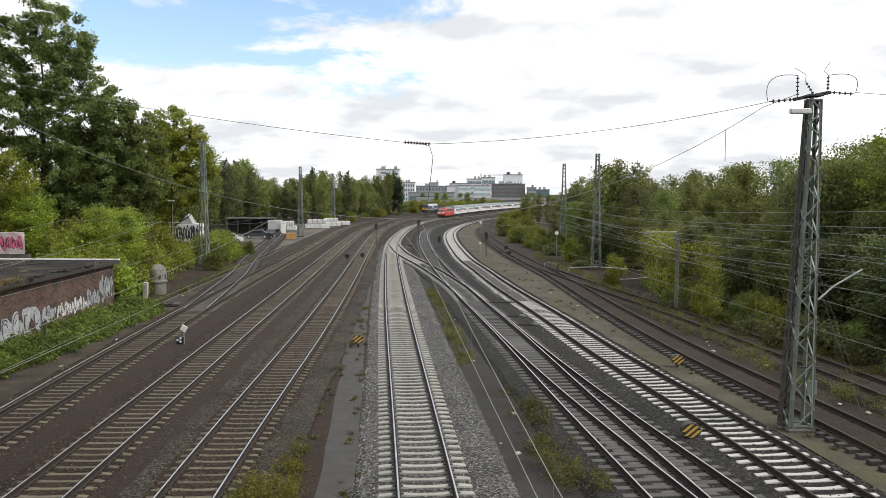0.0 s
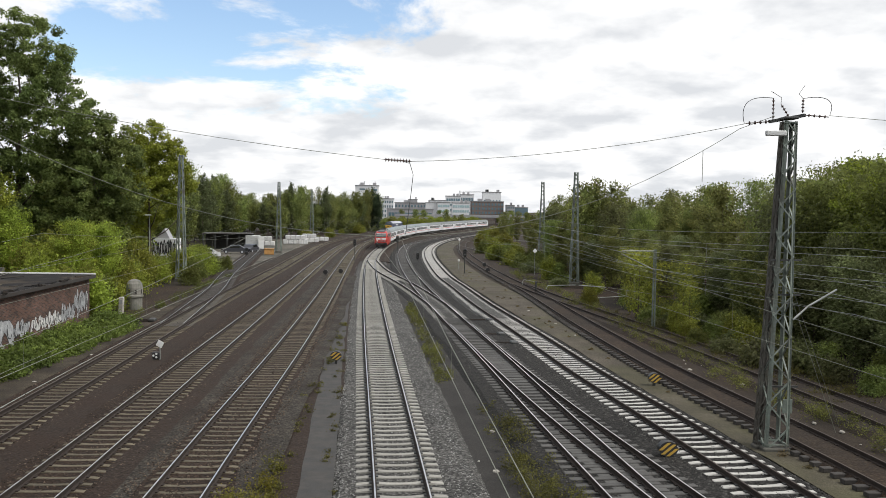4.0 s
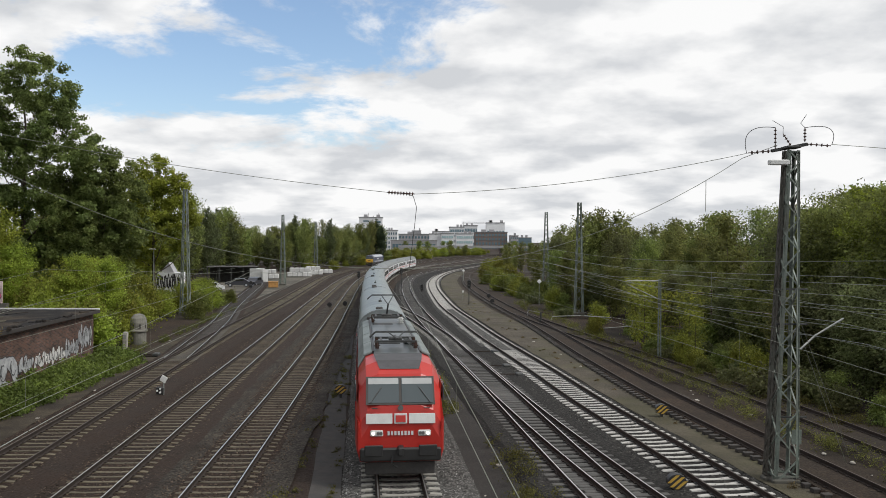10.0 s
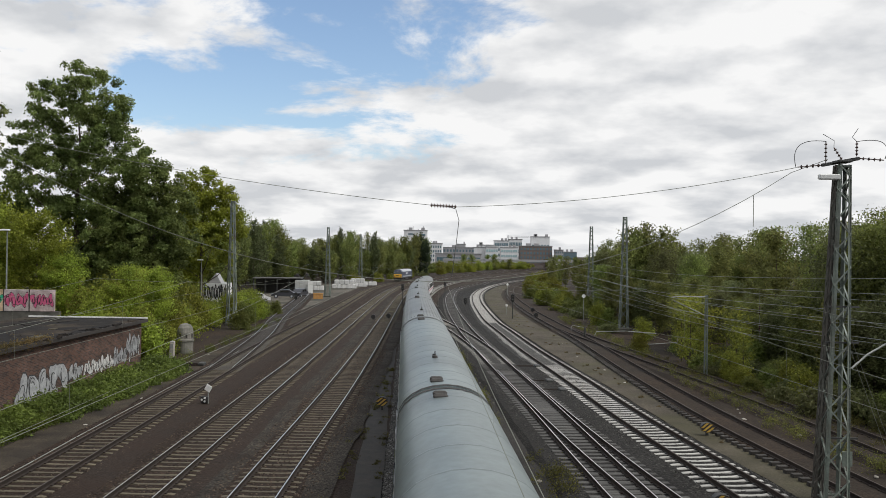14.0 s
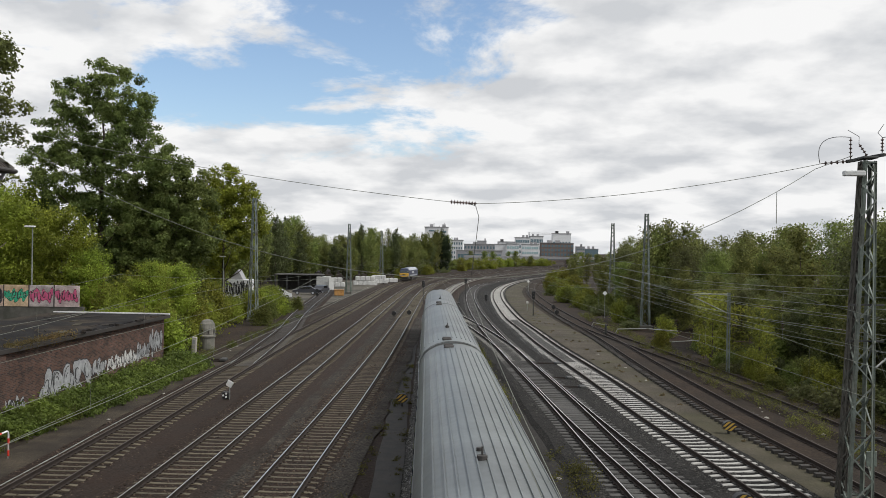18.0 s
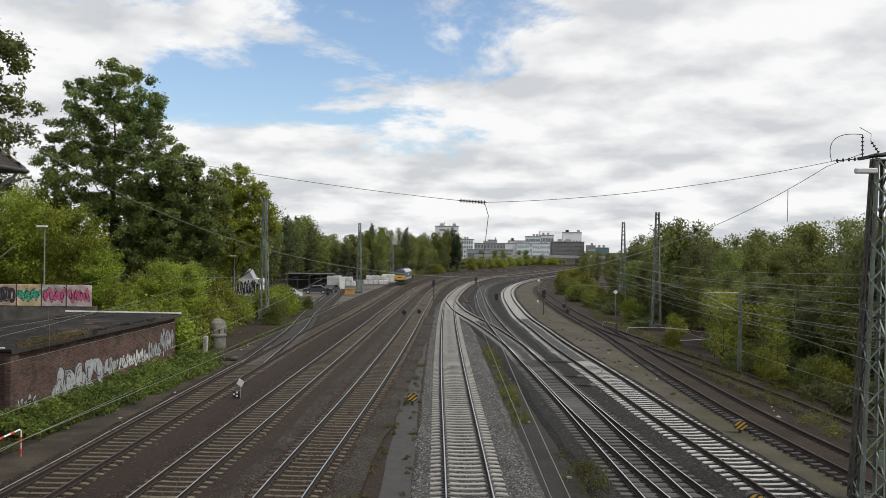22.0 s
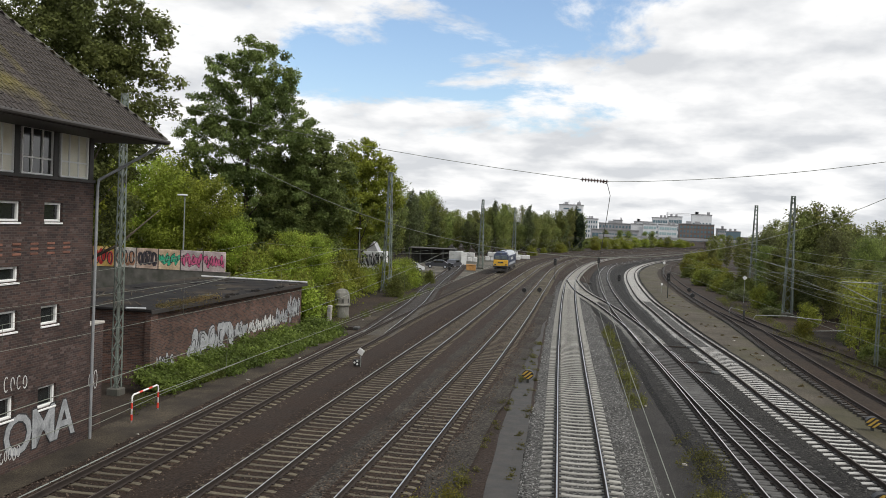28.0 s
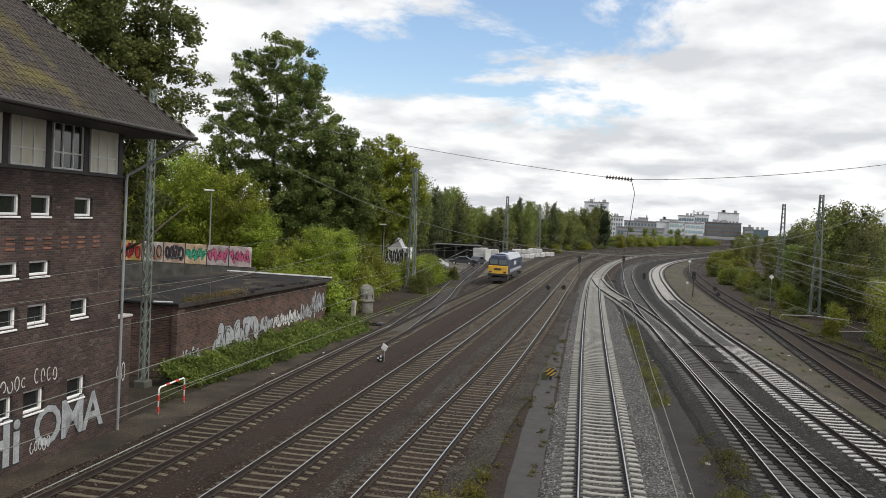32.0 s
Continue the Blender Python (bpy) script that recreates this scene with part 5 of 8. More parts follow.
    # tiles: one mesh, laid course by course on the two slopes that show
    tl = Geo().box((0, 0.17, 0.012), (0.21, 0.36, 0.03), bevel=0.006)
    tl.tube([(0.095, 0.0, 0.02), (0.095, 0.35, 0.02)], 0.042, 5)
    tme = tl.mesh("roof_tile", M["tile"])
    tv, tf = np.array([v.co[:] for v in tme.vertices]), [tuple(p.vertices) for p in tme.polygons]
    rest = Geo()
    ang = math.atan(rise)
    run, single = 0.30 * math.cos(ang), 0
    rng = random.Random(5)
    for face in (0, 1):
        wide = (ax - bx) if face == 0 else (by - fy)
        courses = int(half / run) - 1
        for i in range(courses):
            d = 0.02 + i * run
            lo, hi = d + 0.12, wide - d - 0.12
            k = 0
            x = lo
            while x < hi:
                jz = rng.uniform(-0.004, 0.006)
                if face == 0:
                    m = Matrix.Translation((ax - x, fy + d, ez + d * rise + 0.03 + jz)) @ Matrix.Rotation(ang - 0.075, 4, "X")
                else:
                    m = Matrix.Translation((ax - d, fy + x, ez + d * rise + 0.03 + jz)) @ Matrix.Rotation(math.pi / 2, 4, "Z") @ Matrix.Rotation(ang - 0.075, 4, "X")
                if face == 0 and single < 290 and x < 6.0 and i < 14:
                    ob = new("roof_tile", tme)
                    ob.parent, ob.matrix_basis = roof, m
                    single += 1
                else:
                    mm = np.array(m)
                    q = tv @ mm[:3, :3].T + mm[:3, 3]
                    b = len(rest.v)
                    rest.v.extend(map(tuple, q))
                    rest.f.extend(tuple(j + b for j in f) for f in tf)
                    rest.mi.extend([0] * len(tf))
                x += 0.235
    part("roof_tiles", rest, M["tile"], roof, kind="stuff")
    hip = Geo()
    n = int(half / 0.26)
    for i in range(n):
        d = i * 0.26
        p = Vector((ax - d, fy + d, ez + d * rise + 0.05))
        q = p + Vector((-0.3, 0.3, 0.3 * rise + 0.02))
        hip.tube([p, q], [0.085, 0.08], 8)
    part("hip_tiles", hip, M["old_concrete"], roof, "pale mortared hip tiles")
    # rainwater pipe at the corner
    part("downpipe", Geo().tube([(1.5, -1.6, ez - 0.08), (1.4, -1.5, ez - 0.3), (0.12, -0.1, 9.1), (0.08, -0.09, 8.8), (0.05, -0.09, 4.0), (0.03, -0.1, 0.0)], 0.055, 8), M["zinc"], t, "grey zinc rainwater pipe")
    # low brick side wall
    part("side_wall", Geo().box((0.75, 0.5, 1.9), (1.45, 0.3, 4.0)), M["box_brick"], t)
    part("side_wall_cap", Geo().box((0.75, 0.5, 3.94), (1.55, 0.4, 0.10), bevel=0.02), M["concrete"], t)
    # painted letters
    up = Matrix.Rotation(math.pi / 2, 4, "X")
    word("OMA", 1.75, M["black_graf"], t, Matrix.Translation((-4.55, -0.008, 0.45)) @ up, label="black outline of painted letters", offset=0.07, extrude=0.002, space=0.86)
    word("OMA", 1.75, M["chrome_paint"], t, Matrix.Translation((-4.55, -0.014, 0.45)) @ up, label="big silver painted letters", offset=0.025, extrude=0.002, space=0.86)
    word("Hi", 1.9, M["black_graf"], t, Matrix.Translation((-6.9, -0.008, 0.30)) @ up, label="black outline of painted letters", offset=0.10, extrude=0.002)
    word("Hi", 1.9, M["chrome_paint"], t, Matrix.Translation((-6.9, -0.014, 0.30)) @ up, label="fat pale painted letters", offset=0.05, extrude=0.002)
    scrawl(t, -4.6, -3.4, 2.45, 2.95, -0.008, M["white_graf"], 4, 4, 0.02, "thin white painted tag")
    scrawl(t, -6.4, -4.9, 2.40, 2.85, -0.008, M["white_graf"], 5, 5, 0.02, "thin white painted tag")
    scrawl(t, -4.7, -3.7, 0.30, 0.75, -0.018, M["white_graf"], 6, 5, 0.02, "thin white painted tag")
    scrawl(t, 0.2, 1.2, 1.55, 2.25, 0.34, M["white_graf"], 7, 3, 0.02, "thin white painted tag")
    return t


def build_shed():
    """Low flat-roofed brick shed; local x along the track from its near end."""
    t = thing("brick_shed", "long low brick shed with a tar roof and silver graffiti", "shed", at=pose(-21.15, 36.1, -0.2, 0, 0, 90.6))
    L, D, HT = 19.8, 7.4, 3.45
    for c, s in (((L / 2, 0.15, HT / 2), (L, 0.3, HT)), ((L / 2, D - 0.15, HT / 2), (L, 0.3, HT)), ((0.15, D / 2, HT / 2), (0.3, D - 0.6, HT)), ((L - 0.15, D / 2, HT / 2), (0.3, D - 0.6, HT))):
        part("wall", Geo().box(c, s), M["shed_brick"], t)
    part("pillar", Geo().box((0.22, -0.06, HT / 2), (0.62, 0.3, HT), bevel=0.01), M["shed_brick"], t, "corner pillar of red-brown brick")
    part("roof", Geo().box((L / 2 + 0.1, D / 2, HT + 0.07), (L + 0.5, D + 0.5, 0.14), bevel=0.03), M["tar"], t, "flat roof of cracked tar felt")
    part("roof_edge", Geo().box((L / 2 + 0.1, -0.27, HT + 0.02), (L + 0.5, 0.05, 0.2)), M["fascia"], t)
    part("white_edge", Geo().box((L + 0.38, D / 2, HT + 0.10), (0.06, D + 0.5, 0.24), bevel=0.01), M["white_paint"], t, "white metal roof edge")
    rng = random.Random(2)
    for k in range(18):
        a, b = rng.uniform(2, L - 1), rng.uniform(-0.1, D - 0.5)
        part("felt_patch", Geo().box((a, b, HT + 0.155), (rng.uniform(0.5, 2.6), rng.uniform(0.1, 0.6), 0.03), Matrix.Rotation(rng.uniform(-0.3, 0.3), 3, "Z")), M["tar"] if k % 3 else M["moss_flat"], t)
    for k in range(22):
        a = rng.uniform(5.5, L - 0.3)
        part("loose_felt", Geo().box((a, rng.uniform(-0.3, 0.1), HT + 0.17), (rng.uniform(0.25, 0.9), rng.uniform(0.12, 0.3), rng.uniform(0.03, 0.12)), Matrix.Rotation(rng.uniform(-0.5, 0.5), 3, "Z") @ Matrix.Rotation(rng.uniform(-0.2, 0.2), 3, "Y")), M["tar"], t)
    for k in range(26):
        a, b = rng.uniform(0.5, 9), rng.uniform(1.0, D - 0.4)
        part("branch", Geo().tube([(a, b, HT + 0.17), (a + rng.uniform(-0.6, 0.6), b + rng.uniform(-0.5, 0.5), HT + rng.uniform(0.18, 0.4))], [0.03, 0.012], 5), M["bark"], t)
    pipe = Geo().tube([(-0.3, -0.05, HT + 0.2), (-1.2, 0.4, HT + 0.28)], 0.05, 8)
    part("roof_pipe", pipe, M["zinc"], t, "pale rainwater pipe end")
    moss = leaf_mesh("moss", [(0.9 + 0.33 * k, 0.0, HT + 0.12) for k in range(19)], [0.16 + 0.07 * ((k * 7) % 3) for k in range(19)], 4200, 0.035, M["moss"], 3, 0.6, 0.2)
    part("moss", moss, None, t, "dry brown moss on the roof edge")
    # graffiti along the foot: silver bubble shapes with dark lines in them
    bubbles(t, 0.8, 2.5, 0.35, 1.35, 4, 51, M["chrome_paint"], M["black_graf"], -0.010)
    bubbles(t, 2.6, 8.2, 0.15, 0.85, 8, 52, M["chrome_paint"], M["black_graf"], -0.008, 0.35)
    bubbles(t, 3.9, 9.2, 0.5, 2.3, 5, 53, M["chrome_paint"], M["black_graf"], -0.016, 0.25)
    bubbles(t, 9.2, 11.0, 0.9, 2.0, 3, 54, M["chrome_paint"], M["black_graf"], -0.010)
    bubbles(t, 11.2, 15.2, 0.95, 1.95, 9, 55, M["white_graf"], M["black_graf"], -0.010)
    bubbles(t, 15.3, 17.3, 0.95, 2.2, 5, 56, M["chrome_paint"], M["black_graf"], -0.010)
    bubbles(t, 17.2, 19.5, 1.1, 2.9, 6, 57, M["chrome_paint"], M["black_graf"], -0.012, 0.1)
    return t


def build_painted_wall():
    """Free-standing wall with painted panels on the bank behind the shed."""
    t = thing("painted_wall", "long concrete wall with colourful painted panels", "wall", at=pose(-35.2, 72.5, 0, 0, 0, 4))
    base = [((0.34, 0.27, 0.26), "pink"), ((0.30, 0.26, 0.25), "pink"), ((0.40, 0.29, 0.18), "green"), ((0.34, 0.25, 0.19), "dark"), ((0.30, 0.27, 0.24), "orange"), ((0.34, 0.22, 0.06), "red"), ((0.34, 0.10, 0.07), "dark"), ((0.3, 0.3, 0.3), "dark")]
    cols = dict(orange=(0.38, 0.20, 0.12), pink=(0.50, 0.09, 0.19), green=(0.03, 0.36, 0.20), dark=(0.06, 0.05, 0.06), red=(0.45, 0.03, 0.03))
    part("foundation", Geo().box((-8, 0.3, 1.15), (16.6, 0.5, 2.7)), M["old_concrete"], t)
    x = 0.0
    for k, (c, p) in enumerate(base):
        w = 2.15 if k < 6 else 1.8
        pm = mat("painted_panel", c, 0.85, var=0.25, scale=1.4, fine=7, second=tuple(min(1, q * 1.5 + 0.08) for q in c), cover=0.55, bump=0.1)
        pan = part("panel", Geo().box((x - w / 2, 0.1, 3.42), (w - 0.05, 0.16, 1.84), bevel=0.02), pm, t, "wall panel with spray paint")
        gm = mat("spray_paint", cols[p], 0.7, var=0.2, scale=3, bump=0)
        if k < 3:
            bubbles(pan, x - w + 0.12, x - 0.12, 2.8, 4.1, 4, 61 + k, gm, M["black_graf"], 0.012)
        else:
            scrawl(pan, x - w + 0.15, x - 0.15, 2.75, 4.15, 0.012, gm, 30 + k, 4, 0.11, "spray-painted strokes")
            scrawl(pan, x - w + 0.15, x - 0.15, 2.75, 4.15, 0.009, M["white_graf"] if k < 2 else M["black_graf"], 40 + k, 3, 0.05, "spray-painted strokes")
        part("joint", Geo().box((x - w + 0.0, 0.1, 3.42), (0.09, 0.2, 1.9)), M["fascia"], t)
        x -= w
    return t


def street_lamp(x, y, h, turn, label="slim grey street lamp with a flat head"):
    t = thing("street_lamp", label, "street lamp", "street lamps", at=pose(x, y, 0, 0, 0, turn))
    part("pole", Geo().tube([(0, 0, -0.2), (0, 0, h * 0.3), (0, 0, h - 0.15), (0.12, 0, h)], [0.085, 0.075, 0.05, 0.045], 10), M["galv"], t, smooth=True)
    part("lamp_head", Geo().box((-0.25, 0, h), (0.95, 0.28, 0.14), bevel=0.04), M["white_paint"], t, "white flat lamp head")
    return t


build_signal_box()
build_shed()
build_painted_wall()
street_lamp(-39.9, 73.4, 9.4, 0)
street_lamp(-31.3, 100, 6.7, 10, "small street lamp between bushes")


# ---- red electric locomotive ----
M.update(
    lamp_warm=glow_mat("headlamp_glow", (1.0, 0.93, 0.75), 2.2),
    lens=glass_mat("lamp_lens", (0.12, 0.12, 0.12), 0.1),
    windscreen=glass_mat("windscreen", (0.05, 0.065, 0.07), 0.08),
    blind=mat("grey_sun_blind", (0.34, 0.35, 0.35), 0.7, var=0.06, bump=0.05),
    light_grey=mat("light_grey_paint", (0.56, 0.57, 0.56), 0.5, var=0.08, bump=0.02),
    roof_grey=mat("loco_roof_grey", (0.150, 0.175, 0.172), 0.6, var=0.15, scale=0.8, second=(0.105, 0.120, 0.118), cover=0.58, bump=0.08),
    roof_deck=mat("loco_roof_deck", (0.075, 0.085, 0.085), 0.36, var=0.2, scale=0.9, second=(0.05, 0.056, 0.056), cover=0.52, bump=0.05),
    roof_dark=mat("loco_roof_dark", (0.060, 0.060, 0.064), 0.65, var=0.2, bump=0.08),
)


def pantograph(parent, y, raised):
    t = part("pantograph", Geo().box((0, y - 0.62, 4.12), (1.5, 0.09, 0.08)).box((0, y + 0.62, 4.12), (1.5, 0.09, 0.08)).box((-0.55, y, 4.12), (0.08, 1.3, 0.07)).box((0.55, y, 4.12), (0.08, 1.3, 0.07)).box((0, y - 0.4, 4.1), (0.5, 0.5, 0.16), bevel=0.04), M["dark_steel"], parent)
    top = 5.15 if raised else 4.42
    knee = (0, y + 1.3, (4.2 + top) / 2 + 0.1) if raised else (0, y + 1.4, 4.3)
    part("lower_arm", Geo().tube([(0, y - 0.5, 4.2), knee], 0.045, 6), M["dark_steel"], t)
    part("upper_arm", Geo().tube([knee, (-0.3, y + 0.1, top)], 0.025, 6).tube([knee, (0.3, y + 0.1, top)], 0.025, 6), M["dark_steel"], t)
    for e in (-0.17, 0.17):
        part("contact_strip", Geo().tube([(-0.97, y + 0.1 + e, top - 0.2), (-0.75, y + 0.1 + e, top), (0.75, y + 0.1 + e, top), (0.97, y + 0.1 + e, top - 0.2)], 0.02, 6), M["dark_steel"], t)
    for sx in (-0.7, 0.7):
        for e in (-0.6, 0.6):
            part("insulator", Geo().cyl((sx, y + e, 3.86), 0.07, 0.27, 8).cyl((sx, y + e, 3.95), 0.11, 0.04, 8), M["insulator"], t)
    return t


def build_loco():
    """Faces +y; the front slopes back from the buffer beam to the roof."""
    t = thing("electric_locomotive", "bright red electric locomotive with white front panels, lit headlamps", "locomotive")
    half = 9.2

    def sec(w, top, low=0.62):
        return [(-w / 2 + 0.10, low), (-w / 2, low + 0.35), (-w / 2, 2.0), (-w / 2 + 0.10, top - 0.55), (-w / 2 + 0.34, top - 0.16), (-w / 2 + 0.75, top), (w / 2 - 0.75, top), (w / 2 - 0.34, top - 0.16), (w / 2 - 0.10, top - 0.55), (w / 2, 2.0), (w / 2, low + 0.35), (w / 2 - 0.10, low)]
    rings = []
    prof = [(-half, 2.74, 1.95), (-half + 0.10, 2.84, 2.42), (-half + 0.82, 2.92, 3.36), (-half + 1.5, 2.95, 3.70), (-half + 2.3, 2.95, 3.80)]
    for y, w, top in prof + [(-p[0], p[1], p[2]) for p in reversed(prof)]:
        rings.append([(x, y, z) for x, z in sec(w, top)])
    body = Geo().loft(rings)
    part("body", body, M["loco_red"], t, "glossy red body shell")
    # low dark roof deck between raised pale side panels
    part("roof_cover", Geo().box((0, 0, 3.80), (1.66, 13.4, 0.07), bevel=0.03), M["roof_deck"], t, "smooth dark grey roof deck")
    for e in (-1, 1):
        hood = Geo().add([(-0.66, e * 8.16, 3.49), (0.66, e * 8.16, 3.49), (0.78, e * 7.7, 3.722), (-0.78, e * 7.7, 3.722), (0.86, e * 6.75, 3.83), (-0.86, e * 6.75, 3.83)],
                         [(0, 1, 2, 3), (3, 2, 4, 5)] if e < 0 else [(3, 2, 1, 0), (5, 4, 2, 3)])
        part("roof_hood", hood, M["roof_dark"], t, "dark grey panel on the red cab roof")
        part("hatch", Geo().box((0.25, e * 3.6, 3.845), (0.95, 0.8, 0.03), bevel=0.01), M["black"], t, "black roof hatch")
    for sx in (-1, 1):
        for k in range(4):
            part("roof_side", Geo().box((sx * 1.045, -4.65 + 3.1 * k, 3.735), (0.34, 3.02, 0.10), Matrix.Rotation(sx * 0.37, 3, "Y"), bevel=0.03), M["roof_grey"], t, "pale grey-green roof flank panel")
        part("roof_slot", Geo().box((sx * 0.855, 0, 3.80), (0.06, 12.4, 0.10)), M["black"], t)
        part("upper_side", Geo().box((sx * 1.275, 0, 3.455), (0.46, 12.4, 0.03), Matrix.Rotation(sx * 1.02, 3, "Y"), bevel=0.01), M["roof_grey"], t, "grey-green upper side panel")
    for k, (x, y, w, l, h) in enumerate(((0.0, 1.7, 1.56, 3.0, 0.05), (0.0, -1.5, 1.56, 3.0, 0.05), (-0.5, 3.75, 0.3, 0.4, 0.18))):
        part("roof_box", Geo().box((x, y, 3.83 + h / 2), (w, l, h), bevel=0.02), M["roof_deck"], t)
    for y in (-4.15, 4.15):
        part("insulator", Geo().cyl((-0.62, y, 3.83), 0.10, 0.30, 10).cyl((-0.62, y, 3.88), 0.15, 0.03, 10).cyl((-0.62, y, 3.96), 0.15, 0.03, 10).cyl((-0.62, y, 4.04), 0.15, 0.03, 10), M["light_grey"], t, "white ribbed insulator")
    for x, y0, y1 in ((-0.62, -4.15, 4.15), (0.7, -5.0, -3.2)):
        part("busbar", Geo().tube([(x, y0, 4.13), (x, y1, 4.13)], 0.014, 6), M["wire"], t)
    pantograph(t, 5.0, False)
    pantograph(t, -5.0, True)
    slope = math.atan2(0.94, 0.72)
    for e in (-1, 1):
        # pane axes: local x across, local y up the slope, local z outwards
        m = Matrix.Translation((0, e * (half - 0.43), 2.856)) @ (Matrix.Rotation(math.pi, 4, "Z") if e > 0 else Matrix.Identity(4)) @ Matrix.Rotation(slope, 4, "X")
        ws = part("windscreen", Geo().box((0, 0, 0.015), (2.26, 1.04, 0.02)), M["fascia"], t, "black windscreen surround", at=m)
        for sx in (-1, 1):
            part("pane", Geo().box((sx * 0.555, 0.0, 0.03), (1.03, 0.92, 0.02), bevel=0.01), M["windscreen"], ws)
            part("sun_blind", Geo().box((sx * 0.555, 0.34, 0.041), (1.0, 0.22, 0.006)), M["blind"], ws)
            part("wiper", Geo().tube([(sx * 0.98, -0.46, 0.06), (sx * 0.62, 0.10, 0.06)], 0.014, 5), M["black"], ws)
        fy = half + 0.005
        tilt = math.atan2(0.10, 0.47)
        for sx in (-1, 1):
            part("front_panel", Geo().box((sx * 0.70, e * (half - 0.012), 2.02), (0.86, 0.05, 0.33), Matrix.Rotation(e * -tilt * -1, 3, "X"), bevel=0.01), M["light_grey"], t, "white panel on the front")
        badge = part("badge", Geo().box((0, e * (half - 0.012), 2.02), (0.42, 0.055, 0.33), Matrix.Rotation(e * tilt, 3, "X"), bevel=0.01), M["light_grey"], t, "white badge plate with a red frame")
        part("badge_frame", Geo().box((0, e * (half + 0.024), 2.02), (0.32, 0.03, 0.22), Matrix.Rotation(e * tilt, 3, "X")), M["loco_red"], badge)
        for sx in (-1, 1):
            hl = part("headlamp", Geo().box((sx * 0.78, e * fy, 1.55), (0.42, 0.06, 0.20), bevel=0.03), M["light_grey"], t, "pale lamp housing")
            for k, d in enumerate((0.11, -0.05, -0.14)):
                lamp = Geo().tube([(sx * (0.78 + d), e * fy, 1.55), (sx * (0.78 + d), e * (fy + 0.045), 1.55)], 0.055, 12)
                part("lamp", lamp, M["lamp_warm"] if k == 0 and e > 0 else M["lens"], hl)
            part("buffer", Geo().tube([(sx * 0.875, e * half, 1.05), (sx * 0.875, e * (half + 0.28), 1.05)], 0.11, 12).box((sx * 0.875, e * (half + 0.31), 1.05), (0.60, 0.06, 0.36), bevel=0.025), M["black"], t, "black buffer")
            part("handrail", Geo().tube([(sx * 0.95, e * (half - 0.02), 2.36), (sx * 0.75, e * (half - 0.02), 2.36)], 0.018, 5), M["dark_steel"], t)
        # number is shown as plain bars
        for k in range(8):
            part("number_bar", Geo().box((-0.38 + k * 0.11, e * (half + 0.012), 1.55), (0.07, 0.02, 0.13)), M["light_grey"], t)
        part("top_lamp", Geo().tube([(0, e * (half - 0.14), 2.36), (0, e * (half - 0.03), 2.36)], 0.09, 12), M["lens"], t)
        part("coupling", Geo().box((0, e * (half + 0.2), 1.02), (0.2, 0.45, 0.28), bevel=0.04).tube([(0.25, e * half, 0.95), (0.3, e * (half + 0.25), 0.6), (0.1, e * (half + 0.1), 0.45)], 0.03, 6), M["black"], t)
        part("snow_plough", Geo().box((0, e * (half - 0.15), 0.38), (2.3, 0.12, 0.42), bevel=0.04), M["underframe"], t)
        part("buffer_beam", Geo().box((0, e * (half - 0.05), 0.86), (2.66, 0.3, 0.44), bevel=0.05), M["black"], t)
    for sx in (-1, 1):
        for k in range(6):
            part("side_grille", Geo().box((sx * 1.478, -5.0 + 2.0 * k, 2.75), (0.03, 1.6, 0.6), bevel=0.01), M["roof_dark"], t)
        for e in (-1, 1):
            part("cab_door", Geo().box((sx * 1.476, e * 6.9, 2.1), (0.03, 0.65, 1.9), bevel=0.02), M["loco_red"], t)
            part("side_window", Geo().box((sx * 1.470, e * 8.0, 2.75), (0.05, 0.8, 0.6), bevel=0.02), M["windscreen"], t)
        part("sill", Geo().box((sx * 1.40, 0, 0.95), (0.06, 16.6, 0.3), bevel=0.02), M["light_grey"], t)
    for e in (-1, 1):
        part("bogie", bogie(e * 5.2, 0.6, 2.65), M["underframe"], t)
    part("transformer", Geo().box((0, 0, 0.7), (2.4, 4.5, 0.7), bevel=0.06), M["underframe"], t)
    return t


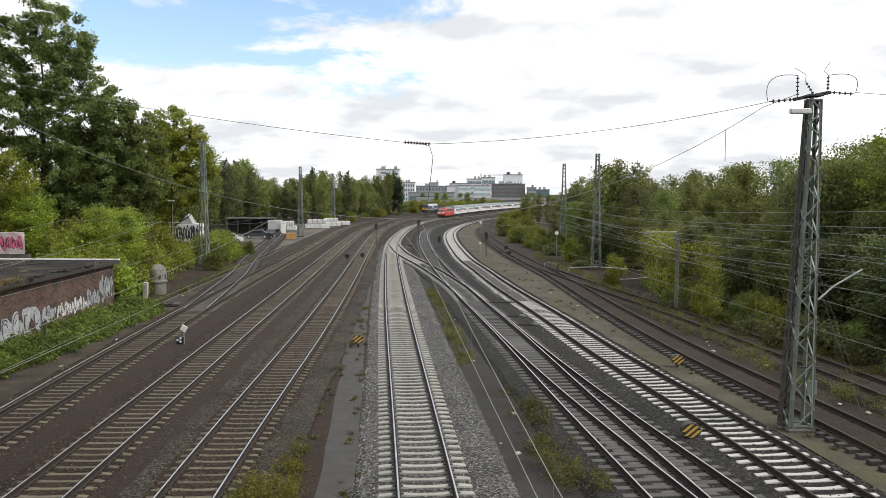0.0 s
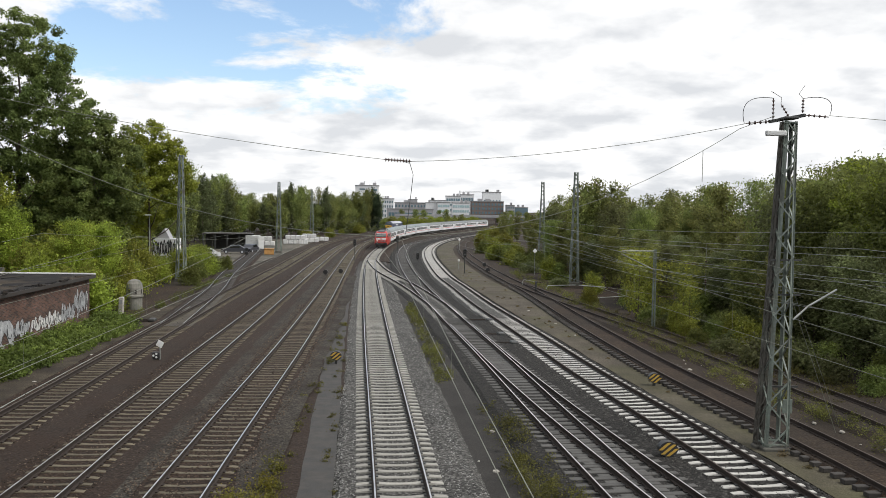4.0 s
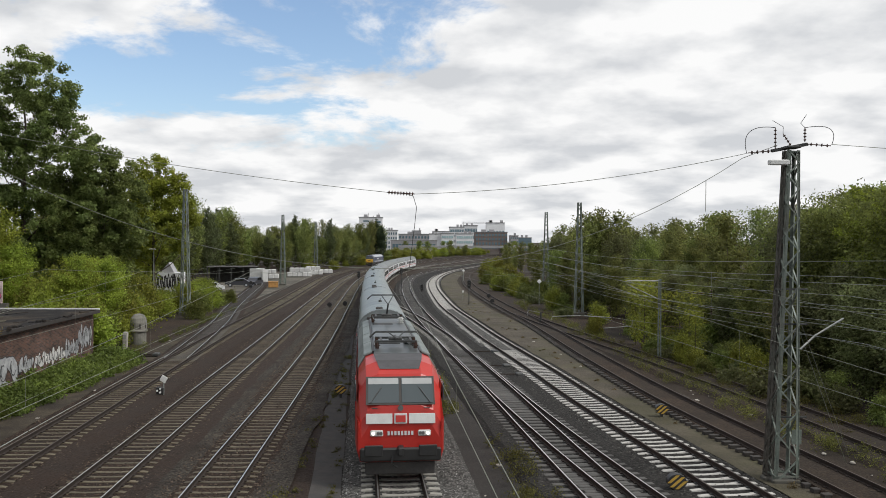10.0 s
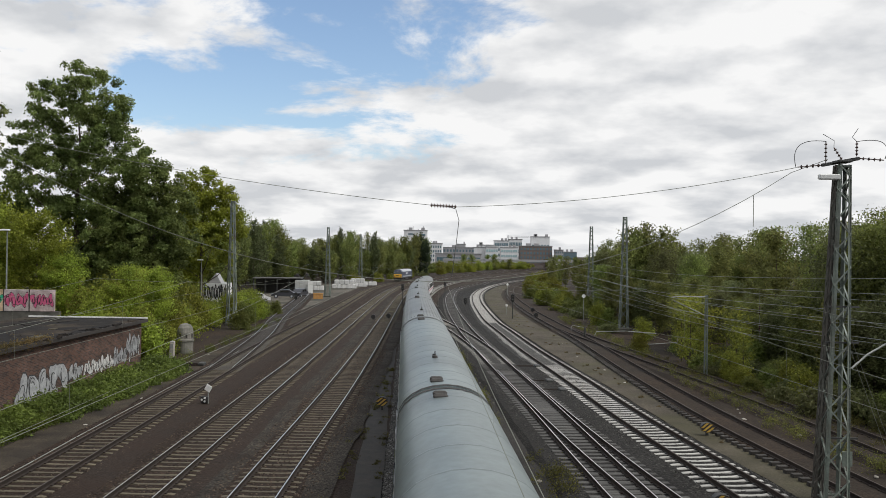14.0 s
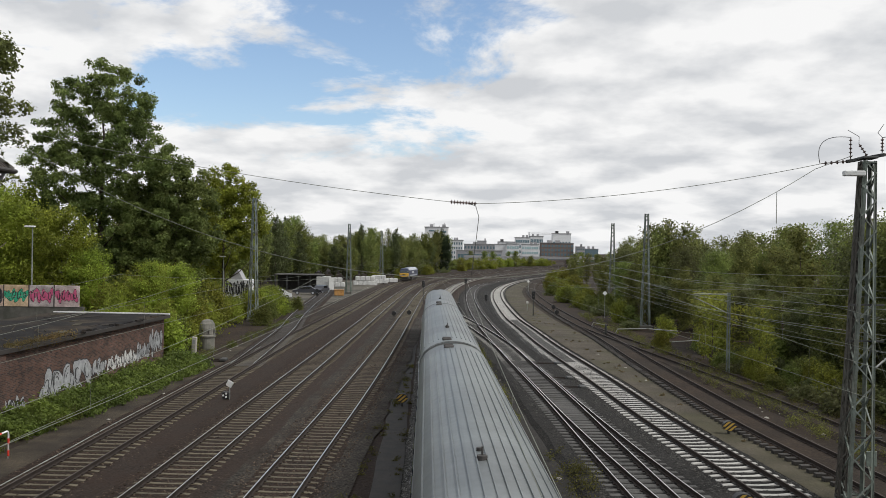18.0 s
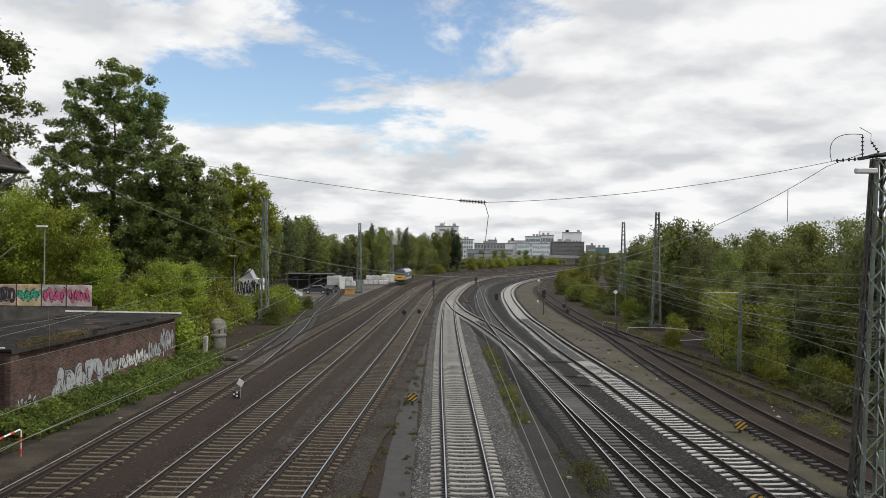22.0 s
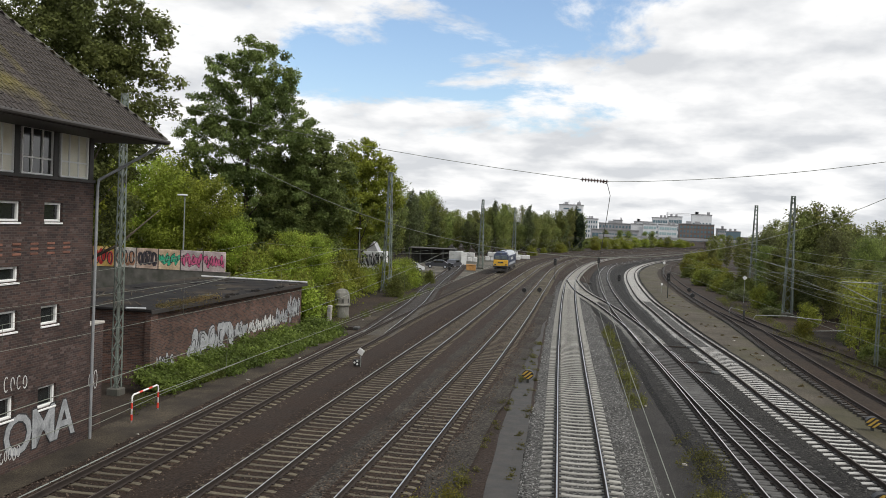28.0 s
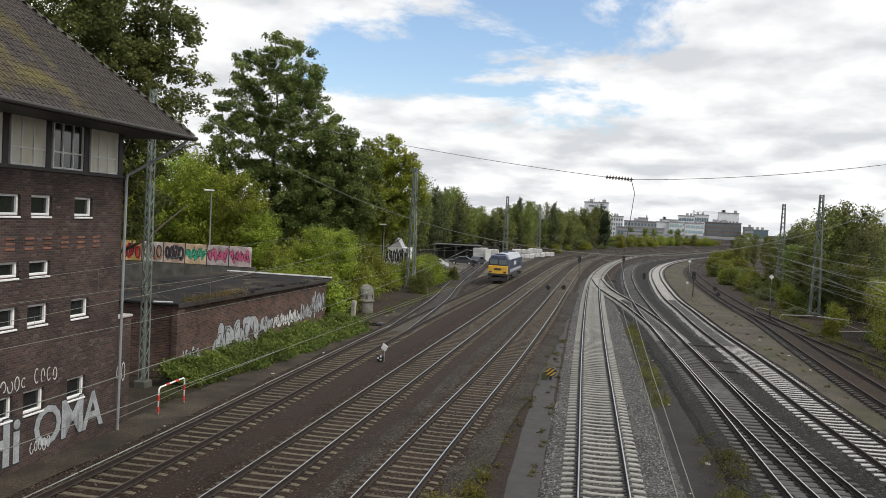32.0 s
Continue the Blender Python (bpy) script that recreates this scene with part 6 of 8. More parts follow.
# ---- diesel locomotive ----
def build_diesel():
    t = thing("diesel_locomotive", "blue and silver diesel locomotive with a bright yellow nose", "locomotive")
    half = 10.4
    part("frame", Geo().box((0, 0, 1.12), (2.62, 2 * half, 0.34), bevel=0.05), M["underframe"], t)
    # long body with sloped roof sides
    sec = [(-1.3, 1.25), (-1.3, 3.05), (-0.95, 3.62), (-0.45, 3.80), (0.45, 3.80), (0.95, 3.62), (1.3, 3.05), (1.3, 1.25)]
    part("engine_room", Geo().loft([[(x, y, z) for x, z in sec] for y in (-half + 2.2, half - 2.3)]), M["blue"], t, "dark blue ribbed body sides")
    part("roof", Geo().loft([[(x, y, z + 0.012) for x, z in ((-1.31, 3.05), (-0.96, 3.63), (-0.45, 3.81), (0.45, 3.81), (0.96, 3.63), (1.31, 3.05))] for y in (-half + 2.3, half - 2.4)], closed=False), M["silver"], t, "silver grey roof")
    part("silver_band", Geo().box((1.308, -0.5, 1.55), (0.02, 2 * half - 5.5, 0.35)).box((-1.308, -0.5, 1.55), (0.02, 2 * half - 5.5, 0.35)), M["silver"], t, "silver band along the side")
    for sx in (-1, 1):
        for k in range(9):
            part("side_panel", Geo().box((sx * 1.31, -6.4 + k * 1.55, 2.4), (0.03, 1.3, 1.1), bevel=0.01), M["blue"], t)
        part("lettering", Geo().box((sx * 1.33, 1.0, 2.45), (0.01, 3.2, 0.5)), M["light_grey"], t, "pale bar of lettering")
    for e in (-1, 1):
        cab = Geo().loft([[(-1.32, e * (half - 2.3), 1.25), (1.32, e * (half - 2.3), 1.25), (1.32, e * (half - 2.3), 3.1), (0.95, e * (half - 2.3), 3.68), (-0.95, e * (half - 2.3), 3.68), (-1.32, e * (half - 2.3), 3.1)],
                          [(-1.32, e * (half - 0.35), 1.25), (1.32, e * (half - 0.35), 1.25), (1.32, e * (half - 0.5), 3.05), (0.92, e * (half - 0.62), 3.58), (-0.92, e * (half - 0.62), 3.58), (-1.32, e * (half - 0.5), 3.05)]])
        c = part("cab", cab, M["blue"], t, "dark blue driver's cab")
        nose = Geo().loft([[(-1.32, e * (half - 0.4), 1.1), (1.32, e * (half - 0.4), 1.1), (1.32, e * (half - 0.4), 2.28), (-1.32, e * (half - 0.4), 2.28)],
                           [(-1.25, e * half, 1.1), (1.25, e * half, 1.1), (1.22, e * (half - 0.08), 2.2), (-1.22, e * (half - 0.08), 2.2)]])
        part("nose", nose, M["orange_yellow"], c, "bright yellow nose")
        for sx in (-1, 1):
            part("windscreen", Geo().box((sx * 0.6, e * (half - 0.40), 2.72), (1.02, 0.06, 0.62), Matrix.Rotation(e * 0.16, 3, "X"), bevel=0.02), M["windscreen"], c, "tinted windscreen")
            part("cab_window", Geo().box((sx * 1.315, e * (half - 1.3), 2.7), (0.04, 0.8, 0.55), bevel=0.02), M["windscreen"], c)
            hl = part("headlamp", Geo().box((sx * 0.95, e * (half + 0.01), 1.45), (0.34, 0.06, 0.2), bevel=0.03), M["black"], c)
            part("lamp", Geo().tube([(sx * 0.95, e * (half + 0.02), 1.45), (sx * 0.95, e * (half + 0.06), 1.45)], 0.07, 10), M["lens"], hl)
            part("buffer", Geo().tube([(sx * 0.875, e * half, 1.03), (sx * 0.875, e * (half + 0.35), 1.03)], 0.1, 10).box((sx * 0.875, e * (half + 0.38), 1.03), (0.5, 0.06, 0.36), bevel=0.02), M["black"], t)
        part("nose_stripe", Geo().box((0, e * (half - 0.005), 1.85), (0.9, 0.03, 0.22), bevel=0.01), M["black"], c, "black bar of lettering")
        part("top_lamp", Geo().box((0, e * (half - 0.58), 3.35), (0.3, 0.1, 0.2), bevel=0.03), M["lens"], c)
        part("plough", Geo().box((0, e * (half - 0.1), 0.5), (2.4, 0.1, 0.5), bevel=0.04), M["underframe"], t)
        part("bogie", bogie(e * 6.2, 0.5, 3.7), M["underframe"], t)
    part("fuel_tank", Geo().box((0, 0, 0.72), (2.5, 5.5, 0.6), bevel=0.08), M["underframe"], t)
    for k in range(3):
        part("roof_fan", Geo().cyl((0, -7.0 + k * 1.5, 3.8), 0.6, 0.1, 18), M["roof_dark"], t)
    part("exhaust", Geo().box((0, 1.5, 3.9), (0.6, 1.2, 0.2), bevel=0.04), M["roof_dark"], t)
    return t


TRAIN = [(build_loco(), 9.55, 19.1)]
coach_a = coach(False, "pale grey express coach with a smooth grey-green roof")
coach_b = coach(True, "pale grey express coach with a ribbed grey roof")
back = 19.1
for k in range(9):
    src = coach_b if k >= 4 else coach_a
    ob = src if src not in [q[0] for q in TRAIN] else copy_thing(src, Matrix.Identity(4))
    TRAIN.append((ob, back + 13.2, 26.4))
    back += 26.4
DIESELS = [(build_diesel(), 10.9, 21.4)]


# ---- town in the distance ----
M.update(
    white_wall=mat("pale_render", (0.62, 0.63, 0.64), 0.8, var=0.08, scale=0.1, fine=1.0, bump=0.05),
    grey_wall=mat("grey_concrete_wall", (0.30, 0.30, 0.31), 0.85, var=0.12, scale=0.15, fine=1.2, bump=0.05),
    brown_wall=mat("brown_wall", (0.14, 0.115, 0.105), 0.85, var=0.15, scale=0.2, fine=1.2, bump=0.05),
    blue_glass=glass_mat("office_glass", (0.10, 0.16, 0.19), 0.15),
    teal_glass=glass_mat("teal_glass", (0.30, 0.42, 0.44), 0.2),
    far_roof=mat("flat_grey_roof", (0.22, 0.22, 0.22), 0.9, var=0.1, scale=0.2, bump=0.05),
)


def town_building(x, y, w, d, h, wall, floors, bays, label, glass="blue_glass", turn=0.0, band=False, name="office_building", roof_gear=2, inset=0.0):
    """A flat-roofed block with storeys of windows on the side that faces the tracks."""
    t = thing(name, label, "building", "town buildings", at=pose(x, y, -0.2, 0, 0, turn))
    part("wall", Geo().box((0, d / 2, h / 2), (w, d, h)), M[wall], t)
    part("roof", Geo().box((0, d / 2, h + 0.25), (w + 0.5, d + 0.5, 0.5)), M["far_roof"], t)
    if floors:
        fh = h / (floors + 0.4)
        for f in range(floors):
            z = fh * (f + 0.75)
            if band:
                g = Geo().box((0, -0.03, z), (w * 0.94, 0.12, fh * 0.5))
                p = part("window", g, M[glass], t, "long window band")
                fr = Geo()
                for b in range(bays + 1):
                    fr.box((-w * 0.47 + w * 0.94 * b / bays, -0.08, z), (0.18, 0.1, fh * 0.5))
                part("mullions", fr, M[wall], p)
            else:
                for b in range(bays):
                    part("window", Geo().box((-w / 2 + w * (b + 0.5) / bays, -0.02, z), (w / bays * 0.55, 0.12, fh * 0.52)), M[glass], t)
    rng = random.Random(int(x * 7 + y))
    for k in range(roof_gear):
        part("roof_plant", Geo().box((rng.uniform(-w * 0.35, w * 0.35), d * 0.3, h + 0.5 + 0.8), (w * 0.15, d * 0.2, 1.6)), M["grey_wall"], t)
    return t


def build_town():
    def tb(a0, a1, z, dist, *args, **kw):
        """A block between two bearings (metres across at 620 m)."""
        x0, x1 = a0 * dist / 620, a1 * dist / 620
        return town_building((x0 + x1) / 2, dist, x1 - x0, *args[:1], 8 + (z - 8) * dist / 620 + 0.2, *args[1:], **kw)
    # white tower block with a sign
    t = tb(-47.9, -31.5, 23.0, 560, 12, "white_wall", 0, 0, "tall white tower block with rooftop aerials", name="tower_block", roof_gear=2)
    hz = 8 + 15 * 560 / 620
    part("sign", Geo().box((-2.8, -0.1, hz - 2.0), (3.6, 0.15, 0.9)), M["blue_glass"], t, "dark unreadable sign bar")
    for q in range(4):
        part("aerial", Geo().tube([(-5 + 3.4 * q, 3, hz), (-5 + 3.4 * q, 3, hz + 1.5 + (q % 2) * 1.8)], 0.18, 6), M["grey_wall"], t)
    for f in range(4):
        part("window", Geo().box((5.0, -0.05, hz - 2.5 - f * 3.0), (3.2, 0.14, 1.3)), M["blue_glass"], t)
    tb(-28.8, -20.5, 13.8, 600, 14, "white_wall", 4, 5, "white office block with dark windows")
    tb(-25.0, 8.0, 6.6, 540, 16, "grey_wall", 1, 14, "long low pale building beside the railway", band=True, roof_gear=0)
    tb(-19.6, 3.0, 11.2, 640, 15, "grey_wall", 3, 10, "grey older block with a stepped roofline")
    tb(-10.0, -3.5, 13.6, 645, 12, "grey_wall", 1, 3, "grey roof storey with a small gable", roof_gear=1)
    tb(2.5, 11.5, 11.4, 590, 14, "white_wall", 0, 0, "blank white gable wall of an office building", roof_gear=1)
    tb(5.0, 17.0, 13.2, 620, 14, "white_wall", 2, 8, "white office building with set-back storeys", band=True)
    tb(11.0, 20.0, 11.8, 585, 12, "white_wall", 3, 5, "modern white building with teal glass fronts", glass="teal_glass", band=True, roof_gear=0)
    tb(17.0, 27.5, 16.4, 630, 14, "white_wall", 4, 6, "white stepped office building", band=True)
    tb(21.6, 34.0, 11.6, 600, 12, "white_wall", 3, 7, "white building with teal window bands", glass="teal_glass", band=True)
    tb(27.5, 37.0, 17.6, 680, 14, "white_wall", 3, 8, "white high building under a crane", band=True)
    tb(35.5, 58.5, 12.9, 610, 16, "brown_wall", 4, 10, "dark brown brick office building")
    tb(43.6, 56.6, 19.6, 625, 12, "white_wall", 1, 6, "white roof storey on a brown building", roof_gear=3)
    tb(61.0, 66.5, 10.4, 600, 12, "grey_wall", 4, 4, "grey block with narrow windows")
    tb(66.5, 76.0, 9.0, 620, 12, "blue_glass", 3, 6, "low blue-grey office block", band=True)
    tb(57.0, 67.0, 0.8, 420, 8, "white_wall", 1, 4, "white house behind the trees")
    tb(-2.0, 5.0, 0.2, 400, 8, "white_wall", 1, 5, "low white flat-roofed hut near the bend", roof_gear=0, name="railway_hut")
    # tower crane jib over the roofs
    t = thing("tower_crane", "pale lattice tower crane over the roofs", "crane", at=pose(37, 690, 0))
    part("mast", Geo().bar((-7, 0, 0), (-7, 0, 22), 1.0), M["white_wall"], t)
    g = Geo()
    for a in range(12):
        x = -8 + a * 1.5
        g.bar((x, 0, 20.4), (x + 0.75, 0, 21.6), 0.18).bar((x + 0.75, 0, 21.6), (x + 1.5, 0, 20.4), 0.18)
    g.bar((-8, 0, 20.4), (10, 0, 20.4), 0.25).bar((-8, 0, 21.6), (10, 0, 21.6), 0.25)
    part("jib", g, M["white_wall"], t)
    # plate-girder footbridge far off
    t = thing("rail_bridge", "long low railway bridge with dark girders in the distance", "bridge", at=pose(30, 470, -0.2, 0, 0, -4))
    part("girder", Geo().box((0, 0, 4.0), (90, 1.2, 1.3)), M["grey_wall"], t)
    part("deck", Geo().box((0, 3, 4.4), (90, 5, 0.5)), M["grey_wall"], t)
    for a in range(9):
        part("pier", Geo().box((-40 + a * 10, 2, 2.0), (0.8, 3, 4.4)), M["brown_wall"], t)


build_town()


# ---- overhead line: the near mast pair, spans and contact wires ----
def insulator_string(parent, a, b, n=4, r=0.07):
    a, b = Vector(a), Vector(b)
    g = Geo().tube([a, b], 0.018, 5)
    for k in range(n):
        c = a.lerp(b, (k + 0.7) / (n + 0.4))
        d = (b - a).normalized() * 0.03
        g.tube([c - d, c, c + d], [r * 0.35, r, r * 0.35], 10)
    return part("insulator", g, M["insulator"], parent, "brown disc insulators")


def build_mast_pair():
    """Two lattice masts side by side under one cap beam; wires end on their insulators."""
    t = thing("lattice_mast", "twin grey-green lattice mast with brown insulators on its head", "lattice mast", "catenary masts", at=pose(12.62, 29.9, -0.2))
    for (x, y), w0, w1, n, leg, brace, m, tx, ty in (((-0.40, -0.55), 0.80, 0.38, 18, 0.105, 0.062, "green_steel", 2.1, -2.2), ((-0.86, -0.45), 0.24, 0.20, 34, 0.065, 0.04, "brown_steel", 3.6, -1.8)):
        legs, faces = lattice(11.4, w0, w1, n, leg, brace)
        for g in legs:
            part("leg", g, M[m], t, at=pose(x, y, 0, ty, tx, 0))
        for g in faces:
            part("bracing", g, M[m], t, at=pose(x, y, 0, ty, tx, 0))
        part("footing", Geo().box((x, y, 0.05), (w0 + 0.15, w0 + 0.15, 0.26), bevel=0.05), M["old_concrete"], t)
    part("cap_beam", Geo().bar((-0.42, 0.55, 11.44), (0.42, -0.45, 11.58), 0.12, 0.10), M["dark_steel"], t)
    part("cap_plate", Geo().box((0.0, -0.1, 11.5), (0.5, 0.6, 0.08), bevel=0.02), M["dark_steel"], t)
    part("lamp", Geo().box((-0.55, -0.4, 10.95), (0.7, 0.22, 0.18), bevel=0.03), M["light_grey"], t, "white floodlight box")
    part("number_plate", Geo().box((0.05, -0.66, 1.55), (0.34, 0.03, 0.5), bevel=0.01), M["green_steel"], t, "grey plate on the mast")
    insulator_string(t, (-0.42, 0.5, 11.44), (-1.35, 0.3, 11.34), 4)
    insulator_string(t, (0.42, -0.45, 11.58), (1.12, -0.7, 11.50), 4)
    insulator_string(t, (-0.35, 0.4, 11.5), (-0.35, 0.4, 12.25), 5, 0.06)
    insulator_string(t, (0.05, 0.0, 11.55), (-0.2, 0.1, 12.0), 4, 0.06)
    insulator_string(t, (0.35, -0.4, 11.65), (0.35, -0.4, 12.15), 4, 0.06)

    def loop(a, top, b):
        a, top, b = Vector(a), Vector(top), Vector(b)
        return [a * (1 - u) ** 2 + top * (2 * u * (1 - u)) + b * u * u for u in [i / 14 for i in range(15)]]
    part("jumper", Geo().tube(loop((-0.35, 0.4, 12.25), (-1.65, 0.4, 12.4), (-1.4, 0.3, 11.34)), 0.012, 5), M["wire_dark"], t)
    part("jumper", Geo().tube(loop((0.35, -0.4, 12.15), (1.5, -0.6, 12.35), (1.15, -0.7, 11.55)), 0.012, 5), M["wire_dark"], t)
    part("horn", Geo().tube([(-0.45, 0.4, 12.5), (-0.15, 0.2, 12.25), (-0.2, 0.1, 12.0)], 0.01, 5).tube([(0.4, -0.4, 12.6), (0.2, -0.4, 12.3), (0.35, -0.4, 12.15)], 0.01, 5), M["wire_dark"], t)
    for z in (2.0, 5.2, 6.4):
        part("clamp_bar", Geo().box((-0.1, -0.5, z + 0.2), (1.1, 0.06, 0.06)), M["dark_steel"], t)
    # stay arm to the right, and weights' guide rope
    part("stay_arm", Geo().tube([(0.35, -0.2, 4.5), (0.95, 0.0, 4.95), (2.0, 0.1, 5.55)], 0.035, 6), M["galv"], t, "pale stay tube")
    insulator_string(t, (0.6, -0.1, 4.7), (0.85, 0.0, 4.87), 3, 0.05)
    part("stay_wire", Geo().tube([(0.2, 0.2, 6.3), (3.2, 2.0, 0.2)], 0.01, 4).tube([(0.3, 0.2, 5.6), (2.6, 1.0, 0.2)], 0.01, 4), M["wire"], t)
    return t


build_mast_pair()
lattice_mast(-21.4, 34.1, 13.2, 0.34, 0.22, 34, material=M["green_steel"], label="slim green lattice mast behind the signal box")
for x, y, h in ((16.7, 94, 12.3), (17.4, 125, 12.2), (-25.6, 92.5, 13.4), (-24.9, 151, 12.3), (-26.9, 212, 12.3)):
    lattice_mast(x, y, h, 0.95, 0.36, 15, material=M["green_steel"])

A_TOP, B_TOP = Vector((12.3, 30.2, 11.42)), Vector((-21.3, 34.1, 13.1))
# slack cross span
pts = []
for i in range(41):
    u = i / 40
    x = 12.2 + (-21.3 - 12.2) * u
    z = 6.98 + 0.0265 * (x + 1.0) ** 2 if x > -1 else 6.98 + 0.0158 * (x + 1.0) ** 2
    pts.append((x, 31 - 0.0 * u + 3.1 * max(0, u - 0.55) / 0.45, min(z, 13.0)))
pts[0] = A_TOP
wire("cross_span_wire", pts, 0.011, label="slack cross span wire over all tracks")
wire("dropper_wire", [(10.05, 31, 10.2), (10.05, 31, 9.1)], 0.012, label="short dropper on the cross span")
# feeder with an insulator over the middle track
wire("feeder_wire", [(11.3, 30.2, 11.14), (-0.45, 31.3, 9.68)], 0.010, 0.28, label="thin feeder wire above the tracks")
wire("feeder_wire", [(-1.45, 31.35, 9.74), (-21.3, 34.1, 13.05)], 0.010, 0.32, label="thin feeder wire above the tracks")
wire("feeder_wire", [(13.75, 29.2, 11.35), (45, 18, 9.2)], 0.010, 0.4, label="thin feeder wire to the side street")
t = thing("section_insulator", "brown insulator string in the feeder wire", "insulator", at=pose(0, 0, 0))
insulator_string(t, (-0.45, 31.3, 9.68), (-1.45, 31.35, 9.74), 9, 0.085)
part("drop_lead", Geo().tube([(-0.75, 31.3, 9.68), (-0.5, 31.3, 9.6), (-0.38, 31.3, 9.2), (-0.45, 31.2, 8.5), (-0.62, 31.0, 7.05)], 0.012, 5), M["wire_dark"], t)


def contact_line(key, y0, y1, stagger=0.3, span=62.0, first=31.0, z=5.5, high=1.3):
    """Contact wire and messenger over a track, with droppers, from mast to mast."""
    ln = LINES[key]
    t = thing("catenary_wire", "contact wire and carrier wire with droppers over a track", "wire", "overhead wires")
    ys = [y0] + [first + span * k for k in range(-2, 12) if y0 + 5 < first + span * k < y1 - 5] + [y1]
    low, top, drops = [], [], Geo()
    for i in range(len(ys) - 1):
        pa, da = ln.at(ln.near_y(true_y(ys[i])))
        pb, db = ln.at(ln.near_y(true_y(ys[i + 1])))
        a = pa + side(pa, da) * (stagger if i % 2 else -stagger)
        b = pb + side(pb, db) * (-stagger if i % 2 else stagger)
        n = 9
        for k in range(n + (i == len(ys) - 2)):
            u = k / n
            p = a.lerp(b, u)
            dz = float(fall(p.y))
            low.append((p.x, p.y, z + dz))
            q = (p.x, p.y, z + dz + high - 4 * (high - 0.35) * u * (1 - u))
            top.append(q)
            if 0 < k < n:
                drops.tube([(p.x, p.y, z + dz), q], 0.0025, 4)
    part("contact_wire", Geo().tube(low, 0.005, 5), M["wire"], t)
    part("carrier_wire", Geo().tube(top, 0.005, 5), M["wire"], t)
    part("dropper", drops, M["wire"], t, kind="stuff")
    return t


for key, st, first in (("left_a", 0.25, 33), ("left_b", 0.3, 32), ("left_c", 0.3, 31.5), ("main", 0.35, 31), ("right_a", 0.3, 30.5), ("right_c", 0.3, 30)):
    contact_line(key, -26, 300 if key != "right_c" else 260, st, 62, first)
# parallel wires on the mast side by the bushes
for dx, z0, z1 in ((1.2, 6.9, 6.6), (0.6, 6.2, 6.0), (1.9, 5.6, 5.7), (2.6, 7.6, 7.0), (0.0, 5.2, 5.3), (3.4, 6.6, 6.2), (2.2, 4.7, 5.0), (3.0, 5.3, 5.5), (1.0, 4.4, 4.6)):
    a = TRACKS["right_d"]
    p = [true_point(a.x_at(y) + dx + 0.6, y, z0 + (z1 - z0) * (y + 10) / 110 - 0.5 * math.sin(math.pi * ((y - 30) % 62) / 62)) for y in range(-10, 101, 5)]
    wire("side_wire", p, 0.010, material=M["galv"], label="thin overhead wire along the rusty track")


def slim_post(x, y, h, arm_z, reach):
    t = thing("slim_mast", "slim dark lattice post with wire brackets among bushes", "mast", "catenary masts", at=pose(x, y, -0.2))
    legs, faces = lattice(h, 0.2, 0.15, 22, 0.04, 0.02)
    for g in legs:
        part("leg", g, M["green_steel"], t)
    for g in faces:
        part("bracing", g, M["green_steel"], t)
    part("bracket", Geo().tube([(0, 0, h - 0.1), (-reach, -0.6, h - 0.1)], 0.035, 6), M["galv"], t, "pale bracket tube")
    part("bracket", Geo().tube([(0, 0, arm_z), (-reach, -0.4, arm_z + 1.1)], 0.03, 6), M["galv"], t, "pale bracket tube")
    insulator_string(t, (0, 0, arm_z - 0.8), (0.75, 0.1, arm_z - 0.8), 4, 0.07)
    # long tie to the track side with two pale tubes in it
    tie = [Vector((0, 0, 2.53)), Vector((-3.3, 0, 2.97)), Vector((-5.4, 0, 3.10)), Vector((-7.3, 0, 3.03))]
    part("tie_wire", Geo().tube(tie, 0.012, 5), M["wire"], t)
    part("tie_tube", Geo().tube([tie[1], tie[1].lerp(tie[2], 0.9)], 0.03, 6), M["galv"], t, "pale tube in the tie wire")
    part("tie_tube", Geo().tube([tie[2], tie[3], tie[3] + Vector((-0.12, 0, -0.25))], 0.03, 6), M["galv"], t, "pale tube in the tie wire")
    part("hook_tube", Geo().tube([(-3.85, 0, 2.24), (-1.9, 0, 2.40), (-1.85, 0, 2.79)], 0.022, 6), M["galv"], t, "pale hooked tube under the tie wire")
    insulator_string(t, (0.3, 0, 2.4), (1.2, 0, 2.35), 4, 0.07)
    insulator_string(t, tuple(tie[1]), tuple(tie[1] + Vector((0.5, 0, -0.1))), 3, 0.06)
    return t


slim_post(15.9, 58.5, 5.6, 4.2, 2.4)


def low_bracket(x, y, z, reach, turn, n=4):
    """Low stub post with a pale tube bracket and dark insulators."""
    t = thing("wire_bracket", "low pale tube bracket with dark insulators by the bushes", "bracket", "wire brackets", at=pose(x, y, -0.2, 0, 0, turn))
    part("post", Geo().box((0, 0, z / 2), (0.16, 0.16, z), bevel=0.03), M["dark_steel"], t)
    part("tube", Geo().tube([(0, 0, z - 0.1), (-reach, 0, z + 0.15)], 0.017, 6), M["galv"], t)
    part("hook", Geo().tube([(-reach, 0, z + 0.15), (-reach - 0.15, 0, z - 0.1), (-reach - 0.12, 0, z - 0.35)], 0.025, 6), M["galv"], t)
    insulator_string(t, (0.05, 0, z - 0.05), (0.9, 0, z - 0.2), n, 0.08)
    return t


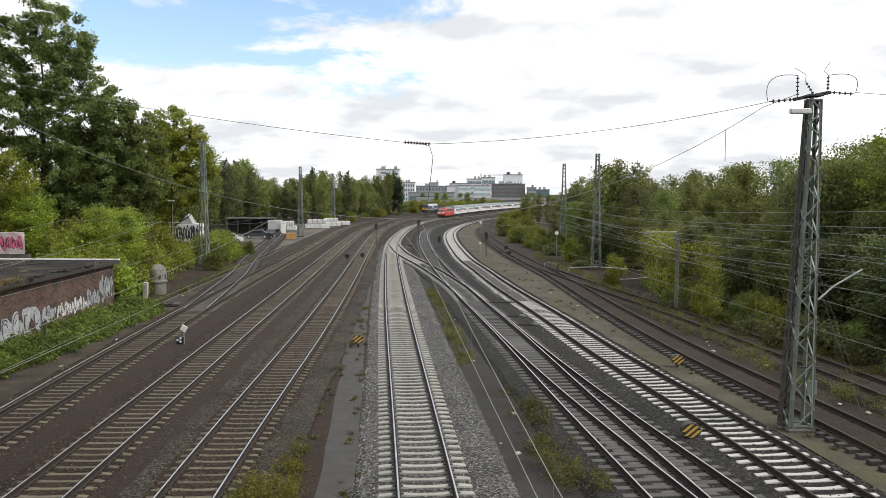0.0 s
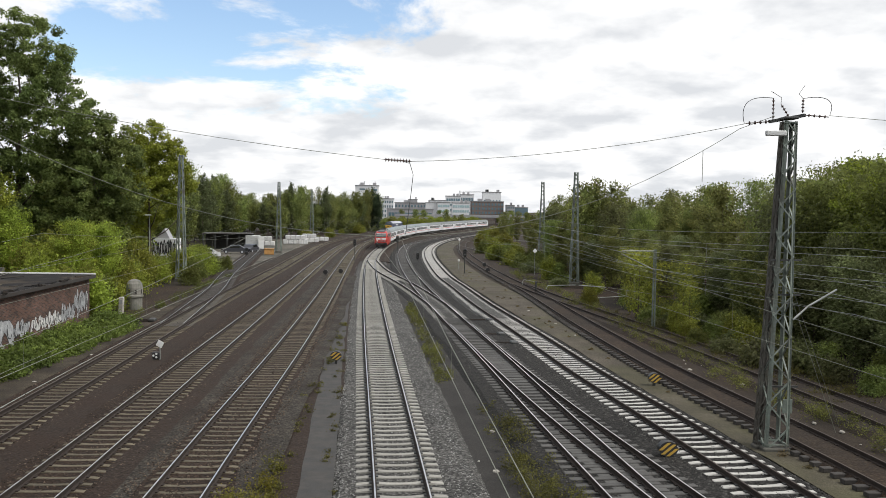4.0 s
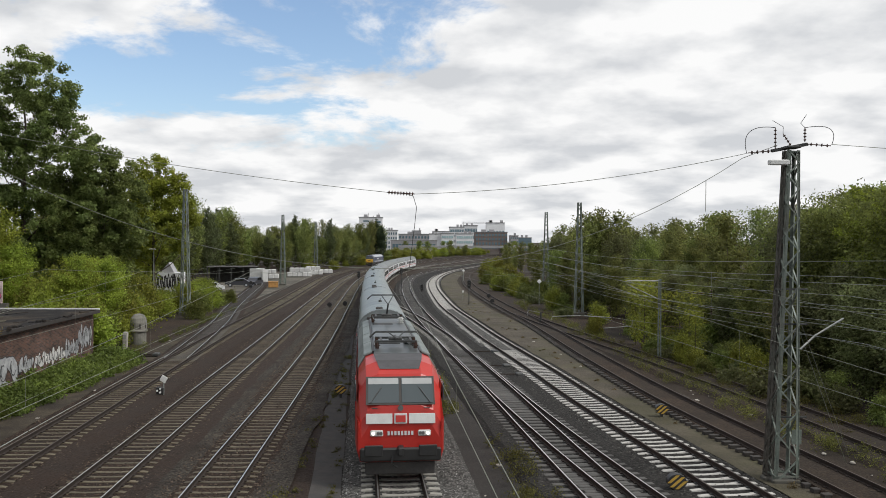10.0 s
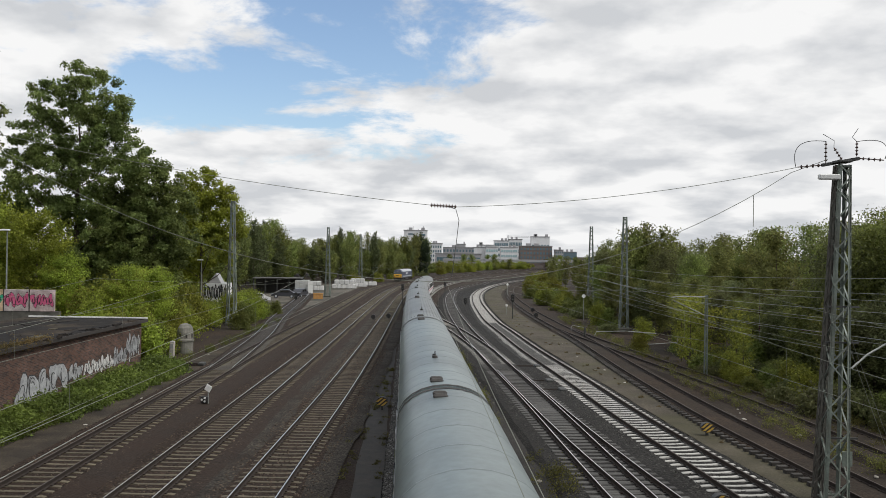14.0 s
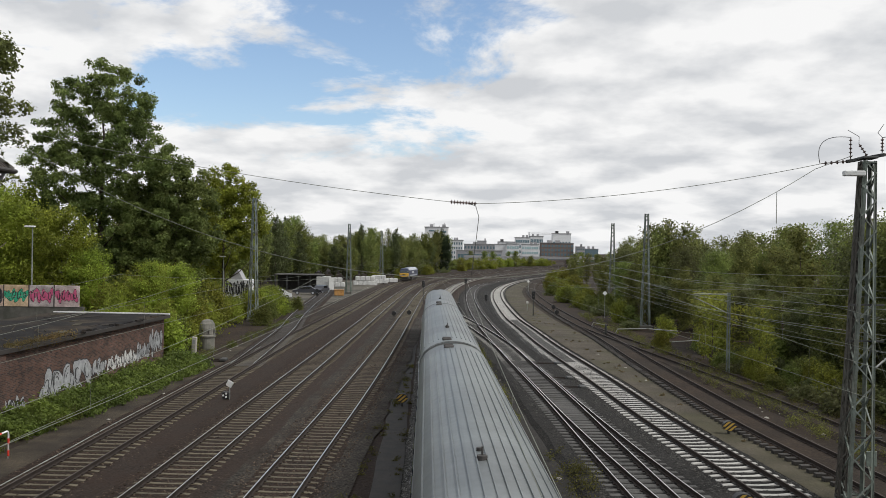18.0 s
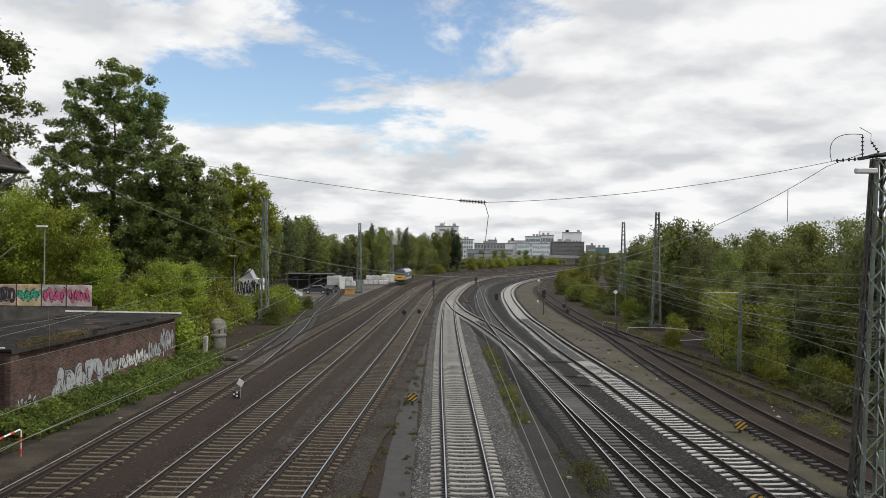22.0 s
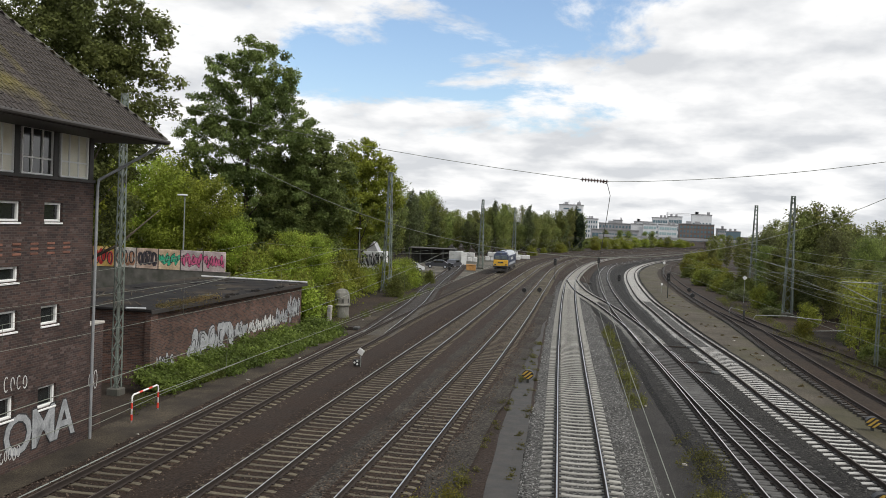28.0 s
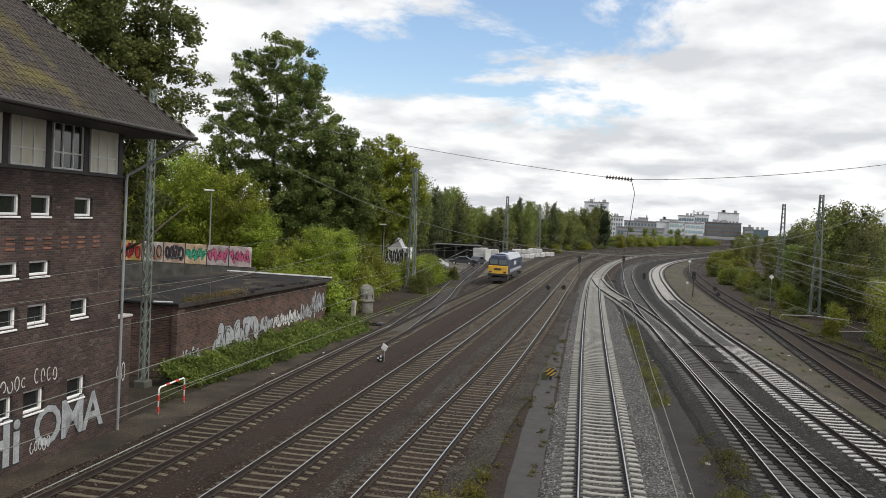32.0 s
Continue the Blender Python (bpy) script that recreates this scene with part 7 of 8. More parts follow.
low_bracket(11.2, 84.0, 1.2, 1.2, 5, 5)
for x0, x1, y, z in ((17.0, 18.0, 45, 4.3), (15.8, 16.7, 52, 4.9)):
    t = thing("wire_insulator", "dark disc insulator string in a side wire", "insulator", "wire insulators")
    insulator_string(t, (x0, y, z), (x1, y - 0.3, z - 0.05), 4, 0.06)
t = thing("hanging_insulator", "two upright insulators on a thin hanging wire", "insulator", "wire insulators")
insulator_string(t, (18.6, 56, 4.3), (18.6, 56, 4.9), 3, 0.09)
insulator_string(t, (18.6, 56, 3.2), (18.6, 56, 3.7), 3, 0.09)
part("hanger", Geo().tube([(18.6, 56, 2.6), (18.6, 56, 6.0)], 0.012, 5), M["wire"], t)


# ---- small things on the ground ----
def marker_drum(x, y, z, r=0.33, w=0.30, turn=0.0, stripes=True):
    """Cable drum cover with slanting black and yellow stripes."""
    t = thing("striped_marker", "round marker with slanting black and yellow stripes", "marker", "striped markers", at=pose(x, y, z, 0, 0, turn))
    ring = [(math.cos(a) * r * (1.0 if math.sin(a) > -0.5 else 0.96), math.sin(a) * r * 0.82) for a in [2 * math.pi * k / 20 for k in range(20)]]
    part("body", Geo().loft([[(u, -w / 2, v) for u, v in ring], [(u, w / 2, v) for u, v in ring]]), M["black"], t)
    for k in range(-1, 2):
        c = k * 0.24
        g = Geo()
        hw = 0.065
        # each stripe is cut to the round face
        ok = [u / 20 for u in range(-20, 21) if (c + u / 20 * 0.35) ** 2 / (r * 0.93) ** 2 + (u / 20 * 0.30) ** 2 / (r * 0.76) ** 2 < 1]
        if len(ok) > 2:
            a, b = ok[0], ok[-1]
            pa, pb = (c + a * 0.35, a * 0.30), (c + b * 0.35, b * 0.30)
            g.add([(pa[0] - hw, -w / 2 - 0.006, pa[1]), (pa[0] + hw, -w / 2 - 0.006, pa[1]), (pb[0] + hw, -w / 2 - 0.006, pb[1]), (pb[0] - hw, -w / 2 - 0.006, pb[1])], [(0, 1, 2, 3)])
            part("stripe", g, M["yellow"], t)
    part("foot", Geo().box((0, 0, -r * 0.82 - 0.12), (0.12, 0.12, 0.3)), M["dark_steel"], t)
    return t


marker_drum(-4.35, 44.2, 0.36, 0.29)
marker_drum(10.95, 39.9, 0.22, 0.28)
marker_drum(8.15, 27.9, 0.22, 0.31)


def dwarf_signal(x, y):
    t = thing("dwarf_signal", "low shunting signal with two white discs", "signal", at=pose(x, y, -0.2, 0, 0, -8) @ Matrix.Scale(0.8, 4))
    part("post", Geo().tube([(0.12, 0, 0), (0.12, 0, 1.3)], 0.035, 8), M["galv"], t)
    part("board", Geo().box((0.14, -0.05, 1.25), (0.42, 0.04, 0.42), Matrix.Rotation(0.5, 3, "Y"), bevel=0.03), M["white_paint"], t, "white tilted board")
    part("lamp_box", Geo().box((-0.12, 0, 0.5), (0.5, 0.3, 0.45), bevel=0.05), M["black"], t)
    for dx, dz in ((-0.25, 0.5), (-0.05, 0.62), (-0.05, 0.4)):
        part("lens", Geo().tube([(dx, -0.15, dz), (dx, -0.19, dz)], 0.07, 12), M["white_paint"], t)
    return t


dwarf_signal(-13.55, 44.6)


def round_signal(x, y, h=0.55, n=2, label="pair of dark round shunting lamps on a low post"):
    t = thing("ground_signal", label, "signal", "ground signals", at=pose(x, y, -0.2))
    part("post", Geo().tube([(0, 0, 0), (0, 0, h)], 0.05, 8), M["dark_steel"], t)
    for k in range(n):
        part("lamp", Geo().tube([(0, -0.2, h + 0.2 + k * 0.62), (0, 0.15, h + 0.2 + k * 0.62)], 0.27, 16), M["black"], t)
    return t


for x, y, n in ((-11.2, 101, 1), (-9.6, 103, 1), (-27.8, 138, 2), (8.6, 118, 1), (8.3, 108, 1)):
    round_signal(x, y, 0.35, n)


def tall_signal(x, y, h, label):
    t = thing("railway_signal", label, "signal", "railway signals", at=pose(x, y, -0.2))
    part("post", Geo().tube([(0, 0, 0), (0, 0, h)], 0.06, 8), M["dark_steel"], t)
    part("head", Geo().box((0, -0.1, h + 0.35), (0.42, 0.25, 0.95), bevel=0.06), M["black"], t)
    for k in range(2):
        part("lens", Geo().tube([(0, -0.23, h + 0.15 + 0.4 * k), (0, -0.28, h + 0.15 + 0.4 * k)], 0.09, 10), M["lens"], t)
    part("visor", Geo().box((0, -0.3, h + 0.72), (0.4, 0.3, 0.03)), M["black"], t)
    return t


tall_signal(5.4, 108, 2.3, "dark two-lamp signal on a thin post beside the bend")
tall_signal(-9.9, 128, 2.6, "dark signal on a thin post between the tracks")
tall_signal(-3.9, 138, 2.8, "dark signal on a thin post before the crossover")
tall_signal(-0.6, 134, 0.4, "low dark signal between curved tracks")


def sign_disc(x, y, h, label="white diamond sign on a thin post", wide=0.42):
    t = thing("track_sign", label, "sign", "track signs", at=pose(x, y, -0.2))
    part("post", Geo().tube([(0, 0, 0), (0, 0, h)], 0.03, 6), M["galv"], t)
    part("plate", Geo().box((0, -0.04, h), (wide, 0.03, wide), Matrix.Rotation(math.pi / 4 if wide > 0.3 else 0.0, 3, "Y"), bevel=0.02), M["white_paint"], t, "white plate")
    return t


sign_disc(14.2, 108, 3.0)
sign_disc(7.2, 165, 2.2)
sign_disc(5.0, 116, 1.2, "small white number board on a thin post", 0.26)


def build_left_small():
    t = thing("concrete_post", "short pale concrete marker post beside the bushes", "post", at=pose(-21.7, 62.7, -0.2, 2, 3, 0))
    part("post", Geo().box((0, 0, 0.7), (0.34, 0.26, 1.5), bevel=0.04), M["concrete"], t)
    part("number_bar", Geo().box((0, -0.14, 1.1), (0.2, 0.01, 0.3)), M["grey_wall"], t)
    t = thing("air_shaft", "old round concrete shaft with a domed cap", "shaft", at=pose(-22.3, 67.5, -0.2) @ Matrix.Diagonal((0.72, 0.72, 0.8, 1)))
    rings = [(0.0, 0.80), (1.15, 0.80), (1.2, 0.92), (1.35, 0.92), (1.4, 0.86), (2.1, 0.86), (2.5, 0.78), (2.8, 0.55), (2.92, 0.2)]
    part("shaft", Geo().loft([[(math.cos(a) * r, math.sin(a) * r, z) for a in [2 * math.pi * k / 20 for k in range(20)]] for z, r in rings]), M["shaft_concrete"], t, smooth=False)
    for a in (-1.9, -1.1, -0.3):
        part("slot", Geo().box((math.cos(a) * 0.84, math.sin(a) * 0.84, 1.75), (0.16, 0.12, 0.4), Matrix.Rotation(a + math.pi / 2, 3, "Z")), M["fascia"], t)
    # red and white tube barrier
    t = thing("tube_barrier", "bent tube barrier with red and white bands", "barrier", at=pose(-17.85, 29.6, -0.2, 0, 0, 95))
    pts = [(0, 0, 0), (0, 0, 0.95), (0.03, 0, 1.05), (0.12, 0, 1.1), (2.1, 0, 1.1), (2.2, 0, 1.05), (2.23, 0, 0.95), (2.23, 0, 0)]
    part("tube", Geo().tube(pts, 0.034, 8), M["white_paint"], t, smooth=True)
    for x, z in ((0, 0.25), (0, 0.7), (2.23, 0.25), (2.23, 0.7)):
        part("red_band", Geo().tube([(x, 0, z - 0.11), (x, 0, z + 0.11)], 0.044, 8), M["red"], t)
    for x in (0.7, 1.5):
        part("red_band", Geo().tube([(x - 0.14, 0, 1.1), (x + 0.14, 0, 1.1)], 0.044, 8), M["red"], t)
    # signal wire and cable trough along the walkway
    ln = TRACKS["left_a"]
    w = [true_point(ln.x_at(y) - 3.35, y, 0.02 + 0.32 * (1 if y > 33 else max(0.0, (y - 20) / 13))) for y in range(5, 130, 4)]
    wire("signal_wire", w, 0.013, label="pale signal wire stretched beside the track", group="signal wires")
    w = [true_point(ln.x_at(y) - 1.3, y, -0.02) for y in range(-20, 70, 4)]
    wire("ground_cable", w, 0.02, material=M["galv"], label="grey cable laid along the rail", group="ground cables")


build_left_small()


def point_machine(x, y, turn):
    t = thing("point_machine", "grey point machine with rods beside the track", "point machine", "point machines", at=pose(x, y, -0.2, 0, 0, turn))
    part("case", Geo().box((0, 0, 0.18), (0.42, 0.75, 0.22), bevel=0.05), M["dark_steel"], t)
    part("frame", Geo().box((-0.5, 0.3, 0.10), (1.5, 0.07, 0.06)).box((-0.5, -0.3, 0.10), (1.5, 0.07, 0.06)), M["rust"], t)
    part("rod", Geo().tube([(-0.3, 0.15, 0.2), (-1.6, 0.15, 0.2)], 0.025, 6), M["rust"], t)
    part("rod", Geo().tube([(-0.3, -0.15, 0.2), (-1.6, -0.15, 0.2)], 0.02, 6), M["rust"], t)
    return t


point_machine(4.95, 62, 6)
point_machine(5.15, 55, 6)
point_machine(5.6, 51.5, 6)
point_machine(-4.6, 127, 0)
point_machine(-18.6, 60, 5)


def litter():
    """Pale stones and scraps that lie about between the tracks."""
    rng = random.Random(8)
    spots = [("main", 3.2, 22, 90, 26), ("left_c", -2.0, 20, 90, 20), ("left_b", -2.0, 20, 80, 14), ("right_c", 3.4, 24, 80, 24), ("left_a", -2.6, 22, 70, 22), ("right_d", 2.4, 26, 80, 24), ("right_a", 2.6, 22, 60, 12)]
    base = []
    for k in range(4):
        g = Geo()
        rings = []
        for z, s in ((0, 0.8), (0.4, 1.0), (0.8, 0.75), (1.0, 0.35)):
            rings.append([(math.cos(a) * s * rng.uniform(0.75, 1.2), math.sin(a) * s * rng.uniform(0.6, 1.0), z * 0.7) for a in [6.283 * i / 7 for i in range(7)]])
        base.append(g.loft(rings).mesh("stone", M["concrete"]))
    for key, off, y0, y1, n in spots:
        ln = TRACKS[key]
        for _ in range(n):
            y = rng.uniform(y0, y1)
            s = rng.uniform(0.04, 0.14)
            o = solo("stone", rng.choice(base), None, "pale loose stone between the tracks", "stone", "loose stones",
                     at=Matrix.Translation((ln.x_at(y) + off + rng.uniform(-0.9, 0.9), y, -0.20)) @ Matrix.Rotation(rng.uniform(0, 6), 4, "Z") @ Matrix.Diagonal((s, s, s, 1)))


litter()


# ---- yard beyond the siding ----
M.update(
    yard_dirt=stone_mat("yard_dirt", [(0.085, 0.076, 0.064), (0.115, 0.103, 0.086), (0.15, 0.135, 0.112)], 0.06, 0.35, 0.75, patch=(0.05, 0.05, 0.038), patch_cover=0.55, patch_scale=0.12, patch_soft=0.1),
    bag=mat("white_bag_fabric", (0.5, 0.5, 0.49), 0.8, var=0.16, scale=0.8, fine=6, bump=0.3, bump_scale=8, dist=0.03, island_var=0.12),
    crate=mat("orange_crate", (0.42, 0.22, 0.07), 0.8, var=0.2, bump=0.2),
    container=mat("pale_container", (0.52, 0.53, 0.52), 0.6, var=0.1, scale=0.6, second=(0.4, 0.39, 0.37), cover=0.6, bump=0.05),
    car_white=mat("white_car_paint", (0.62, 0.63, 0.64), 0.3, var=0.04, bump=0),
    car_dark=mat("dark_car_paint", (0.04, 0.042, 0.05), 0.3, var=0.04, bump=0),
    hut_dark=mat("dark_shed_interior", (0.06, 0.058, 0.055), 0.9, var=0.15, bump=0.1),
)


def bag_stack(x, y, n, rows, turn):
    rng = random.Random(int(x * 3 + y))
    t = thing("bag_stack", "stack of white filled bulk bags in the yard", "bags", "bulk bag stacks", at=pose(x, y, -0.22, 0, 0, turn))
    for r in range(rows):
        for k in range(n - r):
            g = Geo().box((k * 1.05 + r * 0.5, rng.uniform(-0.08, 0.08), 0.5 + r * 0.95), (1.04, 1.0, 0.97), bevel=0.12)
            part("bag", g, M["bag"], t)
    return t


bag_stack(-33.5, 176, 4, 2, 8)
bag_stack(-29.2, 186, 5, 2, 10)
bag_stack(-27.0, 196, 4, 2, 12)
bag_stack(-24.6, 204, 3, 1, 12)


def build_yard():
    yard = Geo().loft([[tuple(true_point(a, y, -0.17)), tuple(true_point(b, y, -0.17))] for a, b, y in [(-40 - 4 * min(1.0, max(0, y - 104) / 26), -22.5 - 2.5 * (y - 100) / 115, y) for y in range(104, 218, 6)]], closed=False)
    solo("yard_ground", yard, M["yard_dirt"], "pale sandy yard beside the tracks", "ground", kind="structure")
    t = thing("open_shed", "open flat-roofed yard shed with a dark inside", "shed", at=pose(-35.8, 160, -0.2, 0, 0, 6))
    part("roof", Geo().box((0, 2, 2.9), (9.0, 5, 0.16), bevel=0.03), M["hut_dark"], t)
    part("back_wall", Geo().box((0, 4.3, 1.4), (9.0, 0.2, 2.8)), M["hut_dark"], t)
    for k in range(5):
        part("post", Geo().box((-4.3 + 2.15 * k, -0.3, 1.4), (0.2, 0.2, 2.8)), M["dark_steel"], t)
    t = thing("pale_container", "pale corrugated metal container in the yard", "container", at=pose(-31.2, 160, -0.2, 0, 0, 6))
    part("body", Geo().box((0, 1.2, 1.3), (2.5, 2.4, 2.6), bevel=0.03), M["container"], t)
    for k in range(9):
        part("rib", Geo().box((-1.1 + 0.275 * k, -0.02, 1.3), (0.12, 0.06, 2.3)), M["container"], t)
    part("open_door", Geo().box((1.6, -0.35, 1.3), (1.1, 0.06, 2.4), Matrix.Rotation(0.5, 3, "Z")), M["container"], t)
    t = thing("wooden_crate", "small orange-brown crate on the yard edge", "crate", at=pose(-25.4, 144.5, -0.2, 0, 0, 10))
    part("box", Geo().box((0, 0, 0.5), (1.6, 1.0, 0.9), bevel=0.03), M["crate"], t)
    part("lid", Geo().box((0, 0, 0.98), (1.7, 1.1, 0.06)), M["crate"], t)
    # painted white wall with a gabled hut behind
    t = thing("hut", "small hut with a white scribbled wall and a gable", "hut", at=pose(-33.6, 112.6, -0.2, 0, 0, 4))
    part("wall", Geo().box((0, 1.5, 1.9), (3.6, 3.0, 3.6)), M["white_wall"], t)
    part("gable", Geo().add([(-0.9, 0.4, 3.7), (0.9, 0.4, 3.7), (0.2, 0.4, 5.0), (-0.9, 2.6, 3.7), (0.9, 2.6, 3.7), (0.2, 2.6, 5.0)], [(0, 1, 2), (5, 4, 3), (0, 2, 5, 3), (1, 4, 5, 2), (0, 3, 4, 1)]), M["grey_wall"], t)
    scrawl(t, -1.7, 1.7, 1.4, 3.6, -0.012, M["black_graf"], 21, 18, 0.045, "black scribbled paint")


def car(x, y, turn, paint, label):
    t = thing("parked_car", label, "car", "parked cars", at=pose(x, y, -0.17, 0, 0, turn))
    body = Geo()
    prof = [(-2.1, 0.35), (-2.15, 0.75), (-1.3, 0.9), (-0.6, 1.4), (0.9, 1.42), (1.6, 0.95), (2.1, 0.8), (2.12, 0.35)]
    body.loft([[(px_, sy * 0.82, z) for px_, z in prof] for sy in (-1, 1)])
    part("body", body, paint, t)
    for sy in (-1, 1):
        part("side_window", Geo().box((0.1, sy * 0.825, 1.15), (1.6, 0.02, 0.36), bevel=0.008), M["glass"], t)
        for wx in (-1.3, 1.3):
            w = part("wheel", Geo().tube([(wx, sy * 0.72, 0.32), (wx, sy * 0.86, 0.32)], 0.32, 14), M["black"], t)
            part("rim", Geo().tube([(wx, sy * 0.86, 0.32), (wx, sy * 0.875, 0.32)], 0.19, 12), M["silver"], w)
    return t


build_yard()
car(-33.0, 133, 20, M["car_white"], "small white car parked by the bushes")
car(-29.6, 150, 80, M["car_dark"], "dark car parked before the open shed")
car(-31.5, 146, 10, M["car_dark"], "dark car parked beside a white one")


# ---- trees and bushes in place ----
def placed(src, x, y, s=1.0, sz=None, turn=None, rng=random.Random(77)):
    """A copy of a plant, scaled and turned."""
    a = rng.random() * 360 if turn is None else turn
    return copy_thing(src, site(pose(x, y, -0.22, 0, 0, a)) @ Matrix.Diagonal((s, s, sz or s, 1)))


M.update(
    dark_slim=leaf_mat("dark_poplar_leaves", (0.125, 0.155, 0.065), (0.085, 0.11, 0.05)),
    deep_dark=leaf_mat("dark_conifer_leaves", (0.05, 0.07, 0.035), (0.035, 0.05, 0.028)),
    deep_green=leaf_mat("deep_green_leaves", (0.150, 0.178, 0.070), (0.102, 0.110, 0.053)),
    yellow_weed=leaf_mat("yellow_flower_weed", (0.22, 0.22, 0.03), (0.12, 0.14, 0.04)),
    dry_grass=leaf_mat("dry_grass", (0.22, 0.18, 0.09), (0.14, 0.14, 0.06)),
)
OAK = [(0.3, 23.6, 2.9), (-3.1, 23.0, 2.0), (3.0, 21.9, 2.2), (-4.4, 19.4, 2.5), (0.0, 19.2, 3.9), (4.1, 18.6, 2.3), (6.6, 16.3, 2.3), (-4.2, 15.4, 3.0), (0.6, 14.2, 3.9),
       (5.2, 13.4, 3.0), (-3.2, 10.6, 3.0), (1.7, 9.8, 3.5), (6.4, 9.6, 2.9), (-1.5, 6.2, 2.8), (4.0, 5.8, 2.8)]
oak = lobed_tree("oak_tree", "very tall oak tree with a dense dark green crown", 26.5, OAK, 900, 92000, 0.125, M["oak"], 3, 0.36)
oak.matrix_world = site(pose(-39.7, 86.2, -0.2))
OAK_B = [(0.0, 20.0, 3.0), (2.6, 18.2, 2.4), (-2.8, 18.0, 2.6), (3.3, 14.8, 2.3), (0.2, 15.2, 3.2), (-3.4, 14.2, 2.6), (2.2, 11.6, 2.2), (-1.6, 11.0, 2.6), (0.5, 8.0, 2.4)]
oak_b = lobed_tree("oak_tree", "big dark oak tree that rises behind the signal box", 22.5, OAK_B, 620, 62000, 0.11, M["oak"], 13, 0.36)
oak_b.matrix_world = site(pose(-31.4, 45.3, -0.2))
LOW_OAK = [(0.0, 14.8, 2.4), (-2.0, 12.6, 2.2), (1.9, 12.4, 2.0), (0.2, 10.4, 2.6), (2.4, 8.6, 2.2), (-2.2, 8.4, 2.4), (0.2, 5.6, 2.8)]
low_oak = lobed_tree("oak_tree", "rounded oak tree beside the tallest one", 17.5, LOW_OAK, 330, 34000, 0.12, M["oak"], 23, 0.26)
low_oak.matrix_world = site(pose(-32.4, 87.5, -0.2))
LEAFY = [(0.0, 14.4, 2.2), (-2.0, 13.0, 1.9), (2.1, 12.8, 1.9), (0.0, 11.2, 2.6), (3.0, 10.2, 1.9), (-2.8, 9.8, 2.2), (0.8, 8.0, 2.6), (-2.2, 6.0, 2.2)]
leafy = lobed_tree("leafy_tree", "mid green broad-leaved tree with a rounded crown", 17.0, LEAFY, 380, 34000, 0.115, M["maple"], 5, 0.24)
leafy.matrix_world = site(pose(-31.6, 101.0, -0.2)) @ Matrix.Scale(1.07, 4)
fresh = twig_tree("leafy_tree", "light green young tree behind the painted wall", 12.6, 7.4, 0.6, 60, 20000, 0.105, M["maple"], 6, 0.15, full=0.55, rise=0.7, spread=0.24)
fresh.matrix_world = site(pose(-44.0, 78.0, -0.2), False)
for x, y, s in ((-39.7, 78.3, 0.9), (-48.0, 77.6, 1.04), (-52.0, 79, 1.05), (-46.5, 84, 1.1), (-49.5, 74.5, 1.0), (-53.5, 70, 1.05), (-57, 74, 1.1), (-36.8, 77.5, 0.6)):
    placed(fresh, x, y, s)
far_a = twig_tree("woodland_tree", "green woodland tree at the edge of the railway", 11.5, 6.4, 0.4, 40, 5200, 0.17, M["far_green"], 8, 0.12, full=0.7, rise=0.9, spread=0.21)
far_b = twig_tree("woodland_tree", "slim birch with a thin grey-green crown", 12.5, 5.2, 0.6, 44, 4800, 0.14, M["birch"], 9, 0.09, full=0.85, rise=1.2, spread=0.18)
far_c = twig_tree("poplar_tree", "dark pointed slim tree in the belt", 13.0, 5.0, 0.4, 44, 4400, 0.15, M["dark_slim"], 10, 0.10, full=1.05, rise=1.0, spread=0.10)
far_d = twig_tree("poplar_tree", "dark dense pointed tree before the town", 13.0, 4.0, 0.4, 44, 4400, 0.17, M["deep_dark"], 11, 0.10, full=1.15, rise=1.3, spread=0.18)
far_d.matrix_world = site(pose(-19.5, 303, -0.2), False)
mid_a = twig_tree("woodland_tree", "green mixed tree on the far bank", 10.5, 6.6, 0.3, 58, 17000, 0.085, M["far_green"], 18, 0.13, full=0.65, rise=0.8, spread=0.21)
mid_b = twig_tree("birch_tree", "airy yellow-green birch on the far bank", 10.5, 5.0, 0.4, 48, 8200, 0.10, M["birch"], 19, 0.09, full=0.95, rise=1.2, spread=0.16, droop=0.3)
mid_c = twig_tree("woodland_tree", "dark brown-green tree in the shade of the bank", 10.0, 5.8, 0.2, 50, 10000, 0.10, M["deep_green"], 29, 0.12, full=0.75, rise=0.9, spread=0.20)
shrub = make_bush("wild bush with yellow-green leaves", 3.4, 4.2, 5200, 0.09, M["bush"], 4)
sunny = make_bush("wild bush with bright yellow-green leaves", 3.4, 4.2, 5200, 0.085, M["maple"], 34)
sunny.matrix_world = site(pose(-27.5, 70.5, -0.2), False)
tall_bush = twig_tree("tall_bush", "tall airy bush with yellow-green shoots", 5.2, 2.8, 0.1, 22, 1250, 0.07, M["bush"], 44, 0.05, group="bushes", full=0.7, rise=1.5, spread=0.10)
tall_bush.matrix_world = site(pose(16.6, 66, -0.2), False)
shrub_b = make_bush("dense mid-green wild bush", 2.6, 3.6, 4400, 0.09, M["far_green"], 14)
shrub_c = make_bush("low dark bramble bush", 1.7, 3.4, 3200, 0.10, M["deep_green"], 24)
far_a.matrix_world, far_b.matrix_world, far_c.matrix_world = site(pose(-46, 118, -0.2), False), site(pose(-44, 124, -0.2), False), site(pose(-43, 131, -0.2), False)
mid_a.matrix_world, mid_b.matrix_world, mid_c.matrix_world = site(pose(27, 62, -0.2), False), site(pose(24.5, 70, -0.2), False), site(pose(24.5, 58, -0.2), False)
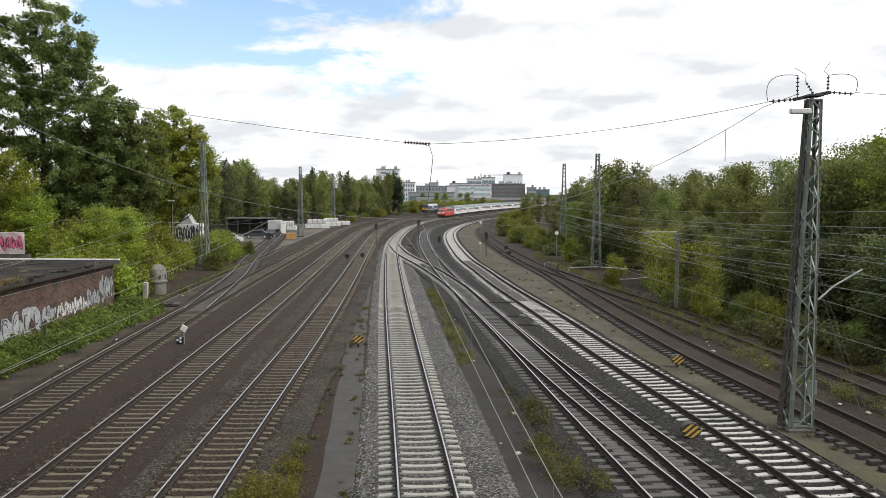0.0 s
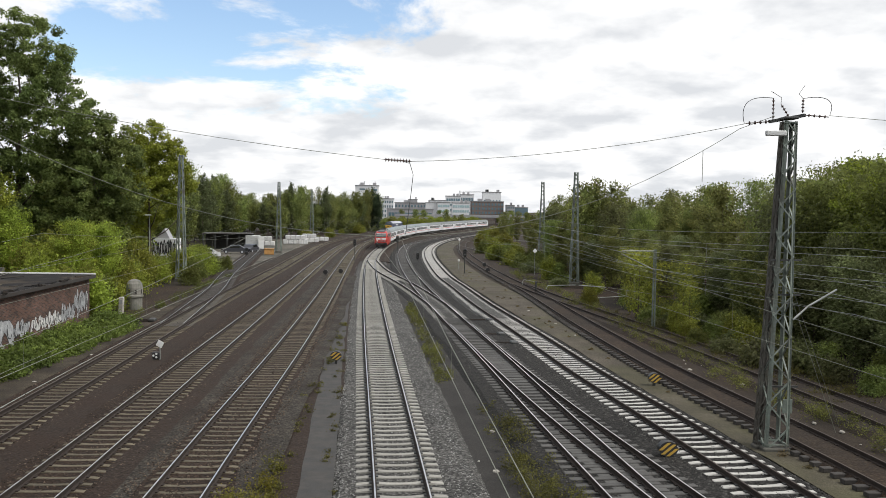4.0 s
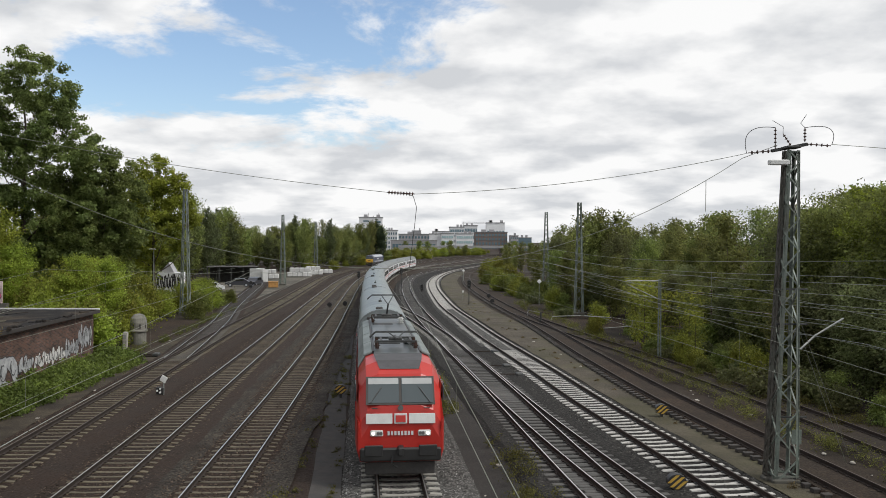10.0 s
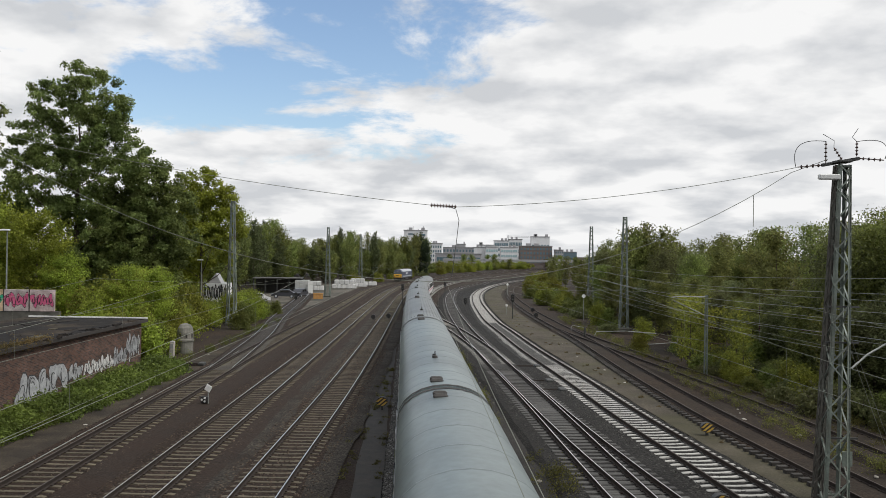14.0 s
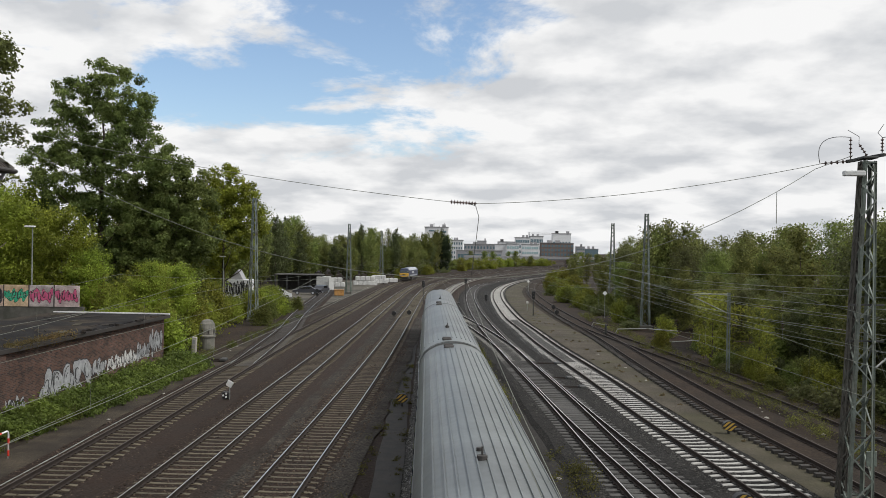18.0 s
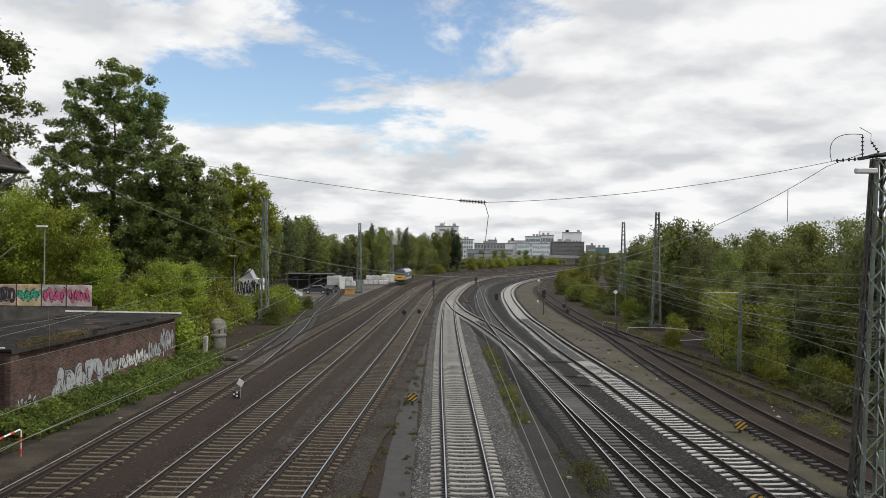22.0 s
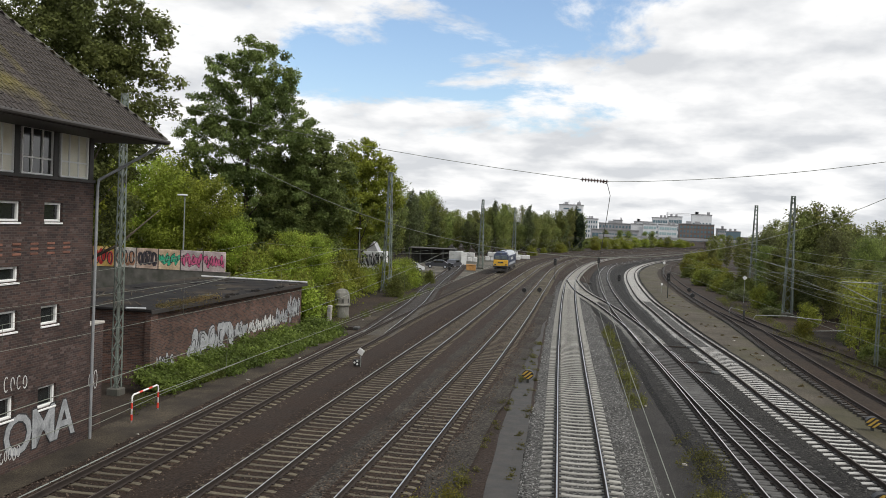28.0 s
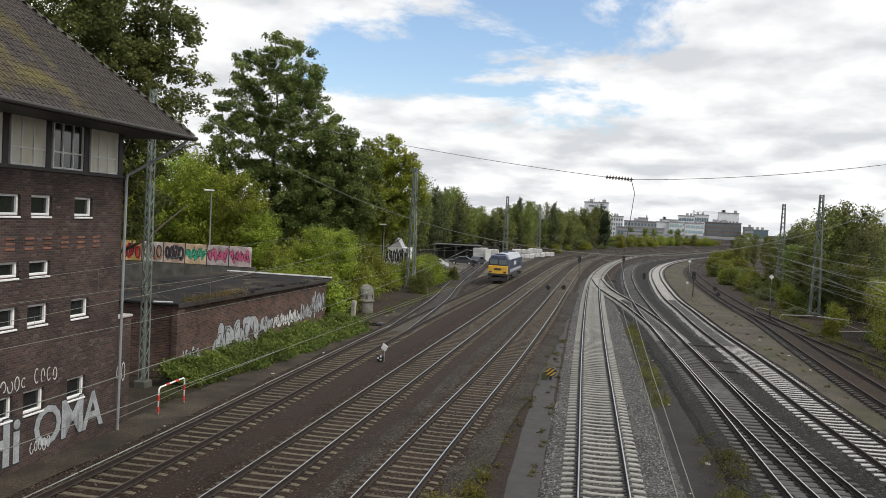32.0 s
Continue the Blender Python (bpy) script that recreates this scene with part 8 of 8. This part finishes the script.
shrub.matrix_world, shrub_b.matrix_world, shrub_c.matrix_world = site(pose(-25.5, 62.5, -0.2), False), site(pose(-24.6, 66.5, -0.2), False), site(pose(18.2, 45, -0.2), False)


MAST_BUSHES = ((-23.6, 88.5, 0.7, 0.75), (-24.6, 94.5, 0.75, 0.9), (-26.6, 96.0, 0.9, 1.0), (-24.9, 99.5, 0.8, 0.9), (-27.2, 101, 0.95, 1.0), (-25.2, 104, 0.75, 0.85), (-24.4, 108, 0.6, 0.7), (-27.4, 90, 0.9, 0.9))


def plant_left():
    rng = random.Random(41)
    # bushes between the shed and the siding
    for k in range(40):
        y = 59 + 46 * rng.random()
        edge = -23.3 - max(0, y - 66) * 0.115
        x = edge - 0.8 - 9.0 * rng.random() ** 1.5
        far = edge - x
        if (x < -0.44 * y and y < 76) or (y > 74 and -0.325 < x / y < -0.272 and rng.random() < 0.95):
            continue
        placed(rng.choice((sunny, sunny, shrub_b, shrub)), x, y, 0.55 + 0.08 * far + 0.4 * rng.random(), 0.6 + 0.11 * far + 0.5 * rng.random())
    for k in range(15):
        y = 61 + 40 * rng.random()
        edge = -24.6 - max(0, y - 66) * 0.115
        x = edge - 1.0 - 8.5 * rng.random()
        if (x < -0.44 * y and y < 76) or (y > 74 and -0.325 < x / y < -0.272 and rng.random() < 0.95):
            continue
        placed(fresh, x, y, 0.42 + 0.16 * rng.random(), 0.40 + 0.16 * rng.random())
    for k in range(12):
        y = 104 + 26 * rng.random()
        placed(rng.choice((sunny, shrub_b)), -28.0 - 0.12 * (y - 104) - 2.5 * rng.random(), y, 0.6 + 0.3 * rng.random())
    # low bushes before the hut
    for x, y in ((-30.5, 104), (-32.4, 106), (-28.4, 101), (-34.2, 108), (-29.6, 99)):
        placed(shrub_b, x, y, 0.7, 0.75)
    # bushes at the foot of the mast beside the siding
    for x, y, k, z in MAST_BUSHES:
        placed(shrub_b if k < 0.8 else sunny, x, y, k, z)
    # belt behind the yard and along the outside of the bend
    for k in range(36):
        y = 112 + 105 * (k + rng.random()) / 36
        x = -44.5 - 7 * rng.random()
        placed(rng.choice((far_a, far_b, far_b, far_c, far_c)), x, y, 0.85 + 0.2 * rng.random(), 0.75 + 0.6 * rng.random() ** 1.6)
    for k in range(16):
        placed(rng.choice((far_a, far_b)), -36 - 8 * rng.random(), 96 + 18 * rng.random(), 0.9 + 0.25 * rng.random())
    ln = TRACKS["left_a"]
    for k in range(62):
        s = ln.near_y(205) + 105 * rng.random()
        p, d = ln.at(s)
        q = p - side(p, d) * (9 + 20 * rng.random() ** 1.2)
        placed(rng.choice((far_a, far_b, far_b, far_c, far_c)), q.x, q.y, 0.7 + 0.2 * rng.random(), 0.62 + 0.55 * rng.random() ** 1.5)
    for k in range(26):
        s = ln.near_y(190) + 150 * rng.random()
        p, d = ln.at(s)
        q = p - side(p, d) * (5.2 + 3.5 * rng.random())
        placed(rng.choice((shrub, shrub_c)), q.x, q.y, 0.5 + 0.4 * rng.random())
    # the wood goes on behind the belt
    for k in range(64):
        s = ln.near_y(130) + 170 * (k + rng.random()) / 64
        p, d = ln.at(s)
        q = p - side(p, d) * (28 + 16 * rng.random())
        placed(rng.choice((far_a, far_b, far_a)), q.x, q.y, 0.95 + 0.25 * rng.random(), 0.72 + 0.3 * rng.random())
    # dark pointed group in front of the tower block
    for x, y, s in ((-14.8, 300, 1.22), (-12.9, 302, 1.32), (-10.8, 299, 1.12), (-16.8, 305, 1.0)):
        placed(far_d, x - 4.4, y, s * 0.8, s * 0.88)
    for k in range(90):
        s = ln.near_y(300) + 170 * rng.random()
        p, d = ln.at(s)
        q = p - side(p, d) * (7 + 26 * rng.random())
        placed(rng.choice((shrub, sunny, shrub_b)), q.x, q.y, 1.1 + 0.6 * rng.random(), 0.8 + 0.6 * rng.random())
    # low belt before the town
    for k in range(64):
        placed(rng.choice((far_a, shrub, shrub_b)), -34 + 130 * rng.random(), 385 + 130 * rng.random(), 0.36 + 0.30 * rng.random())


def plant_right():
    rng = random.Random(52)
    ln = TRACKS["right_d"]
    # loose groups of bushes at the edge, with gaps of bare ground
    for k in range(44):
        y = 44 + 100 * rng.random() ** 0.9
        if noise.noise((y * 0.13, 3.0, 0)) < -0.12 and rng.random() < 0.75:
            continue
        x = ln.x_at(y) + 4.8 + 4.0 * rng.random()
        low = 0.7 if y < 75 else 1.0
        placed(rng.choice((shrub, shrub_b, shrub_b, shrub_c)), x, y, (0.5 + 0.4 * rng.random()) * low, (0.45 + 0.45 * rng.random()) * low)
    for k in range(22):
        y = 34 + 50 * rng.random()
        placed(rng.choice((shrub_c, shrub_b)), ln.x_at(y) + 6.5 + 4 * rng.random(), y, 0.5 + 0.4 * rng.random())
    # tall yellow-green bushes round the slim post
    for x, y, s in ((16.0, 63, 1.0), (17.2, 62, 0.85), (16.6, 68, 1.0), (18.4, 60, 0.9), (17.6, 56, 0.7)):
        placed(tall_bush, x, y, s)
    for x, y, s, z in ((17.2, 57, 0.5, 0.6), (19.2, 50, 0.6, 0.6), (14.6, 74, 0.4, 0.5)):
        placed(shrub, x, y, s, z)
    # woodland behind: dark below, uneven tops
    for k in range(44):
        y = 50 + 110 * rng.random()
        x = ln.x_at(y) + 9.5 + 14 * rng.random()
        f = (0.55 if y > 90 else 0.48) + 0.26 * rng.random()
        if 0.34 < x / y < 0.40:
            f *= 0.72
        placed(rng.choice((mid_a, mid_b, mid_b, mid_c)), x, y, f * rng.uniform(0.85, 1.1), f * (1.0 + (0.14 if y > 90 else 0.0)))
    for k in range(30):
        y = 46 + 70 * rng.random()
        placed(mid_c, ln.x_at(y) + 9.0 + 6 * rng.random(), y, 0.5 + 0.2 * rng.random(), 0.42 + 0.16 * rng.random())
    for k in range(34):
        y = 110 + 120 * rng.random()
        x = ln.x_at(y) + 8 + 26 * rng.random()
        placed(rng.choice((far_a, far_b, far_b)), x, y, (0.70 if x > 0.15 * y else 0.42) + 0.25 * rng.random())
    for k in range(40):
        y = 120 + 130 * rng.random()
        placed(rng.choice((shrub, shrub_b)), ln.x_at(y) + 3.5 + 5 * rng.random(), y, 0.6 + 0.45 * rng.random())
    for k in range(12):
        y = 50 + 60 * rng.random()
        placed(mid_b, ln.x_at(y) + 7.0 + 4 * rng.random(), y, 0.45 + 0.2 * rng.random())
    # pointed group behind the second mast
    for x, y, s in ((19.2, 101, 0.88), (20.6, 102, 0.95), (22.2, 101, 0.92), (23.6, 103, 0.8), (27.4, 96, 0.74), (32.2, 98, 0.78)):
        placed(far_b, x, y, s * 0.9, s)
    # tall trees at the near edge, dark under their crowns
    for x, y, s in ((27.5, 50, 1.05), (31, 50, 1.2), (34, 46, 1.42), (30, 43, 1.16), (36, 52, 1.45), (26.0, 57, 0.94), (33, 39, 1.34), (27.6, 60, 0.96), (30.6, 63, 1.06), (29.4, 57, 1.02), (33.5, 66, 1.1)):
        placed(mid_a, x, y, s, s * 1.02)
    for x, y, s in ((29.0, 54, 0.62), (33.5, 56, 0.70)):
        placed(leafy, x, y, s)
    # unseen trees added beside the bridge to shade the near right bank
    for x, y in ((36, 24), (39, 30), (37, 34), (42, 38), (35, 29), (41, 24)):
        placed(mid_a, x, y, 1.35)
    for k in range(22):
        placed(mid_c, 23 + 12 * rng.random(), 38 + 22 * rng.random(), 0.6 + 0.3 * rng.random(), 0.4 + 0.3 * rng.random())
    for k in range(18):
        placed(rng.choice((far_a, mid_a)), 40 + 26 * rng.random(), 45 + 130 * rng.random(), 0.95 + 0.25 * rng.random())


def weeds(name, label, key, off, y0, y1, n, h, material, width, seed, clump=0.22):
    """Low plants in uneven patches along a track."""
    rng = random.Random(seed)
    ln = TRACKS[key]
    c, r = [], []
    while len(c) < n:
        y = y0 + (y1 - y0) * rng.random()
        if noise.noise((y * 0.22, seed, 0)) < -0.05 and rng.random() < 0.8:
            continue
        c.append(tuple(true_point(ln.x_at(y) + off + rng.uniform(-width, width), y, -0.2 + h * (0.35 + 0.4 * rng.random()))))
        r.append(clump * (0.6 + 0.8 * rng.random()))
    ob = new(name, leaf_mesh(name, c, r, n * 130, 0.022 + 0.012 * h, material, seed, max(0.6, h / clump * 0.45), 0.1))
    return tagged(ob, label, "weeds", kind="stuff")


plant_left()
plant_right()
weeds("weeds", "thin yellow-green weeds between gravel and track", "main", 4.2, 12, 36, 80, 0.5, M["weed"], 0.7, 61)
weeds("weeds", "thin yellow-green weeds between gravel and track", "main", 3.0, 40, 72, 90, 0.4, M["weed"], 0.35, 62, 0.16)
weeds("weeds", "small green weeds at the edge of the ballast", "main", -2.05, 14, 60, 40, 0.2, M["weed"], 0.2, 63, 0.10)
weeds("flowering_weeds", "clump of yellow flowering weeds beside the path", "main", -4.2, 20.5, 26, 60, 0.6, M["yellow_weed"], 0.7, 64, 0.2)
weeds("weeds", "dry tufts of grass along the sandy path", "right_c", 3.4, 24, 120, 60, 0.12, M["dry_grass"], 1.2, 65, 0.09)
weeds("weeds", "dry and green weeds beside the rusty track", "right_d", 2.9, 26, 110, 220, 0.5, M["weed"], 0.9, 66, 0.22)
weeds("weeds", "small weeds between the left tracks", "left_c", 2.4, 22, 60, 50, 0.25, M["weed"], 0.3, 67, 0.12)
weeds("weeds", "green weeds along the walkway", "left_a", -3.9, 28, 100, 170, 0.45, M["nettle"], 0.4, 68, 0.2)
weeds("weeds", "grass on the overgrown track", "right_e", 1.0, 24, 75, 200, 0.4, M["weed"], 1.6, 69, 0.22)


def nettle_bank():
    rng = random.Random(9)
    c, r = [], []
    for k in range(520):
        y = 34.5 + 24 * rng.random()
        u = rng.random()
        x = -21.2 + 0.35 + u * (2.2 if y > 40 else 1.7)
        c.append((x, y, -0.1 + (1 - u) * 0.75 * rng.uniform(0.6, 1.25)))
        r.append(rng.uniform(0.16, 0.34))
    ob = new("nettles", leaf_mesh("nettles", c, r, 30000, 0.075, M["nettle"], 9, 0.8, 0.25))
    tagged(ob, "dense bright green nettles at the foot of the shed", "nettles", kind="stuff")


nettle_bank()


# ---- things that move ----
def motions():
    for line, knots, things in ((LINES["main"], FRONT, TRAIN), (LINES["left_a"], DIESEL, DIESELS)):
        run = smooth_path(knots)
        for ob, back, length in things:
            walk(ob, vehicle_rows(line, lambda t: front_s(line, run, t) + back, length, RAIL_TOP, TRAIN_T))


def front_s(line, run, t):
    y = run(t)
    return float(np.interp(true_y(y), line.p[:, 1], line.s))


build_tracks()
ballast_stones()
motions()
